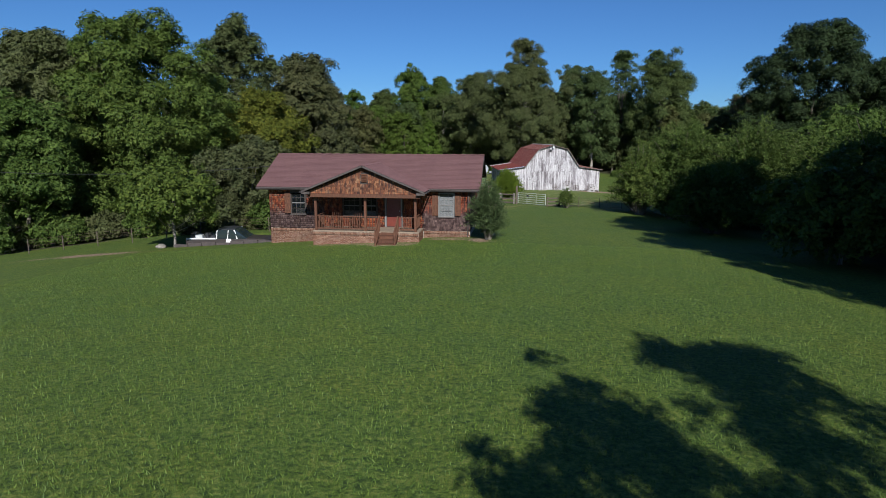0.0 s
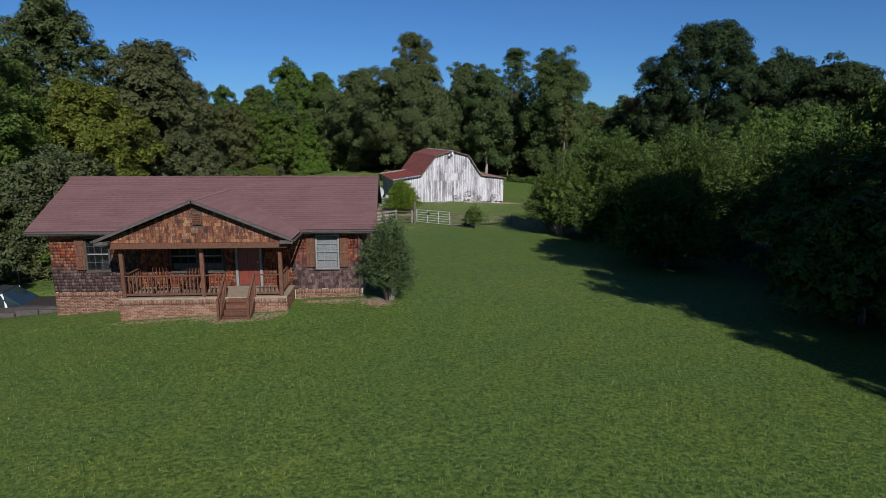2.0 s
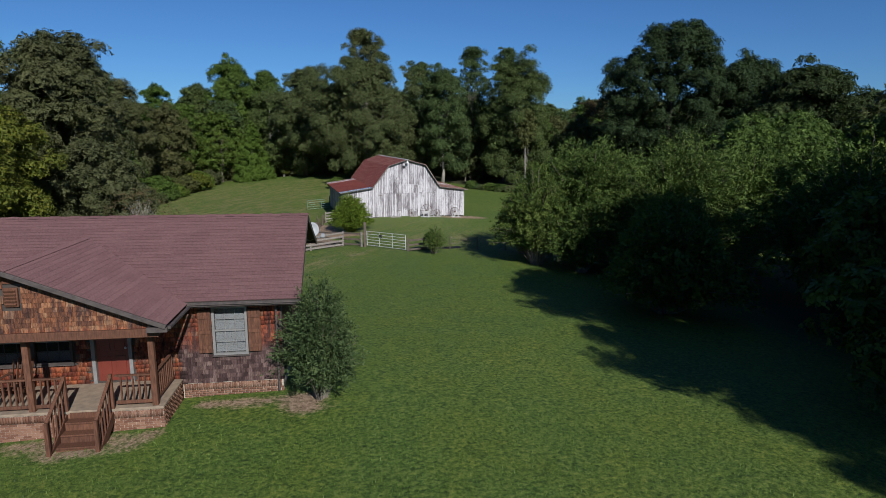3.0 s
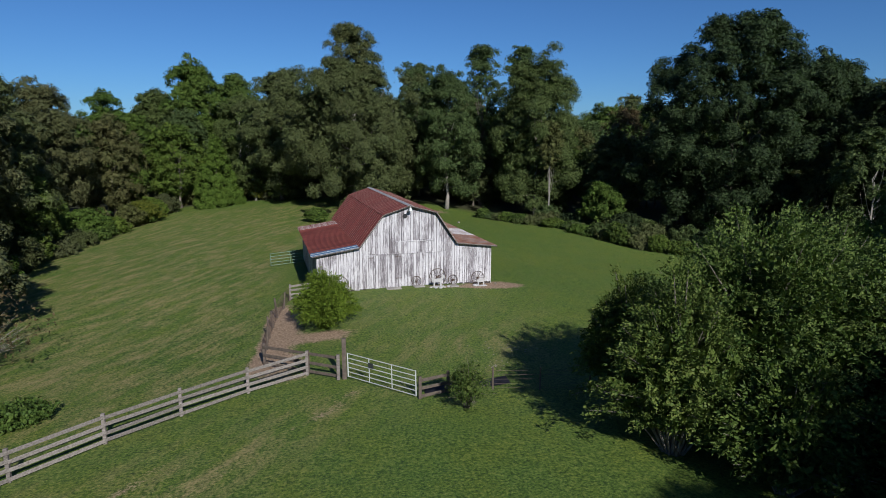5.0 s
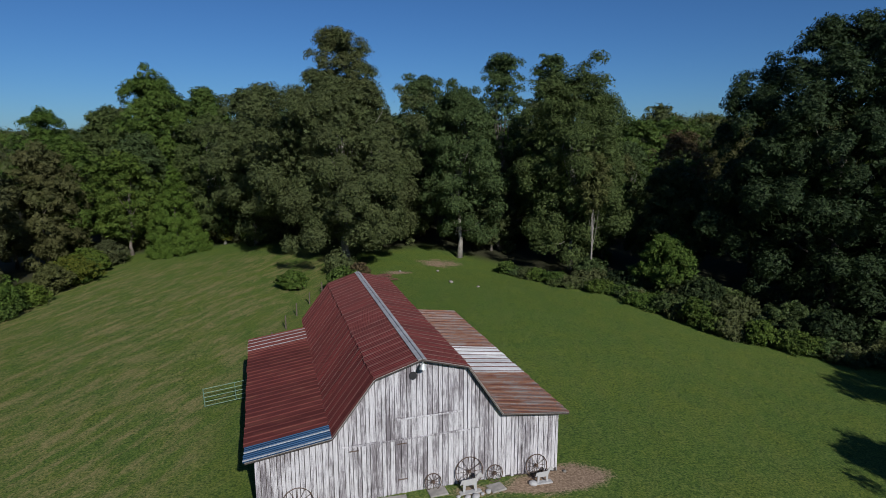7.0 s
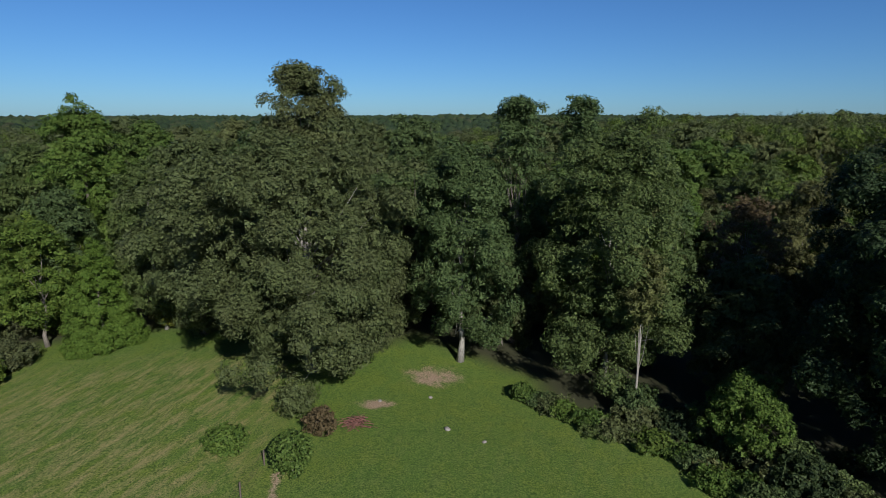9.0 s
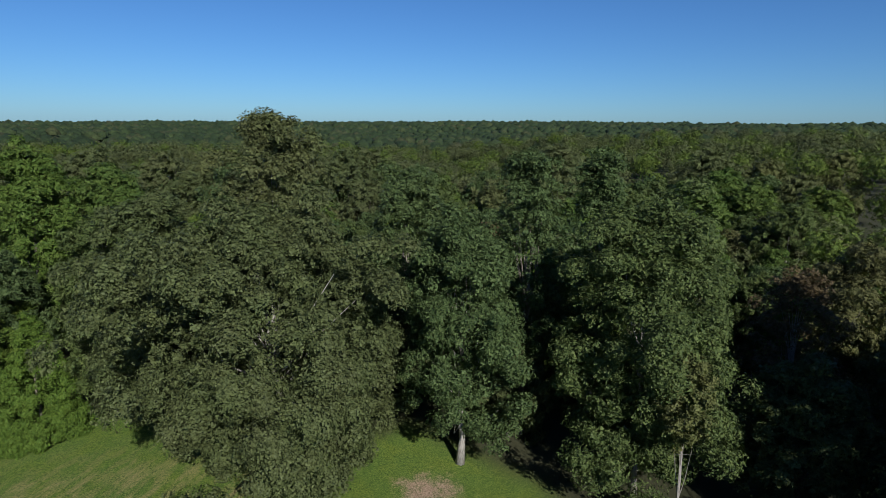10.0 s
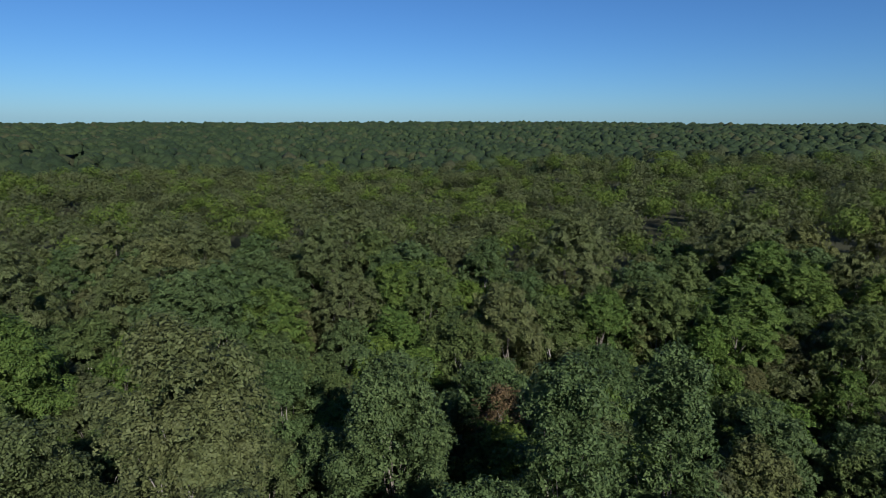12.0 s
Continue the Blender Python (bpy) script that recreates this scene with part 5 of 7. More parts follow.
for i, (x, y) in enumerate(((1.5, -0.95), (1.85, -1.1), (2.2, -1.15), (2.55, -1.0), (2.85, -0.9), (5.0, -0.8), (6.9, -0.1))):
    px, py, _ = barn_at(x, y)
    stone(px, py, 0.11 + 0.05 * ((i * 7) % 3), mat_=WHITE_STONE if i < 6 else STONE)
for x, y, w in ((-1.15, -0.45, 1.1), (0.75, -0.38, 0.8), (3.3, -0.7, 0.7)):
    px, py, pz = barn_at(x, y)
    bm = bm_new()
    soft_box(bm, -w / 2, w / 2, -0.3, 0.3, -0.1, 0.06, 0.02)
    ob = tagged(new("stepping_slab", mesh_of(bm, "stepping_slab", CONCRETE)), "flat grey stone slab before the barn doors", "slab", "slabs at the barn")
    ob.matrix_world = Matrix.Translation((px, py, pz)) @ pose(0, 0, 0, 0, 0, BARN_TURN + 3 * x)

gr = random.Random(4)
bm = bm_new()
for cx_, cy_, n_ in ((11.6, 68.9, 60), (10.4, 66.6, 45)):
    for _ in range(n_):
        x, y, s_ = cx_ + gr.gauss(0, 0.8), cy_ + gr.gauss(0, 0.45), gr.uniform(0.015, 0.045)
        bmesh.ops.create_icosphere(bm, subdivisions=1, radius=s_, matrix=Matrix.Translation((x, y, gz(x, y) + 0.01)) @ Matrix.Diagonal((1, 0.8, 0.5, 1)))
tagged(new("gravel", mesh_of(bm, "gravel", STONE)), "pale scattered gravel on worn grass", "gravel", "", "stuff")

# ---- fences ----
def fence_post(parent, x, y, h, w=0.13, mat_=None, z=None):
    bm = bm_new()
    z = gz(x, y) if z is None else z
    soft_box(bm, x - w / 2, x + w / 2, y - w / 2, y + w / 2, z - 0.4, z + h, 0.015)
    return part("post", bm, mat_ or FENCE_WOOD, parent)


def plank_fence(posts, label, h=1.2, boards=4, mat_=None, sag=0.0, post_w=0.13):
    fn = thing("plank_fence", Matrix.Translation((0, 0, 0)), label, "fence")
    for x, y in posts:
        fence_post(fn, x, y, h, post_w, mat_)
    for (xa, ya), (xb, yb) in zip(posts, posts[1:]):
        d = Vector((yb - ya, xa - xb, 0)).normalized() * 0.085
        for i in range(boards):
            zz = 0.16 + i * (h - 0.3) / max(1, boards - 1)
            bm = bm_new()
            beam(bm, (xa + d.x, ya + d.y, gz(xa, ya) + zz + rng.uniform(-0.03, 0.03)), (xb + d.x, yb + d.y, gz(xb, yb) + zz - sag * (i == 1) + rng.uniform(-0.03, 0.03)), 0.028, 0.145)
            part("plank", bm, mat_ or FENCE_WOOD, fn)
    return fn


plank_fence([(-18.2, 48.6), (-16.0, 50.6), (-13.8, 52.7), (-11.6, 54.8), (-9.5, 57.0), (-7.45, 59.3), (-5.3, 61.5), (-3.1, 63.4), (-0.75, 65.2), (1.7, 66.8)], "weathered grey four-plank fence along the pasture", 1.2, 4)
plank_fence([(-0.5, 68.75), (1.75, 67.0), (3.15, 66.05)], "dark weathered plank fence at the lane's mouth", 1.15, 3, POST_DARK)
fence_posts = thing("gate_post", Matrix.Translation((3.45, 65.95, 0)), "tall dark timber gate post", "post")
fence_post(fence_posts, 0, 0, 1.95, 0.2, POST_DARK, gz(3.45, 65.95))
fence_post(fence_posts, -0.28, -0.05, 1.2, 0.16, FENCE_WOOD, gz(3.45, 65.95))
# wire along the lane with leaning posts
lane = thing("wire_fence", Matrix.Translation((0, 0, 0)), "old wire fence with leaning dark posts along the lane", "fence")
lane_pts = [(-0.6, 69.0), (-0.7, 71.2), (-0.78, 73.2), (-0.8, 75.2), (-0.75, 77.2), (-0.6, 79.2), (-0.35, 81.1)]
for i, (x, y) in enumerate(lane_pts):
    bm = bm_new()
    z = gz(x, y)
    tube(bm, [(x, y, z - 0.3), (x + rng.uniform(-0.15, 0.15), y + rng.uniform(-0.2, 0.2), z + rng.uniform(1.0, 1.35))], [0.07, 0.055], 7)
    part("post", bm, POST_DARK, lane)
for h in (0.15, 0.35, 0.55, 0.78, 1.0):
    bm = bm_new()
    tube(bm, [(x, y, gz(x, y) + h + 0.03 * ((i * 5) % 3)) for i, (x, y) in enumerate(lane_pts)], 0.009, 5)
    part("wire", bm, IRON, lane)
for i in range(48):
    u = i / 48 * 6
    a, b = lane_pts[int(u)], lane_pts[int(u) + 1]
    x, y = a[0] + (b[0] - a[0]) * (u % 1), a[1] + (b[1] - a[1]) * (u % 1)
    bm = bm_new()
    tube(bm, [(x, y, gz(x, y)), (x, y, gz(x, y) + 1.02)], 0.008, 4)
    part("wire", bm, IRON, lane)
plank_fence([(-0.3, 81.15), (1.35, 81.35)], "weathered plank panel between the lane and the barn", 1.15, 4, None, 0.05)
plank_fence([(6.62, 63.05), (7.9, 63.5)], "short weathered plank panel beside the gate", 1.0, 3, POST_DARK)
mesh_fence = thing("wire_fence", Matrix.Translation((0, 0, 0)), "thin square-mesh wire fence running into the thicket", "fence")
for x, y in ((9.9, 63.5), (12.0, 63.3), (14.2, 63.0)):
    fence_post(mesh_fence, x, y, 1.05, 0.07, POST_DARK)
for h_ in (0.1, 0.3, 0.5, 0.7, 0.9):
    bm = bm_new()
    tube(bm, [(px_, py_, gz(px_, py_) + h_) for px_, py_ in ((7.9, 63.5), (9.9, 63.5), (12.0, 63.3), (14.2, 63.0))], 0.006, 5)
    part("wire", bm, IRON, mesh_fence)
# unidentified dark strip by the fence, drawn as a thin flat piece
bm = bm_new()
sv = [[bm.verts.new((x, y0_ + w_, gz(x, y0_ + w_) + 0.035 + 0.02 * math.sin(5 * x))) for w_ in (-0.45, 0.0, 0.45)] for x, y0_ in ((6.9, 63.9), (7.9, 64.0), (8.9, 64.1), (9.9, 64.3), (10.9, 64.6))]
for ra, rb_ in zip(sv, sv[1:]):
    for i in range(2):
        bm.faces.new((ra[i], rb_[i], rb_[i + 1], ra[i + 1]))
bmesh.ops.solidify(bm, geom=bm.faces[:], thickness=0.02)
tagged(new("ground_sheet", mesh_of(bm, "ground_sheet", DARK_STRIP)), "dark blue-black strip along the wire fence", "ground sheet")


def tube_gate(p, q, label, mat_, bars=6, h=1.25, stays=2):
    p, q = Vector((*p, gz(*p))), Vector((*q, gz(*q)))
    n = (q - p).length
    g = thing("tube_gate", along(p, q), label, "gate")
    for z in np.linspace(0.15, h, bars):
        bm = bm_new()
        tube(bm, [(0.0, 0, z), (n, 0, z)], 0.021, 8)
        part("bar", bm, mat_, g)
    for x in np.linspace(0, n, stays + 2):
        bm = bm_new()
        tube(bm, [(x, 0.0, 0.13), (x, 0.0, h + 0.02)], 0.03 if x in (0, n) else 0.022, 8)
        part("upright", bm, mat_, g)
    return g


gate = tube_gate((3.62, 65.85), (6.45, 63.05), "closed pale galvanised tube gate", GALV)
bm = bm_new()
soft_box(bm, 1.32, 1.62, -0.06, -0.03, 0.85, 1.08, 0.02)
part("latch_plate", bm, CAR_DARK, gate)
tube_gate((-3.0, 93.3), (0.3, 94.4), "open green tube gate beside the barn", GALV_GREEN, 5, 1.2, 1)
# far wire fence in front of the left trees
far_fence = thing("wire_fence", Matrix.Translation((0, 0, 0)), "thin wire fence on steel posts before the trees", "fence")
fp_ = [(-34 + i * 2.6, 41.2 + i * 0.42) for i in range(8)]
for x, y in fp_:
    bm = bm_new()
    tube(bm, [(x, y, gz(x, y) - 0.2), (x, y, gz(x, y) + 1.15)], 0.035, 6)
    part("post", bm, POST_DARK, far_fence)
for h in (0.3, 0.6, 0.85, 1.08):
    bm = bm_new()
    tube(bm, [(x, y, gz(x, y) + h) for x, y in fp_], 0.007, 4)
    part("wire", bm, IRON, far_fence)

# ---- car beside the house ----
cz = gz(-16.2, 38.9)
car = thing("pickup_truck", Matrix.Translation((-16.2, 38.7, cz)) @ pose(0, 0, 0, 0, 0, 7), "white and dark pickup truck parked low behind the bank", "truck")


def lofted(sections, material, name, parent, label=""):
    """A closed body lofted through cross-sections: x, half width, floor, roof, and the roof's inward lean."""
    bm = bm_new()
    rings = []
    for x, hw, z0, z1, lean in sections:
        rings.append([bm.verts.new((x, y, z)) for y, z in ((-hw, z0), (-hw, z0 + 0.6 * (z1 - z0)), (-hw + lean, z1 - 0.02), (-hw + lean + 0.08, z1), (hw - lean - 0.08, z1), (hw - lean, z1 - 0.02), (hw, z0 + 0.6 * (z1 - z0)), (hw, z0))])
    for r0, r1 in zip(rings, rings[1:]):
        for j in range(8):
            bm.faces.new((r0[j], r0[(j + 1) % 8], r1[(j + 1) % 8], r1[j]))
    bm.faces.new(rings[0][::-1]); bm.faces.new(rings[-1])
    return part(name, bm, material, parent, label, False)


lofted([(-2.85, 0.90, 0.42, 0.98, 0.02), (-2.8, 0.95, 0.35, 1.02, 0.02), (-0.75, 0.96, 0.32, 1.02, 0.02), (1.2, 0.96, 0.32, 1.02, 0.03), (2.5, 0.94, 0.34, 0.98, 0.06), (2.75, 0.85, 0.42, 0.88, 0.08)], CAR_GREY, "body", car)
lofted([(-0.85, 0.88, 1.0, 1.05, 0.02), (-0.7, 0.88, 1.0, 1.62, 0.14), (0.45, 0.88, 1.0, 1.64, 0.14), (1.25, 0.88, 1.0, 1.06, 0.03)], CAR_GLASS, "cab_glass", car)
lofted([(-0.68, 0.75, 1.58, 1.66, 0.03), (0.0, 0.77, 1.60, 1.70, 0.03), (0.44, 0.75, 1.60, 1.67, 0.03)], CAR_DARK, "cab_roof", car)
for x in (-0.75, 0.0, 0.62):
    for s_ in (-1, 1):
        bm = bm_new()
        beam(bm, (x, s_ * 0.89, 1.0), (x + (0.04 if x < 0.5 else -0.2), s_ * 0.77, 1.6), 0.05, 0.12)
        part("pillar", bm, CAR_WHITE, car)
bm = bm_new()
quad_box(bm, -2.72, -0.85, -0.84, 0.84, 1.0, 1.04)
part("bed", bm, CAR_DARK, car)
for x, y, w, h in ((-2.3, -0.3, 0.5, 0.16), (-1.7, 0.25, 0.4, 0.24), (-1.2, -0.2, 0.35, 0.14), (-2.0, 0.4, 0.3, 0.12), (-2.55, 0.2, 0.28, 0.3), (-1.45, -0.55, 0.22, 0.34), (-2.0, -0.6, 0.5, 0.2), (-1.0, 0.5, 0.46, 0.3), (-2.45, -0.62, 0.2, 0.26)):
    bm = bm_new()
    soft_box(bm, x - w / 2, x + w / 2, y - 0.2, y + 0.2, 1.0, 1.04 + h, 0.03)
    part("bed_box", bm, CAR_DARK if w < 0.45 else GALV, car)
lofted([(1.15, 0.90, 0.98, 1.06, 0.03), (2.4, 0.88, 0.96, 1.02, 0.06), (2.72, 0.80, 0.84, 0.92, 0.08)], CAR_GREY, "hood", car)
for s_ in (-1, 1):
    bm = bm_new()
    soft_box(bm, -2.8, -0.8, s_ * 0.93 - 0.05, s_ * 0.93 + 0.05, 0.98, 1.08, 0.02)
    part("bed_rail", bm, CAR_WHITE, car)
    bm = bm_new()
    soft_box(bm, -0.1, 0.25, s_ * 0.955 - 0.025, s_ * 0.955 + 0.025, 0.5, 1.02, 0.02)
    part("door_panel", bm, CAR_WHITE, car)
for x in (-1.9, 1.75):
    for s_ in (-1, 1):
        bm = bm_new()
        bmesh.ops.create_cone(bm, cap_ends=True, segments=20, radius1=0.37, radius2=0.37, depth=0.24, matrix=Matrix.Translation((x, s_ * 0.86, 0.37)) @ pose(0, 0, 0, 90))
        wheel_ = part("wheel", bm, TYRE, car)
        bm = bm_new()
        bmesh.ops.create_cone(bm, cap_ends=True, segments=16, radius1=0.2, radius2=0.17, depth=0.03, matrix=Matrix.Translation((x, s_ * 0.985, 0.37)) @ pose(0, 0, 0, 90))
        part("rim", bm, CHROME, wheel_)

bm = bm_new()
for i in range(7):
    xa, xb = -19.3 + i * 0.95, -19.3 + (i + 1) * 0.95 - 0.01
    ya = 36.75 + i * 0.06
    soft_box(bm, xa, xb, ya - 0.1, ya + 0.1, gz(xa, ya) - 0.3, gz(xa, ya) + 0.2 + 0.05 * (i % 3), 0.03)
tagged(new("retaining_edge", mesh_of(bm, "retaining_edge", FASCIA)), "low grey timber edging before the truck", "edging", "", "structure")
for x, y, s_ in ((-20.2, 36.7, 0.34), (-20.6, 37.0, 0.25), (-19.95, 36.5, 0.2)):
    stone(x, y, s_, "grey field stone at the foot of the small tree", STONE, "stones by the small tree")
cable = tagged(new("power_cable", mesh_of((lambda b: (tube(b, [(-12.6 - 29.4 * u, 39.6 + 4.4 * u, 4.2 - 0.8 * u - 2.0 * u * (1 - u)) for u in np.linspace(0, 1, 14)], 0.018, 5), b)[1])(bm_new()), "power_cable", WIRE)), "thin black power cable running to the house", "cable")

# ---- chairs on the porch ----
chair = thing("porch_chair", Matrix.Translation((-7.6, 35.1, FLOOR)) @ pose(0, 0, 0, 0, 0, 200), "stained slatted wooden porch chair", "chair", "porch chairs")
for sx in (-0.27, 0.27):
    bm = bm_new()
    beam(bm, (sx, 0.28, 0.0), (sx, 0.28, 0.6), 0.05, 0.06)
    part("leg", bm, PORCH_WOOD, chair)
    bm = bm_new()
    beam(bm, (sx, -0.38, 0.0), (sx, 0.30, 0.36), 0.04, 0.09)
    part("leg", bm, PORCH_WOOD, chair)
    bm = bm_new()
    beam(bm, (sx, -0.40, 0.60), (sx, 0.36, 0.62), 0.11, 0.025)
    part("armrest", bm, PORCH_WOOD, chair)
for i in range(5):
    bm = bm_new()
    soft_box(bm, -0.27, 0.27, -0.25 + i * 0.11, -0.25 + i * 0.11 + 0.09, 0.24 + i * 0.025, 0.262 + i * 0.025, 0.004)
    part("seat_slat", bm, PORCH_WOOD, chair)
    bm = bm_new()
    beam(bm, (-0.22 + i * 0.11, -0.25, 0.25), (-0.26 + i * 0.13, -0.52, 1.0 - 0.03 * abs(i - 2)), 0.02, 0.09)
    part("back_slat", bm, PORCH_WOOD, chair)
copy_thing(chair, Matrix.Translation((-6.5, 35.2, FLOOR)) @ pose(0, 0, 0, 0, 0, 175))

# ---- trees that stand singly ----
make_tree("tree", "large dense green tree at the lawn's edge", "tree", -35.6, 60.0, 18.8, 9.4, LEAF_GREEN, 1, 0.6, 3.0, 0.5, lump=0.22, boughs=1.0)
make_tree("tree", "tall olive-green oak behind the house", "tree", -34.6, 80, 22.4, 6.4, LEAF_OAK, 2, 2, 3.0, 0.55, lump=0.2)
make_tree("tree", "green tree at the far edge of the lawn", "tree", -47, 60, 17, 8, LEAF_OAK, 3, 0.5, 2.8, 0.7)
make_tree("tree", "green tree at the far edge of the lawn", "tree", -40, 48, 10, 6, LEAF_GREEN, 4, 0.3, 3.0, 0.55)
make_tree("tree", "yellowing rounded tree behind the house", "tree", -26.6, 69.5, 11.8, 6.0, LEAF_YELLOW, 5, 0.5, 3.0, 0.42, lump=0.2)
make_tree("tree", "low tree with thin bronze-green leaves", "tree", -19.5, 50, 6.3, 5.2, LEAF_BROWN, 6, 0.4, 2.6, 0.42)
make_tree("tree", "small crooked tree with a forked trunk beside the truck", "tree", -19.4, 36.9, 4.3, 3.4, LEAF_GREEN, 7, 1.7, 2.6, 0.34, 0.11, BARK_PALE, "broad", 12, 3)
for i, (x, y, top, r, lf) in enumerate(((-27, 84, 16.5, 6, LEAF_BROWN), (-31, 96, 19, 6.5, LEAF_BROWN), (-34, 108, 18.0, 6.5, LEAF_OAK), (-38, 120, 14.0, 6.5, LEAF_BROWN), (-38.5, 134, 18.4, 6.4, LEAF_BROWN), (-33, 143, 13.6, 5.2, LEAF_BROWN), (-25, 150, 12.5, 4.8, LEAF_BRIGHT), (-45, 90, 17, 7, LEAF_OAK))):
    make_tree("tree", "olive-brown tree on the pasture's edge" if lf is LEAF_BROWN else "green tree on the pasture's edge", "tree", x, y, top, r, lf, 20 + i, 0.5, 2.8, 0.66, lump=0.4)
make_tree("cedar_tree", "cone-shaped green cedar at the top of the pasture", "tree", -17.2, 143.6, 11.2, 4.4, LEAF_CEDAR, 31, 0.1, 4.2, 0.25, shape="cone", limbs=0)
make_tree("tree", "tall pale green poplar at the wood's edge", "tree", -24.2, 160.5, 25.2, 5.4, LEAF_BRIGHT, 32, 2, 2.8, 0.68)
make_tree("tree", "green tree at the wood's edge", "tree", -17.5, 164, 22, 6, LEAF_GREEN, 33, 2, 2.8, 0.68)
# the big oaks behind the barn
make_tree("oak_tree", "wide low-branching oak behind the barn", "tree", 5.2, 132.2, 22.3, 10.8, LEAF_OAK, 41, 0.6, 3.0, 0.36, 0.42, BARK_PALE, lump=0.6, limbs=46)
make_tree("oak_tree", "tallest oak rising over the wood's edge", "tree", 5.0, 140.0, 28.0, 4.6, LEAF_OAK, 42, 7, 2.6, 0.38, 0.36, BARK_PALE, limbs=26, lump=0.15, boughs=1.0)
make_tree("oak_tree", "slender oak with a pale trunk and bare foot", "tree", 19.6, 134.0, 21.0, 5.6, LEAF_OAK_GREEN, 43, 2.6, 2.4, 0.36, 0.30, BARK_PALE, limbs=26, lump=0.5)
make_tree("oak_tree", "oak with a pale slender trunk at the wood's edge", "tree", 32.3, 128.0, 23.4, 7.0, LEAF_OAK_GREEN, 44, 1.2, 2.6, 0.36, 0.24, BARK_PALE, limbs=26, lump=0.45)
make_tree("oak_tree", "tall oak with an open top", "tree", 26.2, 138.5, 24.9, 3.6, LEAF_OAK_GREEN, 45, 6, 1.9, 0.40, limbs=24, lump=0.1, boughs=1.0)
make_tree("oak_tree", "tall oak with an open top", "tree", 33.1, 139.0, 25.0, 3.2, LEAF_OAK_GREEN, 46, 6, 1.9, 0.40, limbs=24, lump=0.1, boughs=1.0)
make_tree("oak_tree", "green oak in the wood's edge", "tree", -6.9, 143.4, 21.0, 6.8, LEAF_OAK, 47, 0.8, 2.6, 0.45, lump=0.4)
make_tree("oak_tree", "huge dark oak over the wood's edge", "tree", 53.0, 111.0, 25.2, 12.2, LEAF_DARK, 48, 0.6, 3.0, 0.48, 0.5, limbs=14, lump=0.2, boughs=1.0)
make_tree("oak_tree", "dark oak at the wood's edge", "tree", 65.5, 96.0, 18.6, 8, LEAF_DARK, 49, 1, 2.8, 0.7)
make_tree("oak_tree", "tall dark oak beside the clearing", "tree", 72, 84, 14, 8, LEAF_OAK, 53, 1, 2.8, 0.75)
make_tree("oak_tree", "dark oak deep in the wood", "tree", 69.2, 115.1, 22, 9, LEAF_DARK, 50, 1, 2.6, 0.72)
make_tree("tree", "browning tree in the wood", "tree", 49.4, 133.6, 15.2, 4.4, LEAF_DRY, 51, 3, 0.9, 0.45, limbs=26, bark=BARK_PALE, core=False)
make_tree("tree", "browning tree in the wood", "tree", 60.5, 139, 16, 5.5, LEAF_BROWN, 52, 3, 1.6, 0.55, limbs=22, bark=BARK_PALE)
make_tree("tree", "slender tree with a straight pale trunk", "tree", 32.7, 122.6, 12.5, 1.8, LEAF_OAK, 58, 8.0, 2.0, 0.5, 0.13, BARK_PALE, limbs=5, spire=0.9)
make_tree("tree", "shaded understorey tree of the wood's edge", "tree", 43.3, 124.1, 11.5, 5.0, LEAF_OAK, 54, 0.3, 2.4, 0.6)
make_tree("tree", "shaded understorey tree of the wood's edge", "tree", 39.2, 134.7, 11, 4.6, LEAF_GREEN, 55, 0.3, 2.4, 0.6)
make_tree("tree", "shaded understorey tree of the wood's edge", "tree", 24.7, 137.6, 9, 4.0, LEAF_OAK, 56, 0.2, 2.4, 0.6)
make_tree("tree", "shaded understorey tree of the wood's edge", "tree", 12.7, 141.6, 9.5, 4.2, LEAF_OAK, 57, 0.2, 2.4, 0.6)
make_tree("oak_tree", "green oak rising behind the wide oak", "tree", 16.4, 146.5, 23.0, 4.8, LEAF_OAK_GREEN, 59, 3, 2.4, 0.45, limbs=14, lump=0.3)
make_tree("bare_tree", "reddish leafless tree with thin upright twigs", "tree", 26.6, 154.5, 16.5, 3.2, LEAF_DRY, 92, 4.0, 0.35, 0.3, 0.16, BARK_PALE, limbs=70, forks=3, core=False)
# thicket on the right of the lawn
for i, (x, y, top, r) in enumerate(((17.2, 44.2, 5.0, 3.5), (23.8, 55.8, 9.4, 6.0), (18.6, 58.0, 8.8, 5.0), (29, 46, 9.4, 6.0), (26.0, 64.0, 8.2, 6.0), (20.6, 50.0, 5.6, 3.8), (30, 57, 10, 5.5), (15.2, 61.5, 6.2, 2.4), (14.9, 57.2, 7.2, 2.7), (17.0, 54.4, 4.4, 2.2), (21.5, 53.0, 5.0, 2.6))):
    spray_bush("tree", "low spreading tree of the dense thicket", "tree", x, y, top, r, LEAF_THICKET if i % 3 else LEAF_GREEN, 60 + i, 320 if i in (1, 2) else (190 if i < 7 else 130), 115, 0.27 if i < 7 else 0.2, 0.5, "thicket trees", 2800, 0.05)
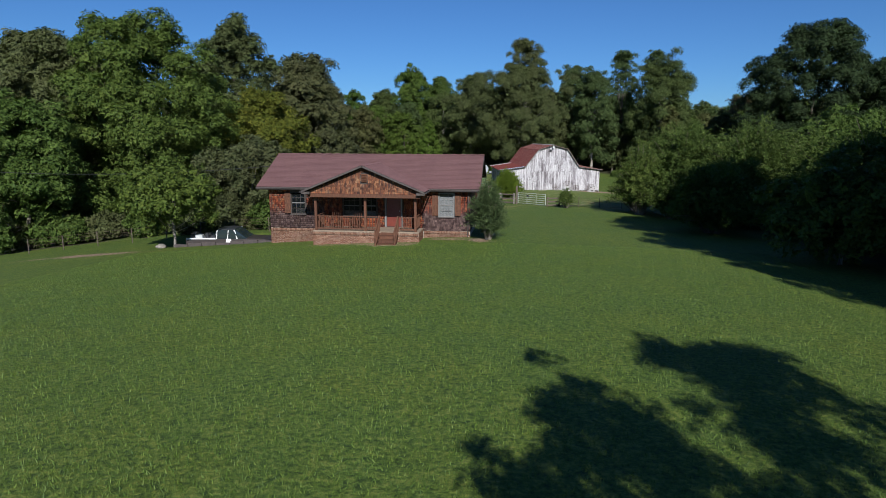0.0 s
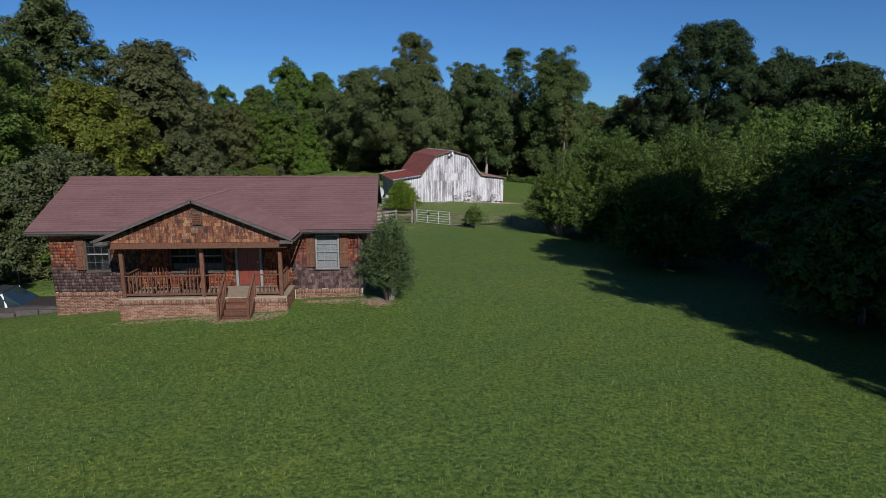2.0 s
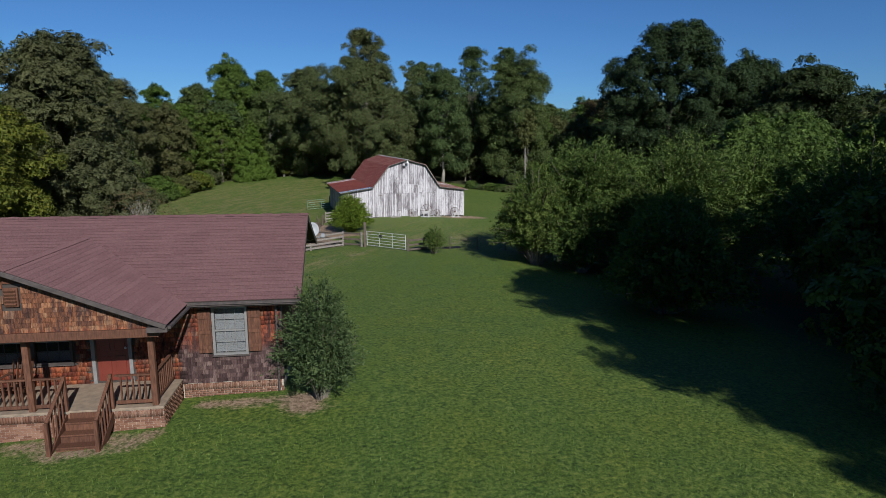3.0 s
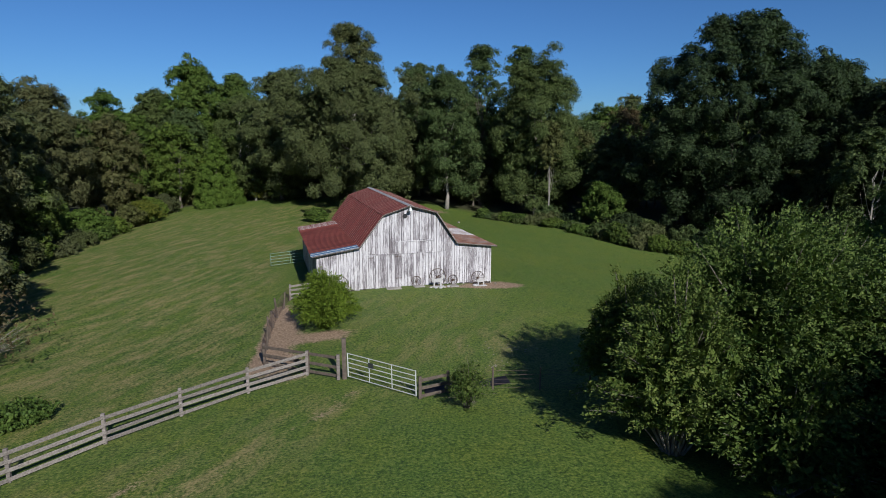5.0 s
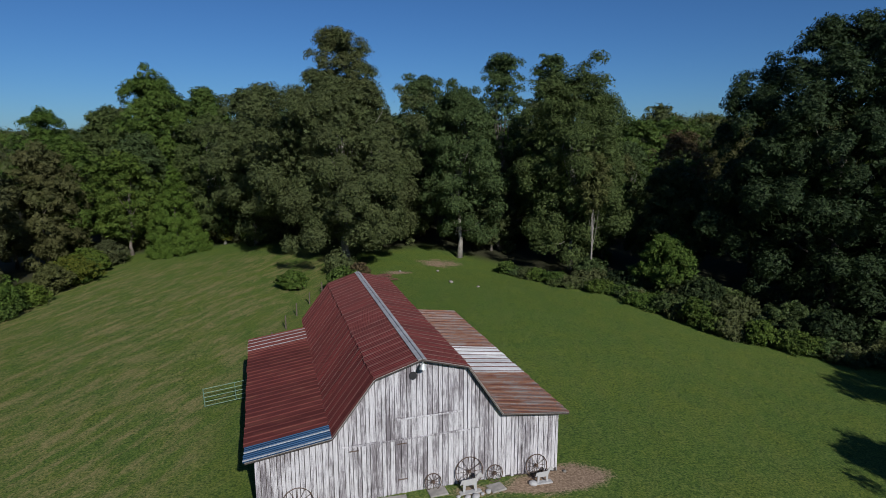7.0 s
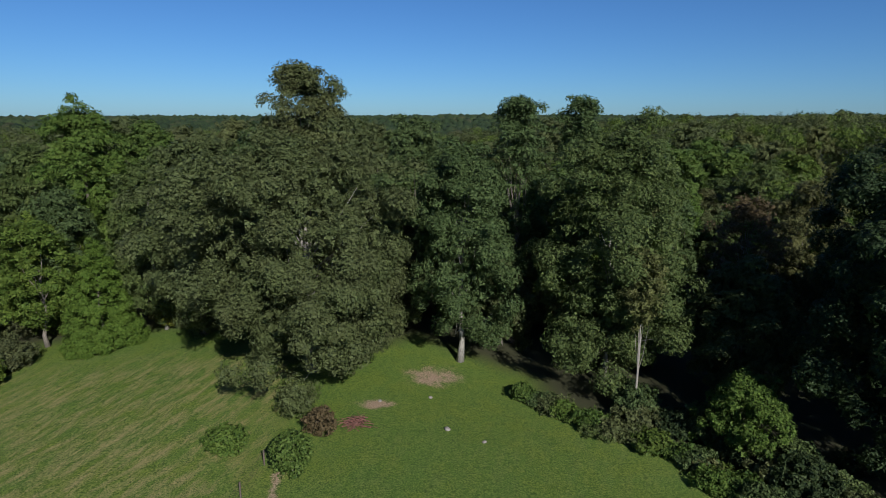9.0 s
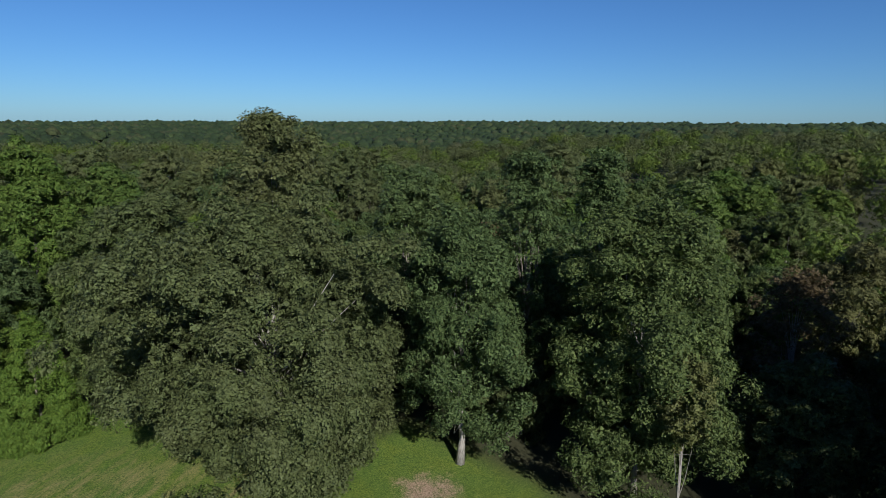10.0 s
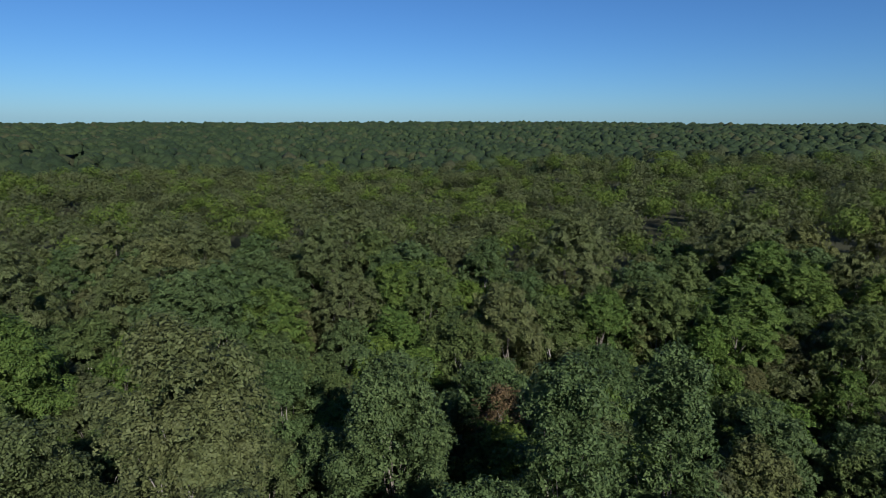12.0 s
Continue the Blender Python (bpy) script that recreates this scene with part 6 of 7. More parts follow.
for i, (x, y, top, r) in enumerate(((8.3, -5.6, 10.0, 2.2), (6.4, -5.4, 7.6, 1.1), (12.2, -5.2, 12.0, 3.0), (23, 3, 15, 4.6), (22.4, 11, 19, 4.8), (22.0, 20.5, 21, 5.4), (26.8, 27, 21, 5.5), (31, 34, 15, 6.0), (36, 48, 13, 6.0), (36, 67, 12, 3.4), (48, 76, 14, 6.5), (19.6, 31.5, 5.2, 3.8), (25.0, 39, 7.0, 4.6))):
    make_tree("tree", "leafy tree at the side of the lawn", "tree", x, y, top, r, LEAF_GREEN, 70 + i, 1.6 if i < 6 else 0.4, 2.4 if i > 2 else 1.5, 0.6 if i > 2 else 0.45, absolute=False, lump=0.5, core=i > 2)
make_tree("tree", "browning bushy tree beyond the house", "tree", -21.5, 79, 7.5, 4.6, LEAF_BROWN, 90, 0.3, 2.6, 0.5)
make_tree("bare_tree", "grey half-dead tree with bare spreading limbs", "tree", -14.8, 71, 3.6, 3.4, LEAF_DRY, 91, 0.8, 0.10, 0.22, 0.09, BARK_PALE, "broad", 60, 3, 0.4, core=False)
for i in range(9):
    shrub("bush", "shaded shrub under the lawn-edge trees", -42 + i * 2.3, 47.5 + 1.2 * (i % 3), 2.6, 1.8, (LEAF_GREEN, LEAF_OAK, LEAF_BROWN)[i % 3], 180 + i, 2.5, 0.3, group="lawn edge shrubs")
for i in range(7):
    shrub("bush", "dark shrub in the shade behind the truck", -23.5 + i * 1.75, 46.2 + 0.9 * (i % 2), 2.2 + 0.5 * (i % 3), 1.5, (LEAF_OAK, LEAF_GREEN, LEAF_BROWN)[i % 3], 430 + i, 2.4, 0.28, group="shrubs behind the truck")
# bushes
spray_bush("bush", "dark green feathery bush at the house corner", "bush", 1.6, 35.25, 3.8, 1.25, LEAF_SHRUB, 81, 330, 80, 0.13, 0.38, "", 500, 0.02, 0.2)
spray_bush("bush", "bright green rounded bush on bare soil", "bush", 2.3, 74.2, 3.6, 1.8, LEAF_CLIP, 82, 560, 80, 0.16, 0.45, "", 1200, 0.02, 0.05)
spray_bush("bush", "small vase-shaped green bush beside the tube gate", "bush", 8.45, 61.9, 2.1, 1.0, LEAF_THICKET, 83, 110, 55, 0.12, 0.4, "", 120, 0.014, 0.3)
shrub("bush", "pale green shrub standing before the wood", 37.9, 115.5, 6.8, 3.1, LEAF_BRIGHT, 84, 2.8, 0.30, lump=0.5)
shrub("bush", "low shrub on the pasture", -9.8, 64.5, 0.9, 1.4, LEAF_GREEN, 85, 2.8, 0.18)
shrub("bush", "low dry shrub on the pasture", -12.6, 64.8, 0.9, 1.3, LEAF_DRY, 86, 2.5, 0.18)
shrub("bush", "bright green overgrowth on the old fence line", -0.2, 119.6, 1.9, 1.7, LEAF_BRIGHT, 87, 2.8, 0.28)
shrub("bush", "dark green overgrowth on the old fence line", 4.8, 116.3, 2.9, 1.5, LEAF_GREEN, 88, 2.8, 0.28)
shrub("bush", "reddening overgrowth on the old fence line", 6.5, 120.9, 2.2, 1.3, LEAF_DRY, 89, 2.2, 0.26)
rng2 = random.Random(8)
for i in range(34):
    u = i / 33
    y = 126 - 29 * u
    x = float(np.interp(y, (97, 101.5, 105, 111, 116, 121, 126), (43.5, 36.6, 34.4, 32.8, 30.8, 26.2, 22.5))) + rng2.uniform(-0.6, 0.8)
    shrub("bush", "tangled shrub along the wood's edge", x + 1.5, y, rng2.uniform(0.7, 1.5) + (1.3 * rng2.random() if y < 110 else 0.0), rng2.uniform(1.1, 1.9), (LEAF_GREEN, LEAF_BRIGHT, LEAF_OAK, LEAF_OAK_GREEN)[(i * 7 + i // 3) % 4 if i % 5 else 0], 100 + i, 2.6, 0.3, group="wood edge shrubs", lump=0.55)
for i in range(18):
    y = 124 - 26 * i / 17
    x = float(np.interp(y, (97, 101.5, 105, 111, 116, 121, 126), (43.5, 36.6, 34.4, 32.8, 30.8, 26.2, 22.5))) + rng2.uniform(5.5, 9.0)
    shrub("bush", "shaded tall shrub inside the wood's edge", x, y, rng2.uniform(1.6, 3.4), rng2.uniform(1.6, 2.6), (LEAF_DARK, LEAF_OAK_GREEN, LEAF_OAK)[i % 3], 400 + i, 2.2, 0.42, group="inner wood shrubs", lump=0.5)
for i in range(16):
    u = i / 15
    x, y = -24.5 - 3.5 * math.sin(3.14 * u), 78 + 62 * u
    shrub("bush", "shrub along the pasture's edge", x + rng2.uniform(-1, 1), y, rng2.uniform(1.5, 4.0), rng2.uniform(1.6, 2.8), (LEAF_GREEN, LEAF_BRIGHT, LEAF_BROWN, LEAF_OAK)[(i * 5 + i // 4) % 4], 140 + i, 2.6, 0.32, group="pasture edge shrubs", lump=0.5)
for i in range(26):
    x = -34 + 3.0 * i + rng2.uniform(-1, 1)
    if 15.5 < x < 20 or -20 < x < -13:
        continue
    y = (148.5 if x < -8 else 146.4 if x < 12 else 143.4) + rng2.uniform(-1.5, 1.5)
    shrub("bush", "shaded undergrowth at the foot of the wood", x, y, rng2.uniform(2.0, 4.5), rng2.uniform(1.8, 2.8), (LEAF_GREEN, LEAF_OAK, LEAF_BROWN)[i % 3], 300 + i, 2.3, 0.38, group="wood foot undergrowth", lump=0.5)
# trees and bushes round the pasture's corner
make_tree("tree", "pale green tree rising at the pasture's corner", "tree", -40.0, 161.0, 18.8, 4.4, LEAF_BRIGHT, 34, 2, 2.6, 0.6, lump=0.3)
make_tree("tree", "dark green tree beside the poplar", "tree", -33.0, 166.0, 19.2, 5.6, LEAF_OAK_GREEN, 35, 2, 2.6, 0.62, lump=0.3)
make_tree("tree", "low green tree on the pasture's edge", "tree", -32.0, 111.0, 6.8, 4.4, LEAF_GREEN, 36, 0.2, 2.8, 0.42, lump=0.4)
shrub("bush", "bright green rounded bush on the pasture's edge", -28.6, 119.8, 4.2, 3.2, LEAF_BRIGHT, 93, 3.0, 0.26, lump=0.4)
shrub("bush", "yellowing spreading bush on the pasture's edge", -25.2, 131.0, 3.4, 2.7, LEAF_YELLOW, 94, 2.6, 0.28, lump=0.5)
shrub("bush", "yellow-green shrub beside the cedar", -10.9, 147.0, 3.8, 1.9, LEAF_YELLOW, 95, 2.4, 0.26, lump=0.5)

# brush heap and stones behind the barn, and the old wire fence up to the oak
bm = bm_new()
for _ in range(70):
    a_, e_ = rng2.uniform(0, 6.28), rng2.uniform(-0.1, 0.5)
    c_ = Vector((rng2.gauss(0, 0.45), rng2.gauss(0, 0.35), 0.08 + 0.5 * rng2.random() ** 2))
    d_ = Vector((math.cos(a_), math.sin(a_), e_ * 0.5)) * rng2.uniform(0.35, 0.8)
    tube(bm, [c_ - d_, c_ + Vector((0, 0, 0.06)), c_ + d_], [0.03, 0.026, 0.01], 5)
heap = tagged(new("brush_heap", mesh_of(bm, "brush_heap", BRUSH)), "heap of cut red-brown brushwood near the oak", "brush heap", "", "stuff")
heap.matrix_world = Matrix.Translation((9.15, 121.9, gz(9.15, 121.9)))
for x, y, s_ in ((16.2, 120.7, 0.28), (18.7, 118.6, 0.2), (15.6, 126.3, 0.22), (11.2, 125.8, 0.2)):
    stone(x, y, s_, "weathered grey field stone on the mown grass", STONE, "stones on the back lawn")
wire_fence = thing("wire_fence", Matrix.Translation((0, 0, 0)), "old rusty wire fence with leaning grey posts", "fence")
line_ = [(-0.6, 99.5), (-0.3, 103.0), (0.3, 107.0), (0.9, 110.4), (1.8, 113.8), (2.8, 117.3)]
for x, y in line_:
    fence_post(wire_fence, x, y, 1.15, 0.10, POST_DARK)
for (xa, ya), (xb, yb) in zip(line_, line_[1:]):
    for h_ in (0.35, 0.7, 1.05):
        bm = bm_new()
        tube(bm, [(xa, ya, gz(xa, ya) + h_), (xb, yb, gz(xb, yb) + h_)], 0.008, 5)
        part("wire", bm, IRON, wire_fence)

# ---- woods ----
models = []
for grade, (size_, cover_) in enumerate(((0.60, 1.9), (1.0, 1.7))):
    kinds = ((LEAF_OAK, 18, 5.2, BARK), (LEAF_OAK_GREEN, 19, 5.4, BARK_PALE), (LEAF_GREEN, 18, 5.0, BARK), (LEAF_BROWN, 17, 4.8, BARK_PALE), (LEAF_OAK_GREEN, 20, 5.6, BARK_PALE), (LEAF_BRIGHT, 17, 4.6, BARK))
    for i, (lf, top, r, bk) in enumerate(kinds):
        models.append((grade, make_tree("forest_tree", "broad-leaved tree in the thick wood", "tree", 0, 0, top, r, lf, 200 + i + 10 * grade, 2.5, cover_, size_, bark=bk, limbs=12, group="trees of the wood", lump=0.3, absolute=False, rc=1.0, core=False, boughs=1.0)))
taken = [(5.2, 132, 9), (5, 140, 5), (19.6, 134, 4.5), (32.3, 128, 6), (26.2, 138.5, 4), (33.1, 139, 4), (-6.9, 143.4, 5), (53, 111, 10), (65.5, 96, 7), (16.4, 146.5, 4.5), (26.6, 154.5, 3.5), (72, 84, 7), (69.2, 115.1, 8), (-24.2, 160.5, 5.5), (-17.5, 164, 5), (49.4, 133.6, 7), (60.5, 139, 6), (-17.2, 143.6, 5), (-40, 161, 4.5), (-33, 166, 5), (-38.5, 134, 6)]
rngf = np.random.default_rng(5)
spots = []
for x0, x1, y0, y1, step in ((-62, -38, 66, 96, 8.0), (-76, -46, 97, 150, 9.5), (58, 92, 92, 150, 9.0), (-110, 130, 146, 226, 7.2)):
    for gy in np.arange(y0, y1, step):
        for gx_ in np.arange(x0, x1, step):
            x, y = gx_ + rngf.uniform(-2.6, 2.6), gy + rngf.uniform(-2.6, 2.6)
            if y > 150 and abs(x - 14 - 0.15 * (y - 107)) > 0.80 * (y - 95):
                continue
            if all((x - a) ** 2 + (y - b) ** 2 > c * c for a, b, c in taken):
                spots.append((x, y))
spots.sort(key=lambda s: (s[1] > 200, s[1]))
used_first = set()
for i, (x, y) in enumerate(spots[:285]):
    j = int(rngf.integers(0, 6)) + (6 if y > 176 or abs(x - 14) > 60 else 0)
    src = models[j][1]
    sc = rngf.uniform(0.74, 1.15)
    m_ = Matrix.Translation((x, y, gz(x, y) - 0.1)) @ pose(0, 0, 0, 0, 0, rngf.uniform(0, 360)) @ Matrix.Diagonal((sc, sc, sc * rngf.uniform(0.92, 1.06), 1))
    if j in used_first:
        copy_thing(src, m_)
    else:
        used_first.add(j)
        src.matrix_basis = m_

# woods farther off: crowns of large sprays, then plain crowns to the horizon
def far_woods(near, far_, spacing, cx, cy, seed, half):
    """Scattered spots for crowns between two distances, in a fan that opens ahead."""
    rng_ = np.random.default_rng(seed)
    ys = np.arange(cy + near * 0.6, cy + far_, spacing)
    pts = []
    for yy in ys:
        w = half * (yy - cy) + 40
        n = int(2 * w / spacing)
        xs = cx + 0.15 * (yy - cy) + np.linspace(-w, w, n) + rng_.uniform(-0.8, 0.8, n) * spacing
        pts.append(np.stack([xs, yy + rng_.uniform(-0.8, 0.8, n) * spacing], -1))
    pts = np.concatenate(pts)
    d = np.hypot(pts[:, 0] - cx, pts[:, 1] - cy)
    pts = pts[(d > near) & (d < far_)]
    return rng_, pts


def hill(x, y):
    """The lie of the far woods: low ridges that rise towards the horizon."""
    d = np.hypot(x - 14, y - 107)
    low = ground_z(x, y) * np.clip(1 - (d - 200) / 300, 0.3, 1) * (d < 900)
    waves = 3.0 * np.sin(x / 170 + 0.7) * np.sin(y / 210 + 1.9) + 1.5 * np.sin(x / 75) * np.cos(y / 95)
    east = 7.0 * np.exp(-(((x - 330) / 150) ** 2 + ((y - 430) / 120) ** 2))
    rise = 9.0 * np.clip((d - 600) / 900, 0, 1)
    side = 6.0 * np.clip((x - 60) / 60, 0, 1) * np.clip((d - 60) / 80, 0, 1) * np.clip((520 - d) / 250, 0, 1)
    west = 8.0 * np.exp(-(((x + 215) / 90) ** 2 + ((y - 620) / 130) ** 2))
    return low + rise + side + west + np.clip((d - 180) / 600, 0, 1) * (-2.5 + np.clip(0.012 * x, -4, 4) + waves) + east


near_set = np.array(spots[:285])
rng_, pts = far_woods(60, 330, 7.6, 14, 107, 6, 0.86)
d2 = ((pts[:, None, :] - near_set[None, :, :]) ** 2).sum(-1).min(1)
pts = pts[(d2 > 30) & (pts[:, 1] > 150)]
groups = [[], [], []]
for i, p in enumerate(pts):
    groups[int(rng_.integers(0, 3))].append(p)
for lf, g in zip((LEAF_OAK, LEAF_GREEN, LEAF_BROWN), groups):
    g = np.array(g)
    cs, rs = [], []
    for x, y in g:
        r = rng_.uniform(3.4, 5.2)
        zt = float(hill(x, y)) + rng_.uniform(12.5, 20.5)
        cs.append((x, y, zt - r * 0.8))
        rs.append(r * 0.85)
        for _ in range(5):
            a_ = rng_.uniform(0, 6.28)
            cs.append((x + math.cos(a_) * r * 0.6, y + math.sin(a_) * r * 0.6, zt - r * rng_.uniform(0.5, 1.3)))
            rs.append(r * rng_.uniform(0.35, 0.5))
    cs, rs = np.array(cs), np.array(rs)
    v, f = leaves(rng_, cs, rs, 64, 0.9, None, 0.8, 0.65, True)
    tagged(new("distant_trees", arrays_mesh("distant_trees", v, f, lf)), "thick mixed wood of green and browning crowns", "wood", "", "stuff")

k = Nodes("far_canopy")
pos_ = k.place()
f1_ = k.noise(0.9, 5.0, 0.7, pos_)
f2_ = k.noise(0.02, 3.0, 0.6, pos_)
col = k.ramp(k.island(), [(0.0, (0.016, 0.029, 0.012)), (0.5, (0.025, 0.041, 0.016)), (0.85, (0.036, 0.052, 0.019)), (1.0, (0.044, 0.046, 0.022))])
col = k.mix(0.8, col, k.ramp(f1_, [(0.3, (0.35, 0.38, 0.35)), (0.7, (1.5, 1.5, 1.4))]), "MULTIPLY")
col = k.mix(0.5, col, k.ramp(f2_, [(0.35, (0.75, 0.85, 0.9)), (0.65, (1.2, 1.15, 0.95))]), "MULTIPLY")
k.bump(f1_, 1.0, 1.2)
CANOPY = k.done(col, 0.8, 0.0, 0.2)
rng_, pts = far_woods(300, 2300, 10.5, 14, 107, 9, 0.86)
dist = np.hypot(pts[:, 0] - 14, pts[:, 1] - 107)
pts = pts[rng_.uniform(size=len(pts)) < np.clip(700 / dist, 0.30, 1.0) ** 1.6]
dist = np.hypot(pts[:, 0] - 14, pts[:, 1] - 107)
bm = bmesh.new()
bmesh.ops.create_icosphere(bm, subdivisions=1, radius=1.0)
ico_v = np.array([v.co[:] for v in bm.verts])
ico_f = np.array([[v.index for v in f.verts] for f in bm.faces])
bm.free()
keep_f = ico_v[ico_f].mean(1)[:, 2] > -0.35
ico_f = ico_f[keep_f]
grow = np.clip(dist / 700, 1.0, 2.4)
N = len(pts)
rad = rng_.uniform(3.0, 6.6, N) * grow
lumps = 1 + rng_.uniform(-0.24, 0.24, (N, len(ico_v)))
hz_ = hill(pts[:, 0], pts[:, 1]) + rng_.uniform(11.0, 17.5, N) - 4.5
V = ico_v[None] * lumps[:, :, None] * rad[:, None, None] * np.array([1, 1, 0.85])
V = V + np.stack([pts[:, 0], pts[:, 1], hz_ - 0.3 * (rad - 5)], -1)[:, None, :]
F_ = ico_f[None] + (np.arange(N) * len(ico_v))[:, None, None]
tagged(new("far_woods", arrays_mesh("far_woods", V.reshape(-1, 3), F_.reshape(-1, 3), CANOPY)), "unbroken green forest rolling to the horizon", "wood", "", "stuff")

# ---- blades of grass on the near lawn ----
rng_ = np.random.default_rng(21)
n_b = 210000
by = 4 + 30 * rng_.uniform(size=n_b) ** 1.5
bx = rng_.uniform(-20, 17, n_b)
bh = rng_.uniform(0.04, 0.09, n_b)
ba = rng_.uniform(0, 6.28, n_b)
bw = rng_.uniform(0.005, 0.011, n_b)
p0 = np.stack([bx, by, ground_z(bx, by) - 0.01], -1)
dx = np.stack([np.cos(ba) * bw, np.sin(ba) * bw, np.zeros(n_b)], -1)
tip_ = p0 + np.stack([rng_.normal(size=n_b) * 0.03, rng_.normal(size=n_b) * 0.03, bh], -1)
tagged(new("grass", arrays_mesh("grass", np.stack([p0 - dx, p0 + dx, tip_], 1).reshape(-1, 3), np.arange(3 * n_b).reshape(-1, 3), BLADES)), "short mown blades of lawn grass", "grass", "", "stuff")

# ---- small pieces of the house: shakes, then bricks ----
rp = random.Random(17)


def piece_meshes(widths, h, d, material, name):
    """A handful of wedge-shaped pieces, thicker at the foot."""
    out_ = []
    for w in widths:
        bm = bm_new()
        vs = [bm.verts.new(p) for p in ((0, -d, 0), (w, -d, 0), (w, 0, 0), (0, 0, 0), (0, -d * 0.35, h), (w, -d * 0.35, h), (w, 0, h), (0, 0, h))]
        for f in ((3, 2, 1, 0), (4, 5, 6, 7), (0, 1, 5, 4), (1, 2, 6, 5), (2, 3, 7, 6), (3, 0, 4, 7)):
            bm.faces.new([vs[i] for i in f])
        out_.append((w, mesh_of(bm, name, material)))
    return out_


SHAKES = piece_meshes((0.09, 0.115, 0.14, 0.17, 0.20), 0.19, 0.040, SHAKE, "shake")
BRICKS = piece_meshes((0.195, 0.0925), 0.057, 0.014, BRICK, "brick")
shake_host = house.children[0]


def put_piece(me_, x, y, z, parent, single, store):
    if single:
        ob_ = new(me_.name.split(".")[0], me_)
        ob_.parent = parent
        ob_.location = (x, y, z)
    else:
        o = len(store[0])
        store[0].extend((v.co.x + x, v.co.y + y, v.co.z + z) for v in me_.vertices)
        store[1].extend([i + o for i in p.vertices] for p in me_.polygons)


def clear_of(x0, x1, z0, z1, holes):
    return not any(x1 > h[0] and x0 < h[1] and z1 > h[2] and z0 < h[3] for h in holes)


HOLES = [(a - 0.06, b + 0.06, c - 0.06, d + 0.06) for a, b, c, d in WINDOWS] + [(DOOR[0] - 0.08, DOOR[1] + 0.08, 0, DOOR[3] + 0.06)]
store = ([], [])
inner_ = ([], [])
singles = 0
for row in range(19):
    z = 0.43 + row * 0.132
    x = HX0 + rp.uniform(0, 0.02)
    while x < HX1 - 0.1:
        w, me_ = rp.choice(SHAKES)
        if x + w > HX1:
            break
        if clear_of(x, x + w - 0.005, z, z + 0.15, HOLES) and z < 2.8:
            one = x > -2.4 and singles < 190
            singles += one
            put_piece(me_, x, HY0 + 0.02, z + rp.uniform(-0.012, 0.012), shake_host, one, inner_ if PX0 < x < PX1 - 0.1 else store)
        x += w + 0.005
for st_, mat_s in ((store, SHAKE), (inner_, SHAKE_RED)):
    rest = new("shake_cladding", arrays_mesh("shake_cladding", np.array(st_[0]), np.array(st_[1]), mat_s))
    rest.parent = shake_host
    tagged(rest, kind="stuff")
store = ([], [])
for row in range(13):
    z = 2.83 + row * 0.125
    half = (GPK - 0.16 - z - 0.14) / PSL
    if half < 0.15:
        break
    x = GPX - half
    while x < GPX + half:
        w, me_ = rp.choice(SHAKES)
        if x + w > GPX + half + 0.05:
            break
        if clear_of(x, x + w, z, z + 0.2, [(-5.72, -5.40, 3.50, 3.98)]):
            put_piece(me_, x, GW_Y + 0.02, z, gable_wall, True, store)
        x += w + 0.004
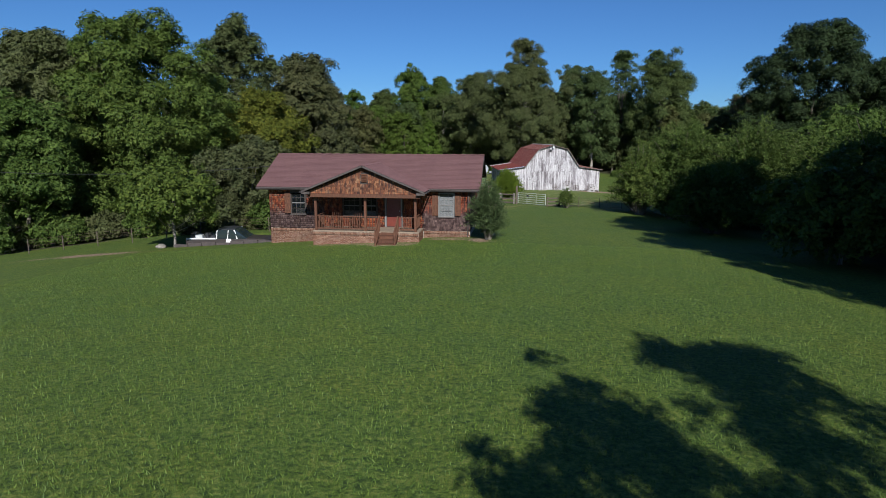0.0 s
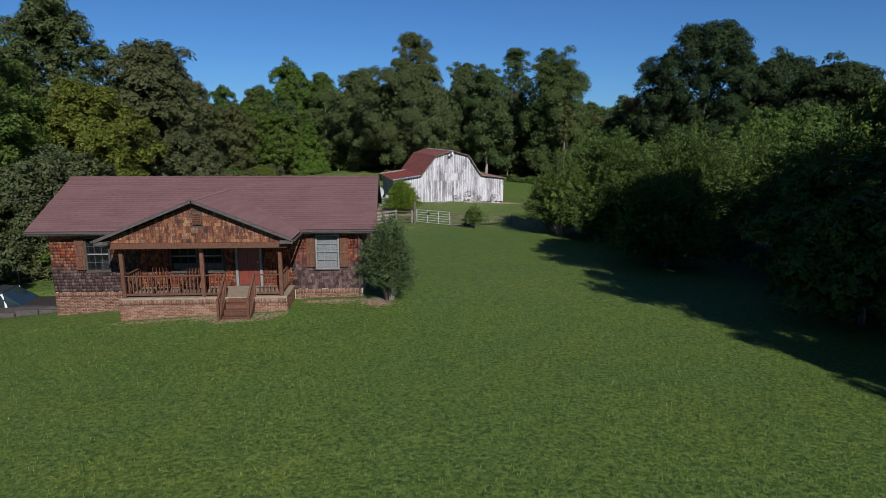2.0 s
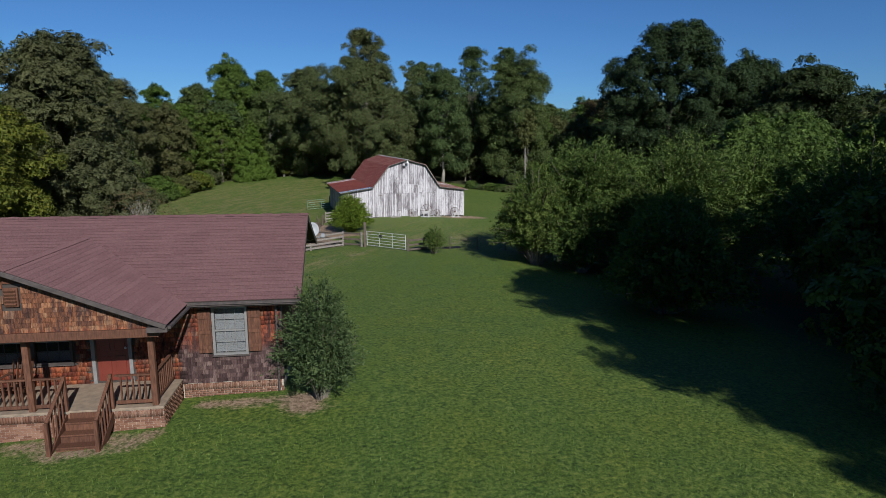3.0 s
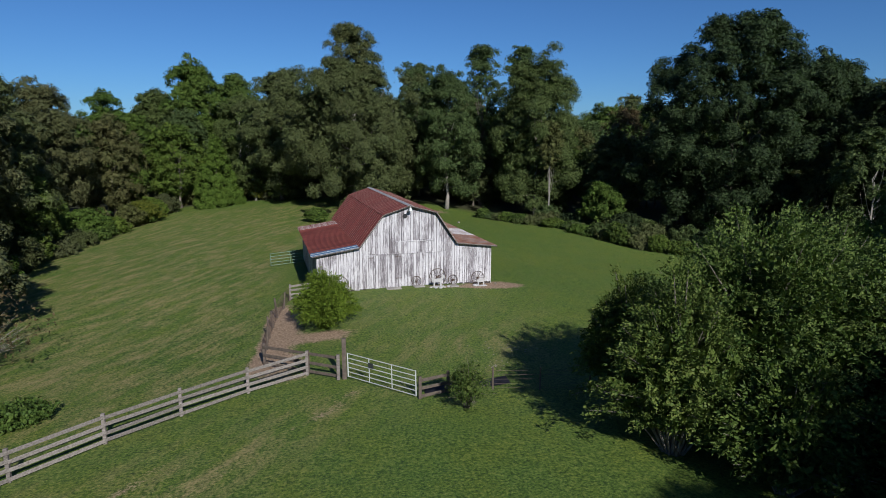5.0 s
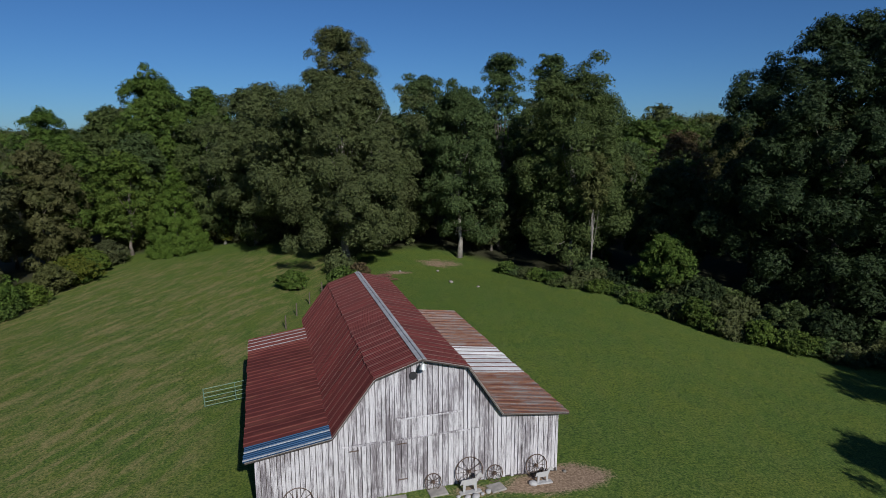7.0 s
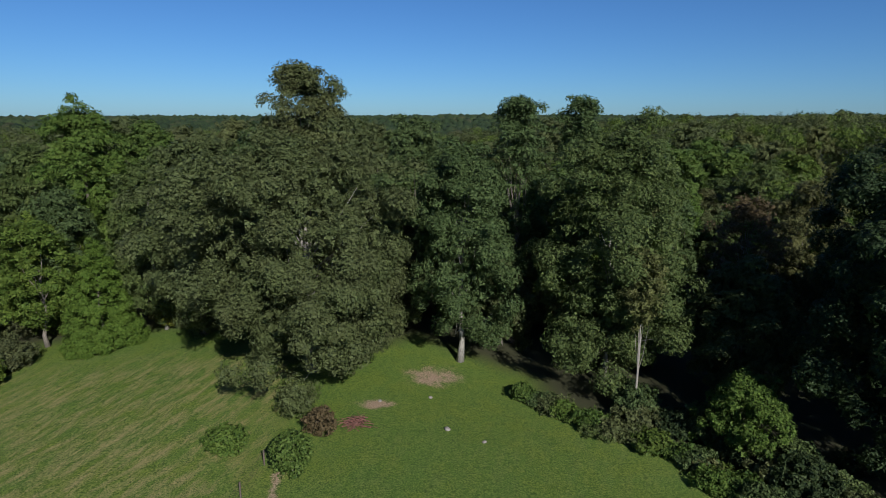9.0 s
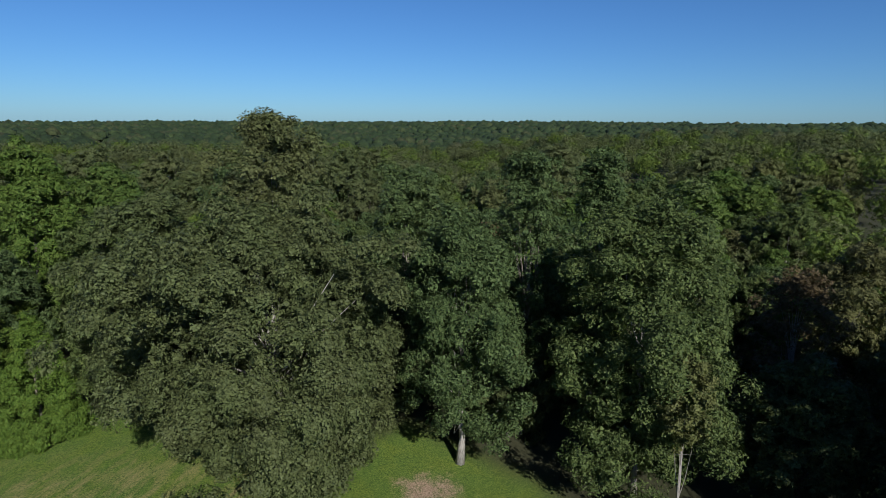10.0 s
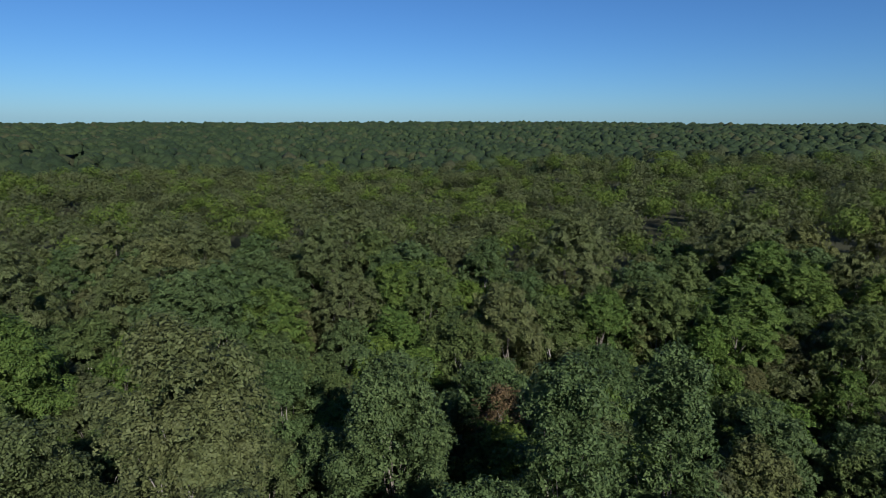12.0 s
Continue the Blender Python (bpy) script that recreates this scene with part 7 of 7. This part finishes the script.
# bricks in running bond, with a soldier course on top
store = ([], [])
singles = 0
for x0, x1, y, z_top, parent, near_ in ((PX0, PX1, PY0 + 0.02, FLOOR - 0.075, porch_base, True), (HX0, PX0 - 0.02, HY0 + 0.03, 0.40, foundation, False), (PX1 + 0.02, HX1, HY0 + 0.03, 0.40, foundation, False)):
    row = 0
    z = z_top - 0.2
    x = x0
    while x < x1 - 0.07:  # upright bricks
        o = len(store[0])
        for a in ((0, -0.016, 0), (0.058, -0.016, 0), (0.058, 0, 0), (0, 0, 0), (0, -0.016, 0.195), (0.058, -0.016, 0.195), (0.058, 0, 0.195), (0, 0, 0.195)):
            store[0].append((x + a[0], y + a[1], z + a[2]))
        store[1].extend([i + o for i in f] for f in ((3, 2, 1, 0), (4, 5, 6, 7), (0, 1, 5, 4), (1, 2, 6, 5), (2, 3, 7, 6), (3, 0, 4, 7)))
        x += 0.067
    z -= 0.067
    while z > -0.75:
        x = x0 + (0.1 if row % 2 else 0.0)
        while x + 0.195 < x1 + 0.01:
            one = near_ and singles < 290
            if gz(x, y) < z + 0.1:
                singles += one
                put_piece(BRICKS[0][1], x, y, z, parent, one, store)
            x += 0.205
        if gz(x0, y) < z + 0.1:
            if row % 2:
                put_piece(BRICKS[1][1], x0, y, z, parent, False, store)
            if x1 - x > 0.09:
                put_piece(BRICKS[1][1], x1 - 0.0925, y, z, parent, False, store)
        z -= 0.067
        row += 1
rest = new("brickwork", arrays_mesh("brickwork", np.array(store[0]), np.array(store[1]), BRICK))
rest.parent = foundation
tagged(rest, kind="stuff")
store = ([], [])
for row in range(16):
    z = FLOOR - 0.145 - row * 0.067
    for j in range(9):
        y = PY0 + 0.02 + j * 0.205
        o = len(store[0])
        for a in ((0, 0, 0), (0.016, 0, 0), (0.016, 0.195, 0), (0, 0.195, 0), (0, 0, 0.057), (0.016, 0, 0.057), (0.016, 0.195, 0.057), (0, 0.195, 0.057)):
            store[0].append((PX1 - 0.02 + a[0], y + a[1] + 0.1 * (row % 2) * (j < 8), z + a[2]))
        store[1].extend([i + o for i in f] for f in ((3, 2, 1, 0), (4, 5, 6, 7), (0, 1, 5, 4), (1, 2, 6, 5), (2, 3, 7, 6), (3, 0, 4, 7)))
rest = new("brickwork", arrays_mesh("brickwork", np.array(store[0]), np.array(store[1]), BRICK))
rest.parent = porch_base
tagged(rest, kind="stuff")
